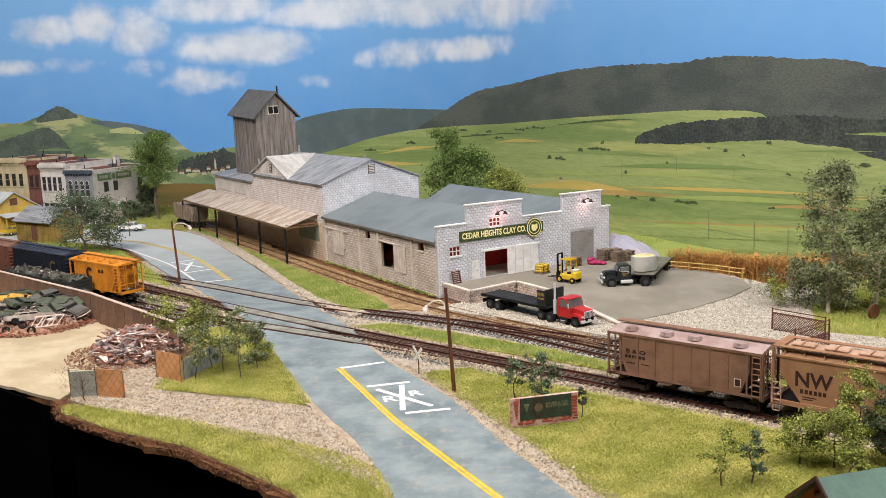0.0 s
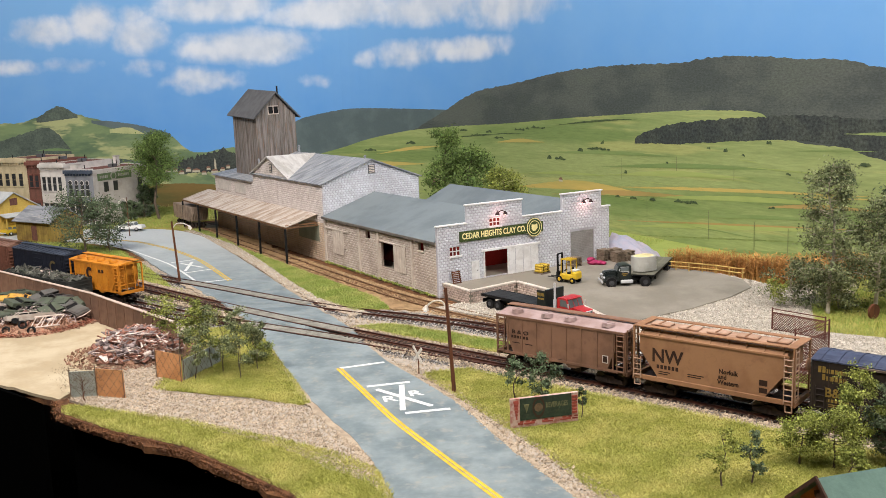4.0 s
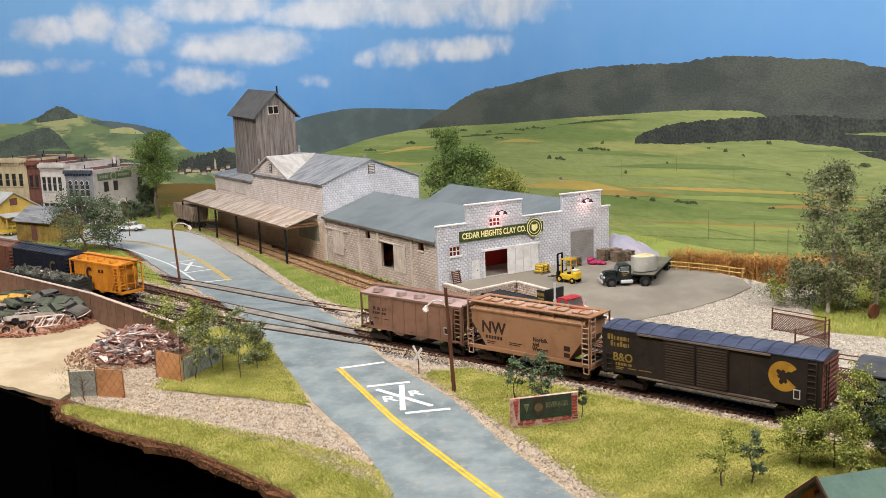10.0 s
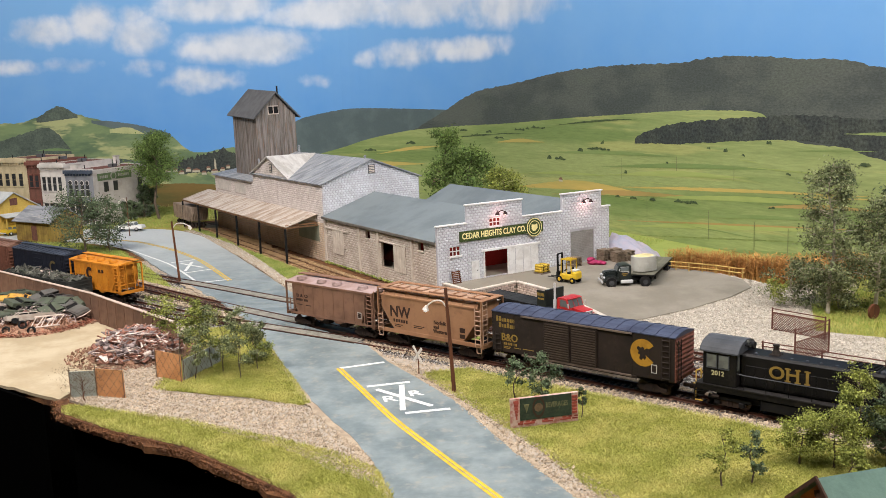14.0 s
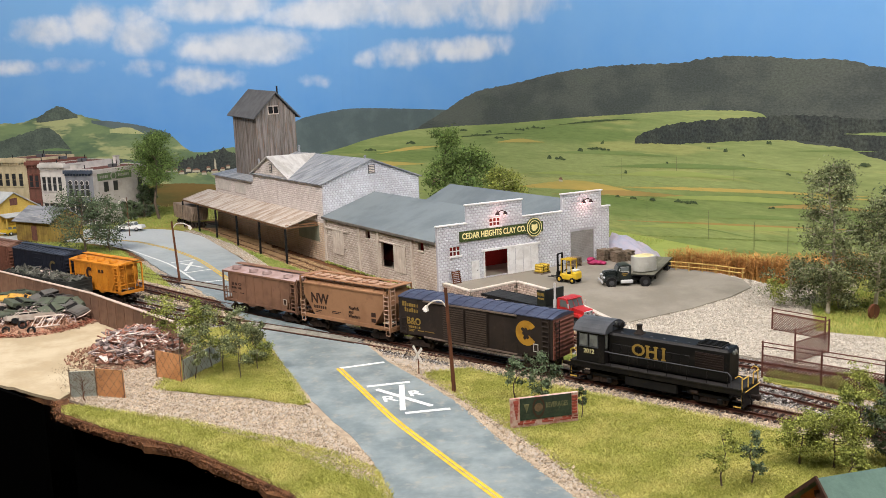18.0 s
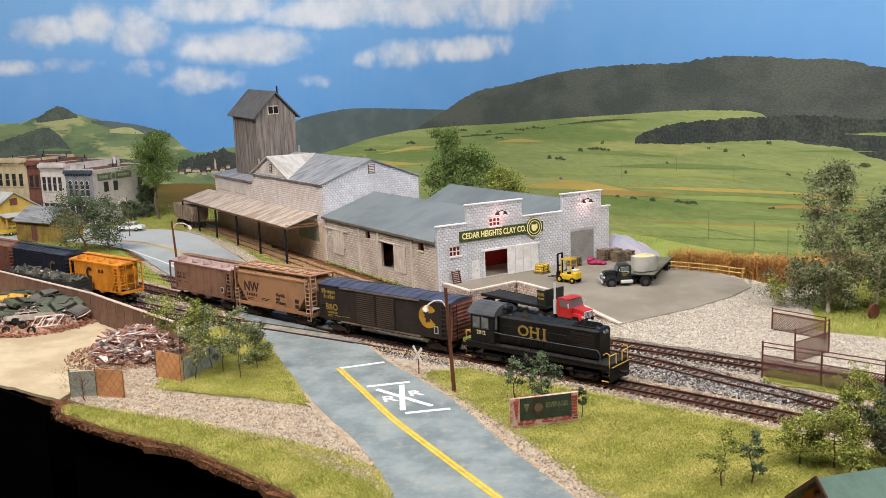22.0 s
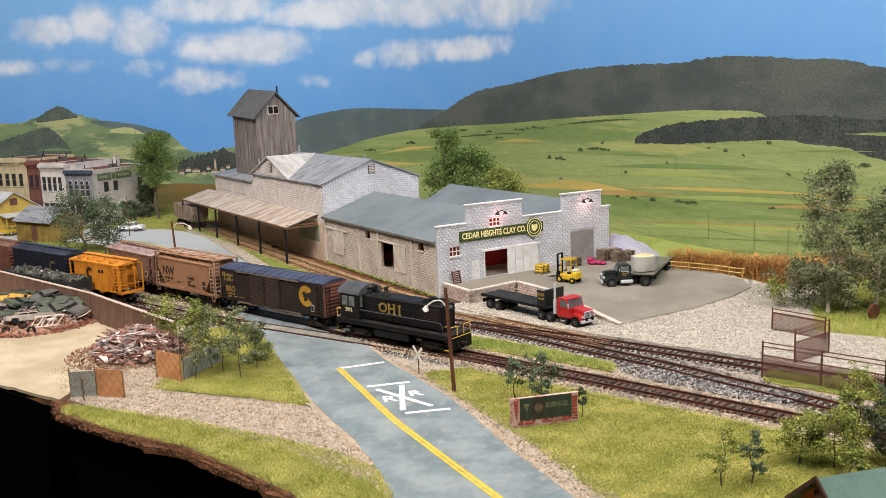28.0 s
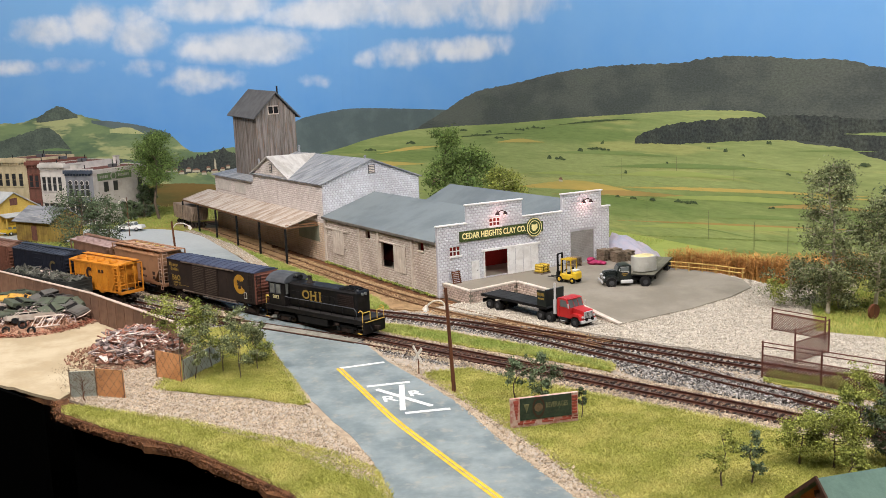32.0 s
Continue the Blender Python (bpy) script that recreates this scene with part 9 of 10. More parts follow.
def shop(x, y, rz, w, d, h, wall, trim, label, wins, z, zt, ww, arch=False, cornice=None, face=None):
    """A row building: front along x (facing -y), depth along y."""
    v = thing("shop_building", x, y, -0.1, rz, label, "building", "row of shops")
    part("wall", boxed(0, w, 0, d, 0, h, bevel=0.02), wall, v)
    part("roof", boxed(0.3, w - 0.3, 0.4, d - 0.3, h - 0.3, h + 0.03), mat("brown_flat_roof", srgb(120, 76, 64), srgb(104, 66, 56)), v, "red-brown flat roof")
    for a, b, c, e, q in ((0, w, -0.06, 0.3, 0.35), (0, 0.2, 0.3, d, 0.12), (w - 0.2, w, 0.3, d, 0.12), (0.2, w - 0.2, d - 0.2, d, 0.12)):
        part("parapet", boxed(a, b, c, e, h - 0.02, h + q), trim, v)
    co = part("cornice", boxed(-0.1, w + 0.1, -0.5, 0, h - 0.55, h + 0.1, bevel=0.06), cornice or trim, v, "projecting cornice")
    for k in range(int(w / 0.7)):
        part("bracket", boxed(0.25 + 0.7 * k, 0.42 + 0.7 * k, -0.4, 0, h - 0.95, h - 0.55), cornice or trim, co)
    for k in range(3):
        vx, vy = w * (0.2 + 0.3 * k), d * (0.25 + 0.22 * ((k * 2) % 3))
        part("roof_vent", rod(B(), (vx, vy, h), (vx, vy, h + 0.7 + 0.5 * (k % 2)), 0.09, n=6), M_black, v, "thin dark vent pipe")
    part("roof_hatch", boxed(w * 0.55, w * 0.55 + 1.1, d * 0.5, d * 0.5 + 1.3, h, h + 0.6, bevel=0.04), M_roof_dark, v, "dark roof hatch")
    bays = len(wins)
    if face:
        part("front_wall", boxed(0.02, w - 0.02, -0.05, 0, 0, h - 0.5), face, v, "painted front wall")
    for cx in wins:
        hw = ww / 2
        if True:
            wn = part("window", boxed(cx - hw, cx + hw, -0.1, 0.02, z, zt), M_glassd, v, "tall dark sash window")
            part("window_sill", boxed(cx - hw - 0.15, cx + hw + 0.15, -0.18, 0, z - 0.18, z), trim, wn)
            if arch:
                part("arch", rod(B(), (cx, -0.12, zt), (cx, 0.0, zt), hw + 0.09, n=14), trim, wn)
                part("arch_glass", rod(B(), (cx, -0.15, zt), (cx, -0.1, zt), hw, n=14), M_glassd, wn)
            else:
                part("lintel", boxed(cx - hw - 0.15, cx + hw + 0.15, -0.16, 0, zt, zt + 0.28), trim, wn)
            part("glazing_bar", boxed(cx - hw, cx + hw, -0.13, -0.1, (z + zt) / 2 - 0.04, (z + zt) / 2 + 0.04), trim, wn)
    part("shop_front", boxed(0.4, w - 0.4, -0.05, 0.02, 0.8, 4.0), M_glassd, v, "dark shop window front")
    part("shop_sign", boxed(0.3, w - 0.3, -0.2, 0, 4.1, 4.8), cornice or trim, v)
    for k in range(bays + 1):
        cx = 0.35 + (w - 0.7) * k / bays
        part("shop_post", boxed(cx - 0.1, cx + 0.1, -0.12, 0, 0.1, 4.1), trim, v)
    return v


TR = math.degrees(math.atan2(-0.416, 0.909))
tx, ty = -62.8, 170.7
ux, uy = math.cos(radians(TR)), math.sin(radians(TR))
M_cream = mat("cream_shop_wall", srgb(194, 180, 148), srgb(174, 160, 130), rough=0.8, scale=0.5, grain=0.08)
M_brickr = mat("red_brick_shop_wall", srgb(116, 80, 70), srgb(98, 68, 60), rough=0.85, scale=0.8, fine=8, grain=0.2)
M_shopw = mat("white_shop_wall", srgb(206, 200, 194), srgb(188, 182, 176), rough=0.8, scale=0.5, grain=0.07)
M_shopg = mat("pale_grey_shop_wall", srgb(180, 174, 168), srgb(160, 152, 146), rough=0.8, scale=0.4, grain=0.08, c3=srgb(152, 144, 138), stain=0.4)
M_blued = mat("dark_blue_cornice", srgb(74, 82, 96), srgb(62, 70, 82), rough=0.7)
M_brickt = mat("brick_trim", srgb(124, 82, 72), srgb(106, 70, 62), rough=0.8)
for d0, w, dep, h, wall, trim, lb, wins, z0, z1, ww, arch, cor, face in [
        (6.2, 6.6, 14, 10.1, M_shopg, M_shopw, "pale grey corner shop with dark blue cornice and arched windows", [1.2, 2.6, 3.95, 5.2], 5.5, 7.9, 0.74, True, M_blued, mat("blue_grey_shop_front", srgb(132, 134, 140), srgb(116, 118, 124), scale=0.5, grain=0.08)),
        (12.4, 6.2, 12, 11.2, M_shopw, M_shopw, "white two-storey shop with ornate cornice", [0.9, 2.2, 3.5, 4.8], 6.4, 8.9, 0.7, False, None, None),
        (15.6, 3.2, 12, 11.6, M_brickr, M_brickt, "narrow red brick shop", [0.9, 2.3], 7.0, 9.2, 0.7, False, None, None),
        (24.0, 8.3, 12, 12.1, M_cream, M_cream, "cream two-storey shop with dark tall windows", [1.3, 3.2, 4.9, 6.7], 7.2, 9.5, 0.85, False, None, None)]:
    shop(tx - ux * d0, ty - uy * d0, TR, w, dep, h, wall, trim, lb, wins, z0, z1, ww, arch, cor, face)
# painted sign and windows on the corner shop's long side
sd = thing("wall_sign", tx + 0.4 * ux, ty + 0.4 * uy, 0, TR + 90, "green painted sign board on the shop's side wall", "sign")
M_sg = mat("faded_green_sign", srgb(92, 108, 76), srgb(78, 94, 66), scale=1, grain=0.1)
part("board", boxed(1.1, 9.7, -0.08, 0, 8.0, 9.3), M_sg, sd)
part("disc", rod(B(), (5.0, -0.12, 8.65), (5.0, -0.08, 8.65), 0.75, n=18), mat("grey_disc", srgb(150, 148, 138), srgb(130, 128, 118)), sd)
part("disc_inner", rod(B(), (5.0, -0.15, 8.65), (5.0, -0.12, 8.65), 0.5, n=18), M_sg, sd)
bars(sd, "letter_bar", [(1.6 + 0.42 * k, 1.9 + 0.42 * k, 8.4, 0.5) for k in range(5)] + [(6.2 + 0.42 * k, 6.5 + 0.42 * k, 8.4, 0.5) for k in range(7)], -0.1, MATS["grey_disc"])
for u in (2.5, 4.9, 11.3):
    wn = part("window", boxed(u, u + 1.1, -0.06, 0.0, 5.9, 7.7), M_glassd, sd)
    part("lintel", boxed(u - 0.1, u + 1.2, -0.1, 0, 7.7, 7.95), M_shopg, wn)
for x_, z_, w_, h_ in ((1.0, 10.0, 1.6, 1.4), (9.5, 9.9, 0.7, 2.2)):
    c_ = thing("chimney", tx - ux * (4.5 if w_ > 1 else 3.0) - uy * x_, ty - uy * 4.5 + ux * x_, 9.6, TR, "white roof chimney on the shop", "chimney")
    part("stack", boxed(-w_ / 2, w_ / 2, -0.5, 0.5, 0, h_), M_shopw, c_)
    part("cap", boxed(-w_ / 2 - 0.1, w_ / 2 + 0.1, -0.6, 0.6, h_, h_ + 0.15), M_shopg, c_)


def cottage(x, y, rz, w, d, h, rise, wall, roof, label, door=True):
    v = thing("wooden_shed", x, y, -0.1, rz, label, "shed", "sheds by the tracks")
    core = part("wall", boxed(0.05, w - 0.05, 0.05, d - 0.05, 0, h), wall, v)
    n = int(w / 0.32)
    for k in range(n):
        part("board", boxed(w * k / n + 0.015, w * (k + 1) / n - 0.015, 0.0, 0.06, 0, h), wall, core)
    n = int(d / 0.32)
    for k in range(n):
        part("board", boxed(w - 0.06, w, d * k / n + 0.015, d * (k + 1) / n - 0.015, 0, h), wall, core)
    part("gable", prism(B(), [(0.05, h), (d - 0.05, h), (d / 2, h + rise)], w - 0.1, w - 0.02, "x"), wall, v)
    part("gable", prism(B(), [(0.05, h), (d - 0.05, h), (d / 2, h + rise)], 0.02, 0.1, "x"), wall, v)
    for s in (0, 1):
        e = -0.5 if s == 0 else d + 0.5
        part("roof", slab(B(), [(-0.4, e, h - 0.25), (w + 0.4, e, h - 0.25), (w + 0.4, d / 2, h + rise + 0.1), (-0.4, d / 2, h + rise + 0.1)], 0.14), roof, v, "grey metal roof slope")
    if door:
        dr = part("door", boxed(w * 0.45, w * 0.45 + 1.4, -0.06, 0, 0.2, 2.6), M_brickr, v, "red-brown door")
        part("handle", boxed(w * 0.45 + 1.15, w * 0.45 + 1.25, -0.1, -0.06, 1.2, 1.35), M_black, dr)
    return v


M_ylw = mat("yellow_clapboard", srgb(200, 170, 88), srgb(182, 152, 76), rough=0.85, scale=0.6, grain=0.1, rnd=0.08)
M_ochre = mat("ochre_brown_boards", srgb(150, 128, 68), srgb(122, 100, 58), rough=0.9, scale=0.6, grain=0.15, rnd=0.14)
cottage(-71.2, 157.3, -33, 9.4, 6.0, 3.5, 1.9, M_ochre, M_roof_metal, "ochre-brown board shed with grey metal roof")
h2 = cottage(-84.0, 166.0, -33, 8.0, 9.0, 4.6, 2.6, M_ylw, mat("pale_grey_roofing", srgb(190, 192, 190), srgb(170, 172, 172), scale=0.4), "yellow clapboard house with pale grey roof")
wn = part("window", boxed(2.0, 3.2, -0.08, 0, 1.6, 3.4), M_glassd, h2)
wn = part("window", boxed(7.95, 8.05, 3.8, 5.2, 5.0, 6.2), M_brickr, h2, "small gable window")
part("porch_roof", slab(B(), [(8.0, 1.5, 3.7), (10.0, 1.5, 3.2), (10.0, 7.5, 3.2), (8.0, 7.5, 3.7)], 0.12), MATS["pale_grey_roofing"], h2)
for y in (1.7, 7.3):
    part("porch_post", boxed(9.75, 9.9, y - 0.08, y + 0.08, 0, 3.2), M_ylw, h2)

# hut in the foreground with green roof
hut = thing("cabin", 17.35, 41.6, -0.1, 15, "small cabin with green sheet roof and orange-brown gable", "cabin")
M_greenroof = mat("dull_green_roofing", srgb(92, 116, 106), srgb(78, 100, 92), rough=0.6, scale=0.5, grain=0.1)
M_gable = mat("orange_brown_boards", srgb(170, 104, 66), srgb(148, 88, 56), rough=0.85, scale=0.6, grain=0.15)
part("wall", boxed(0, 8, -1.7, 1.7, 0, 2.6), M_gable, hut)
gb = part("gable", prism(B(), [(-1.8, 2.5), (1.8, 2.5), (0, 4.05)], 0.0, 0.15, "x"), M_gable, hut, "orange-brown gable")
for s in (-1, 1):
    part("roof", slab(B(), [(-0.45, s * 2.2, 2.25), (8.4, s * 2.2, 2.25), (8.4, 0, 4.2), (-0.45, 0, 4.2)], 0.12), M_greenroof, hut, "dull green sheet roof slope")
    part("barge_board", prism(B(), [(s * 2.25, 2.1), (s * 2.25, 2.35), (0, 4.32), (0, 4.08)], -0.5, -0.4, "x"), mat("dark_brown_board", srgb(74, 52, 42), srgb(62, 44, 36)), hut)
part("gable_ornament", prism(B(), [(-0.5, 3.0), (0.5, 3.0), (0.6, 3.3), (0.2, 3.5), (0, 3.75), (-0.2, 3.5), (-0.6, 3.3)], -0.1, 0.0, "x"), MATS["dark_brown_board"], gb)
part("roof_seam", boxed(1.2, 1.35, -2.2, -2.1, 2.2, 2.4), M_greenroof, hut)

# brown drum end half hidden in the grass by the trees
b = B()
rod(b, (0, -0.12, 0), (0, 0.12, 0), 0.72, n=20)
w_ = single("old_wheel", b, M_pole, 39.6, 85.2, 0.7, 30, "brown drum end standing in the grass", "wheel")
# ---------------------------------------------------------------- trees and bushes
M_bark = mat("grey_brown_bark", srgb(104, 92, 80), srgb(84, 74, 64), rough=0.95, scale=1.5, grain=0.25, bump=0.4)
M_bark_pale = mat("pale_twig_bark", srgb(176, 166, 150), srgb(146, 136, 120), rough=0.95, scale=1.5, grain=0.2)
M_leaf_g = mat("grey_green_leaves", srgb(126, 132, 94), srgb(94, 102, 70), rough=0.7, scale=0.6, grain=0.15, rnd=0.58, bump=0)
M_leaf_b = mat("bright_green_leaves", srgb(108, 128, 68), srgb(82, 102, 54), rough=0.7, scale=0.5, grain=0.15, rnd=0.58, bump=0)
M_leaf_y = mat("yellow_green_leaves", srgb(142, 148, 74), srgb(108, 118, 58), rough=0.7, scale=0.5, grain=0.15, rnd=0.58, bump=0)
M_leaf_d = mat("dark_green_leaves", srgb(98, 112, 84), srgb(70, 83, 62), rough=0.7, scale=0.5, grain=0.15, rnd=0.58, bump=0)


def leaf_mesh(rng, centres, spread, per, size):
    n = len(centres) * per
    c = np.repeat(np.asarray(centres, float), per, 0) + rng.normal(0, 1, (n, 3)) * spread * np.array((1, 1, 0.75))
    d1 = rng.normal(0, 1, (n, 3))
    d1 /= np.linalg.norm(d1, axis=1)[:, None]
    d2 = np.cross(d1, rng.normal(0, 1, (n, 3)))
    d2 /= np.linalg.norm(d2, axis=1)[:, None]
    s = size * (0.6 + 0.8 * rng.random((n, 1)))
    v = np.stack([c - d1 * s, c - d2 * s * 0.55, c + d1 * s, c + d2 * s * 0.55], 1)
    f = np.arange(4 * n).reshape(-1, 4)
    return raw(v.reshape(-1, 3), f)


def plant(name, x, y, h, spread, low, leaf, bark, limbs, per, size, seed, label, category, z=-0.1, trunk=0.22, up=0.55, group="", puff=0.45, stems=1, taper=0.35):
    rng = np.random.default_rng(seed)
    v = thing(name, x, y, z, 0, label, category, group)
    centres = []
    for st in range(stems):
        base = np.array((0, 0, 0.0)) if stems == 1 else np.append(rng.normal(0, spread * 0.22, 2), 0)
        pts = [base]
        for k in range(1, 6):
            pts.append(base * (1 + 0.25 * k / 5) + np.array((*rng.normal(0, 0.03 * h, 2), h * 0.97 * k / 5)))
        b = B()
        for k in range(5):
            r0, r1 = trunk * (1 - 0.85 * k / 5), trunk * (1 - 0.85 * (k + 1) / 5)
            rod(b, pts[k], pts[k + 1], r0, r1, n=7)
        part("trunk" if stems == 1 else "stem", b, bark, v)
        line = np.array(pts)
        for k in range(limbs):
            t = low + (0.97 - low) * (k + rng.random()) / limbs
            p0 = np.array([np.interp(t * 5, range(6), line[:, i]) for i in range(3)])
            a = rng.uniform(0, 6.283)
            prof = min(1.0, (t - low) / 0.25 + 0.5) * (1 - (1 - taper) * max(0, (t - 0.55) / 0.45))
            L = spread * prof * rng.uniform(0.65, 1.1)
            d = np.array((math.cos(a), math.sin(a), up * rng.uniform(0.2, 1.2)))
            p1 = p0 + d * L * 0.55
            p2 = p1 + (d + np.append(rng.normal(0, 0.3, 2), rng.uniform(-0.3, 0.3))) * L * 0.45
            b = B()
            rod(b, p0, p1, trunk * 0.32, trunk * 0.2, n=5)
            rod(b, p1, p2, trunk * 0.2, trunk * 0.07, n=5)
            for q in range(3):
                e = p1 + (p2 - p1) * rng.random()
                w = e + rng.normal(0, 0.24, 3) * L
                rod(b, e, w, trunk * 0.1, trunk * 0.04, n=4)
                centres += [w, (e + w) / 2]
            part("limb", b, bark, v)
            centres += [p2, (p1 + p2) / 2, p1 * 0.4 + p2 * 0.6]
        centres.append(line[-1])
    part("crown", leaf_mesh(rng, centres, spread * puff * 0.3, max(1, round(per * 3.2)), size * 0.55), leaf, v, "loose leaf clumps")
    return v


plant("tree", 36.6, 88.2, 14.9, 3.0, 0.16, M_leaf_g, M_bark_pale, 44, 8, 0.22, 1, "tall sparse grey-green tree with pale twigs", "tree", up=0.35, puff=0.5)
plant("tree", 40.8, 87.6, 11.3, 3.0, 0.14, M_leaf_g, M_bark_pale, 36, 8, 0.22, 2, "sparse grey-green tree with pale twigs", "tree", up=0.35)
plant("tree", 44.6, 89.5, 12.5, 3.0, 0.14, M_leaf_d, M_bark_pale, 32, 8, 0.24, 3, "dark grey-green tree by the backdrop", "tree", up=0.35)
plant("bush", 35.0, 92.2, 4.6, 2.6, 0.1, M_leaf_g, M_bark_pale, 14, 5, 0.2, 4, "straggling grey-green bush by the gravel lot", "bush", up=0.2, stems=2, trunk=0.1)
plant("bush", 37.5, 89.5, 4.0, 2.6, 0.1, M_leaf_g, M_bark_pale, 12, 5, 0.2, 24, "grey-green undergrowth below the trees", "bush", up=0.2, stems=2, trunk=0.1)
plant("bush", 32.6, 91.4, 2.9, 1.5, 0.1, M_leaf_y, M_bark_pale, 9, 4, 0.18, 25, "small light green bush at the lot's edge", "bush", up=0.3, trunk=0.07)
plant("tree", -53.2, 177.4, 16.4, 4.2, 0.45, M_leaf_b, M_bark, 36, 10, 0.34, 5, "full bright green tree beside the shop", "tree", up=0.3, trunk=0.3, puff=0.6)
plant("bush", -56.4, 180.6, 6.4, 1.5, 0.05, M_leaf_d, M_bark, 16, 10, 0.3, 6, "dark green bush at the shop wall", "bush", stems=2, trunk=0.12)
plant("bush", -58.6, 177.4, 3.6, 1.3, 0.1, M_leaf_d, M_bark, 10, 8, 0.28, 26, "dark green bush at the shop wall", "bush", stems=2, trunk=0.1)
plant("tree", 0.9, 150, 16.6, 3.6, 0.3, M_leaf_b, M_bark, 26, 10, 0.3, 7, "bright green tree behind the warehouse", "tree", up=0.5)
plant("tree", 5.0, 147, 13.2, 5.2, 0.22, M_leaf_b, M_bark, 32, 12, 0.32, 8, "broad green tree behind the warehouse", "tree", up=0.25)
plant("tree", 9.4, 143, 10.2, 4.2, 0.2, M_leaf_y, M_bark, 24, 10, 0.3, 9, "light green tree behind the warehouse", "tree", up=0.2)
plant("tree", -22.6, 78.6, 6.2, 2.3, 0.5, M_leaf_y, M_bark, 15, 6, 0.17, 10, "thin yellow-green tree on the grass island", "tree", up=0.22, trunk=0.07, taper=0.8, puff=0.28)
for x, y, hh, sp, lo, lf, sd in ((-20.6, 74.7, 4.3, 1.3, 0.3, M_leaf_g, 13), (-19.9, 77.6, 5.6, 1.7, 0.3, M_leaf_y, 41), (-18.7, 76.3, 5.5, 1.6, 0.22, M_leaf_g, 12), (-17.6, 77.4, 5.3, 1.6, 0.25, M_leaf_g, 11), (-16.8, 74.3, 4.0, 1.5, 0.34, M_leaf_g, 31), (-15.9, 76.6, 4.2, 1.3, 0.25, M_leaf_g, 42), (-21.4, 79.6, 4.6, 1.5, 0.25, M_leaf_y, 43)):
    plant("tree", x, y, hh, sp, lo, lf, M_bark, 11, 5, 0.16, sd, "thin sapling with ragged leaf clumps on the grass island", "tree", up=0.45, trunk=0.045, taper=0.7, puff=0.34, group="saplings on the island")
plant("tree", -53.3, 139.6, 8.8, 4.8, 0.2, M_leaf_d, M_bark, 28, 8, 0.25, 14, "sparse grey-green tree by the road", "tree", up=0.3, trunk=0.2, taper=0.6)
plant("tree", -50.2, 141.6, 7.4, 3.6, 0.2, M_leaf_d, M_bark, 16, 7, 0.26, 15, "sparse grey-green tree by the road", "tree", up=0.3, trunk=0.18, taper=0.6)
plant("bush", 15.2, 50.3, 3.3, 1.2, 0.3, M_leaf_y, M_bark, 9, 5, 0.13, 16, "small yellow-green bush on the grass", "bush", up=0.4, trunk=0.06, taper=0.7, puff=0.3)
plant("bush", 17.0, 50.6, 2.9, 0.8, 0.1, M_leaf_d, M_bark, 11, 6, 0.12, 17, "small dark green bush on the grass", "bush", up=0.9, trunk=0.05, puff=0.35)
plant("bush", 20.6, 53.0, 2.9, 1.4, 0.3, M_leaf_y, M_bark, 17, 10, 0.125, 18, "leafy yellow-green bush by the track", "bush", up=0.25, trunk=0.07, puff=0.45, taper=0.75)
plant("bush", 22.3, 52.2, 3.6, 1.7, 0.3, M_leaf_y, M_bark, 18, 10, 0.125, 32, "leafy green bush by the track", "bush", up=0.3, trunk=0.07, puff=0.45, taper=0.75)
plant("bush", 23.7, 52.6, 5.7, 1.7, 0.3, M_leaf_y, M_bark, 21, 10, 0.125, 19, "tall leafy yellow-green bush by the track", "bush", up=0.4, trunk=0.09, puff=0.3, taper=0.6)
plant("bush", 25.4, 52.0, 4.4, 1.7, 0.2, M_leaf_d, M_bark, 20, 10, 0.125, 20, "dark green bush by the cabin", "bush", up=0.3, trunk=0.08, puff=0.32, taper=0.7)
plant("bush", 22.2, 49.6, 2.1, 1.3, 0.1, M_leaf_y, M_bark, 13, 10, 0.125, 21, "low yellow-green bush before the cabin", "bush", up=0.2, trunk=0.05, puff=0.35)
plant("bush", 4.9, 66.4, 3.2, 1.0, 0.35, M_leaf_d, M_bark, 11, 5, 0.13, 22, "thin dark green sapling behind the billboard", "bush", up=0.8, trunk=0.06, puff=0.4)
plant("bush", 6.7, 65.6, 3.6, 1.2, 0.2, M_leaf_d, M_bark, 15, 6, 0.13, 23, "dark green climber behind the billboard", "bush", up=0.7, trunk=0.07, puff=0.4)
plant("bush", 6.9, 62.2, 3.0, 0.8, 0.15, M_leaf_d, M_bark, 9, 6, 0.12, 33, "dark green growth hanging over the billboard", "bush", up=0.5, trunk=0.05, puff=0.4)
plant("bush", 9.1, 62.2, 2.2, 0.5, 0.3, M_leaf_d, M_bark, 6, 5, 0.12, 27, "dark green tuft at the billboard's end", "bush", up=0.9, trunk=0.04)
plant("bush", -27.5, 70.0, 2.0, 1.9, 0.1, mat("dry_brush_leaf", srgb(96, 84, 62), srgb(76, 66, 50), rnd=0.4), M_pole, 14, 1, 0.08, 28, "dry brown brush before the fence panels", "bush", up=0.9, trunk=0.035, stems=2)
plant("bush", -16.4, 79.0, 1.4, 1.2, 0.1, M_leaf_y, M_bark, 8, 7, 0.13, 30, "low light green growth on the grass island", "bush", up=0.2, trunk=0.05, stems=2)

# tufts along the foot of the warehouse
xs, ys = [], []
for k in range(480):
    q = RNG.uniform(0.5, 29)
    p = local(-0.15 - abs(RNG.normal(0, 0.14)), q)
    xs.append(p[0]), ys.append(p[1])
stones("moss", np.array(xs), np.array(ys), -0.08, 0.12, M_leaf_y, "olive green moss along the wall foot", "moss")

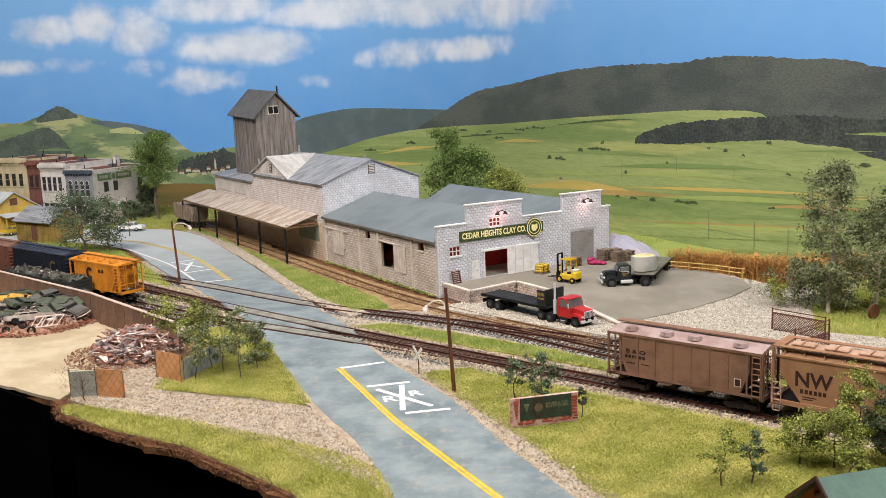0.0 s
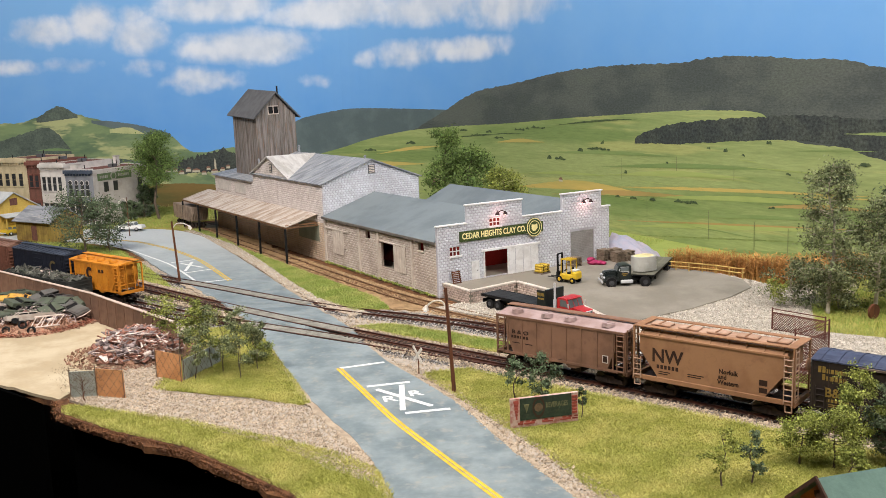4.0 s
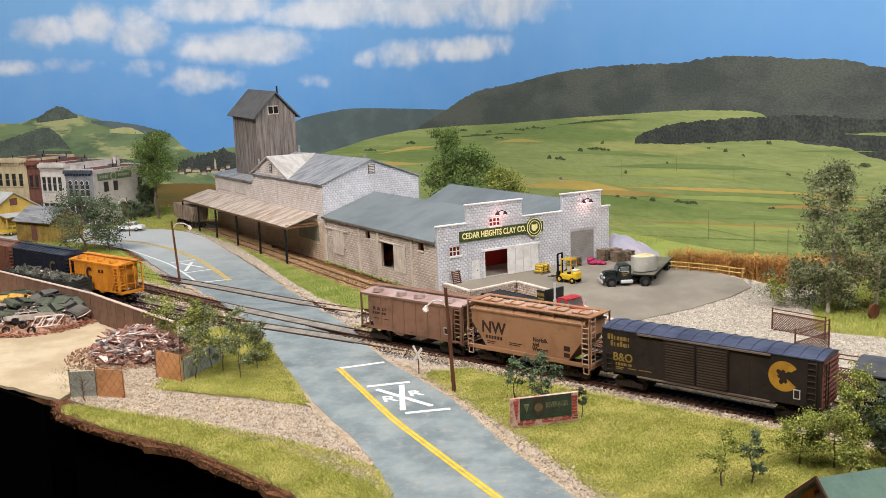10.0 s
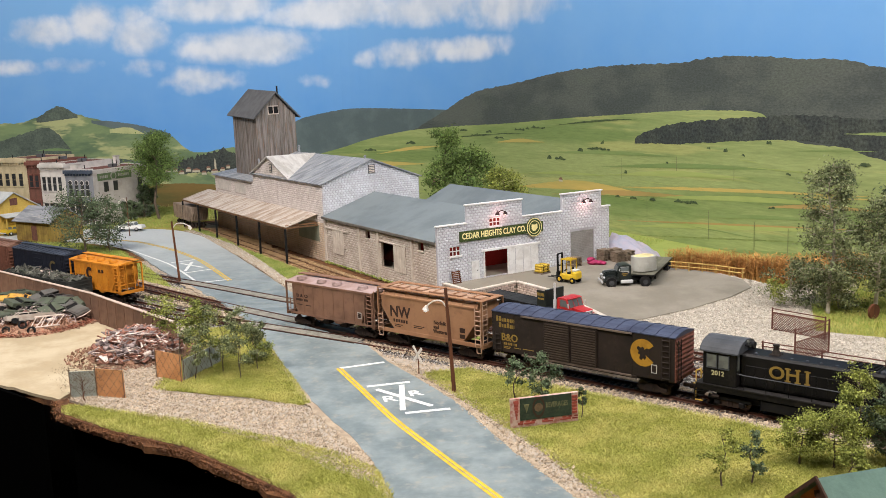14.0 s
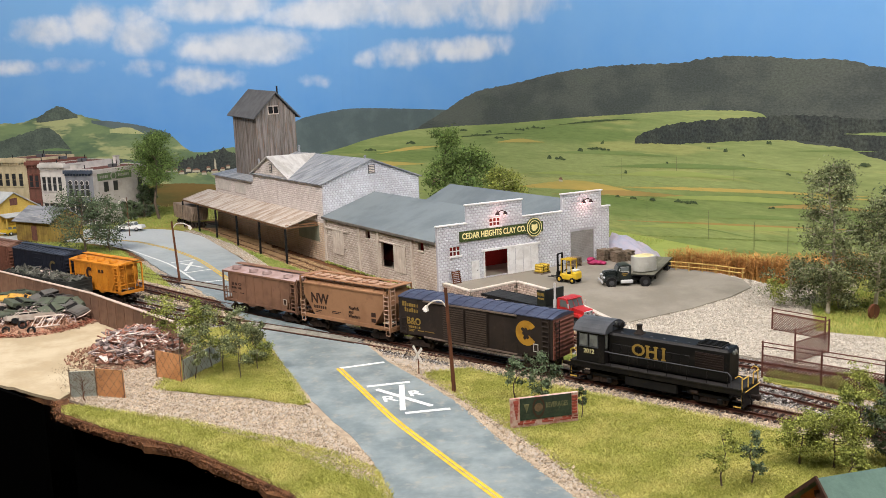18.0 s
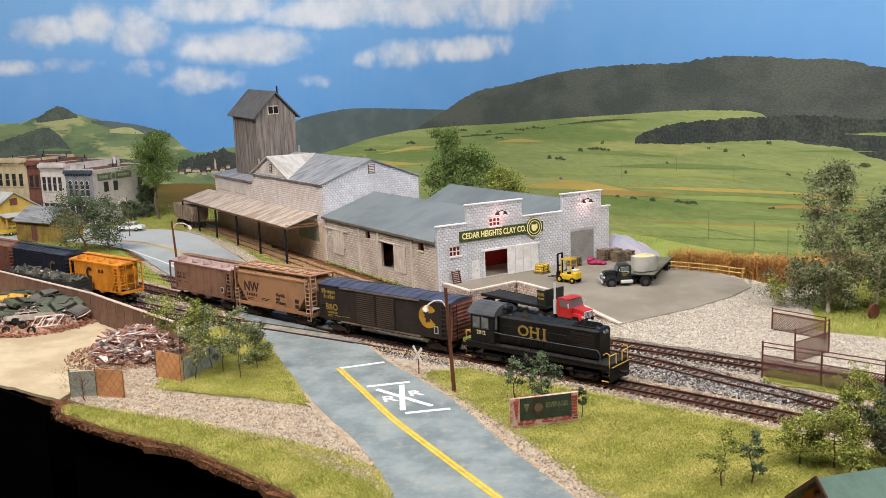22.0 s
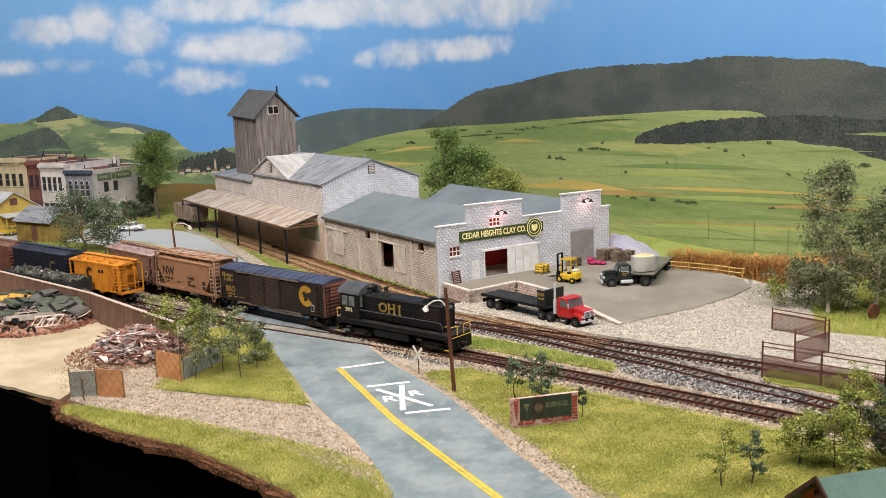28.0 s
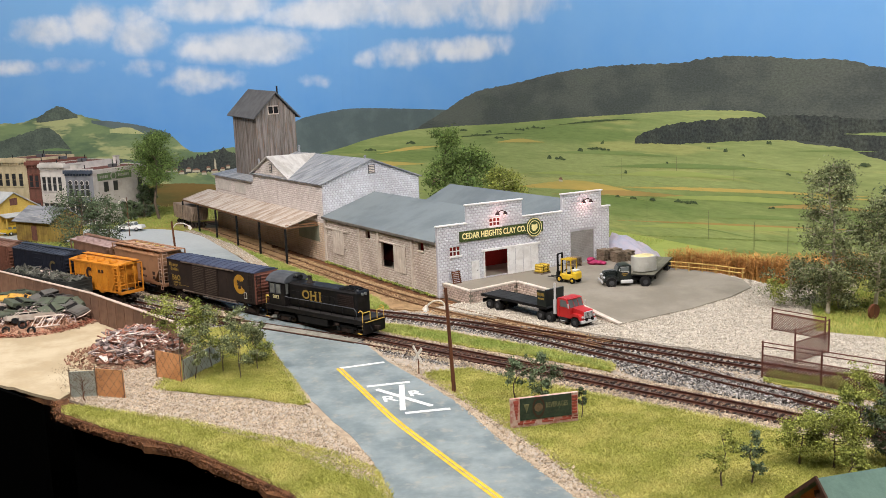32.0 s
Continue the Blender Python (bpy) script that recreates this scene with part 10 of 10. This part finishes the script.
# corn field before the backdrop
M_corn = mat("dry_corn", srgb(188, 140, 80), srgb(156, 106, 60), rough=0.85, scale=0.5, grain=0.2, rnd=0.4, bump=0)
CORN = [(25.9, 109.4), (33.6, 102.8), (37, 99.6), (42, 99.5), (47.6, 102.6), (45.8, 105), (40, 103.6), (36, 105.6), (30.5, 109.6), (28.4, 111.4)]
x, y = scatter(CORN, 22)
n = len(x)
V, F = [], []
hh = 2.0 + 0.8 * RNG.random(n)
for i in range(n):
    b0 = np.array((x[i], y[i], 0.1))
    top = b0 + np.array((RNG.normal(0, 0.15), RNG.normal(0, 0.15), hh[i]))
    for q in range(9):
        t = 0.25 + 0.75 * q / 8
        c = b0 + (top - b0) * t
        a = RNG.uniform(0, 6.283)
        d = np.array((math.cos(a), math.sin(a), RNG.uniform(-0.2, 0.9))) * 0.4
        w = np.array((-math.sin(a), math.cos(a), 0)) * 0.05
        m0 = len(V)
        V += [c - w, c + w, c + d]
        F.append((m0, m0 + 1, m0 + 2))
    m0 = len(V)
    V += [b0 + (0.05, 0, 0), b0 - (0.05, 0, 0), top]
    F.append((m0, m0 + 1, m0 + 2))
tagged(part("corn", raw(V, F), M_corn, None), "dry orange-brown standing corn", "corn", kind="stuff")
blades("grass", [[(24, 122), (31, 131), (20, 150), (8, 165), (-10, 172), (-6, 158), (8, 148)]], 8, 0.1, 0.5, M_blade_b, "green grass behind the warehouse")


def motions():
    """The train backs along the main line at a steady pace; its wheels turn with it."""
    times = [0.0, 0.1] + [float(k) for k in range(1, 32)] + [31.9, 32.0]
    for ob, off in TRAIN:
        rows = []
        for t in times:
            s = SPEED * (t - 19.0) + off
            p, turned = main_line(s)
            rows.append((t, pose(p[0] * K, p[1] * K, T1_RISE * max(s + 30, 0) * K, 0, math.degrees(T1_RISE), HEAD - math.degrees(turned))))
        walk(ob, rows)
    for ws, wx, r in WHEELS:
        if any(ws.parent.parent == ob for ob, off in TRAIN):
            rows = []
            for k in range(161):
                t = 0.2 * k
                rows.append((t, pose(wx * K, 0, 0.44 * K, 0, -math.degrees(SPEED * t / r), 0)))
            walk(ws, rows)
        else:
            at(ws, wx, 0, 0.44)


motions()
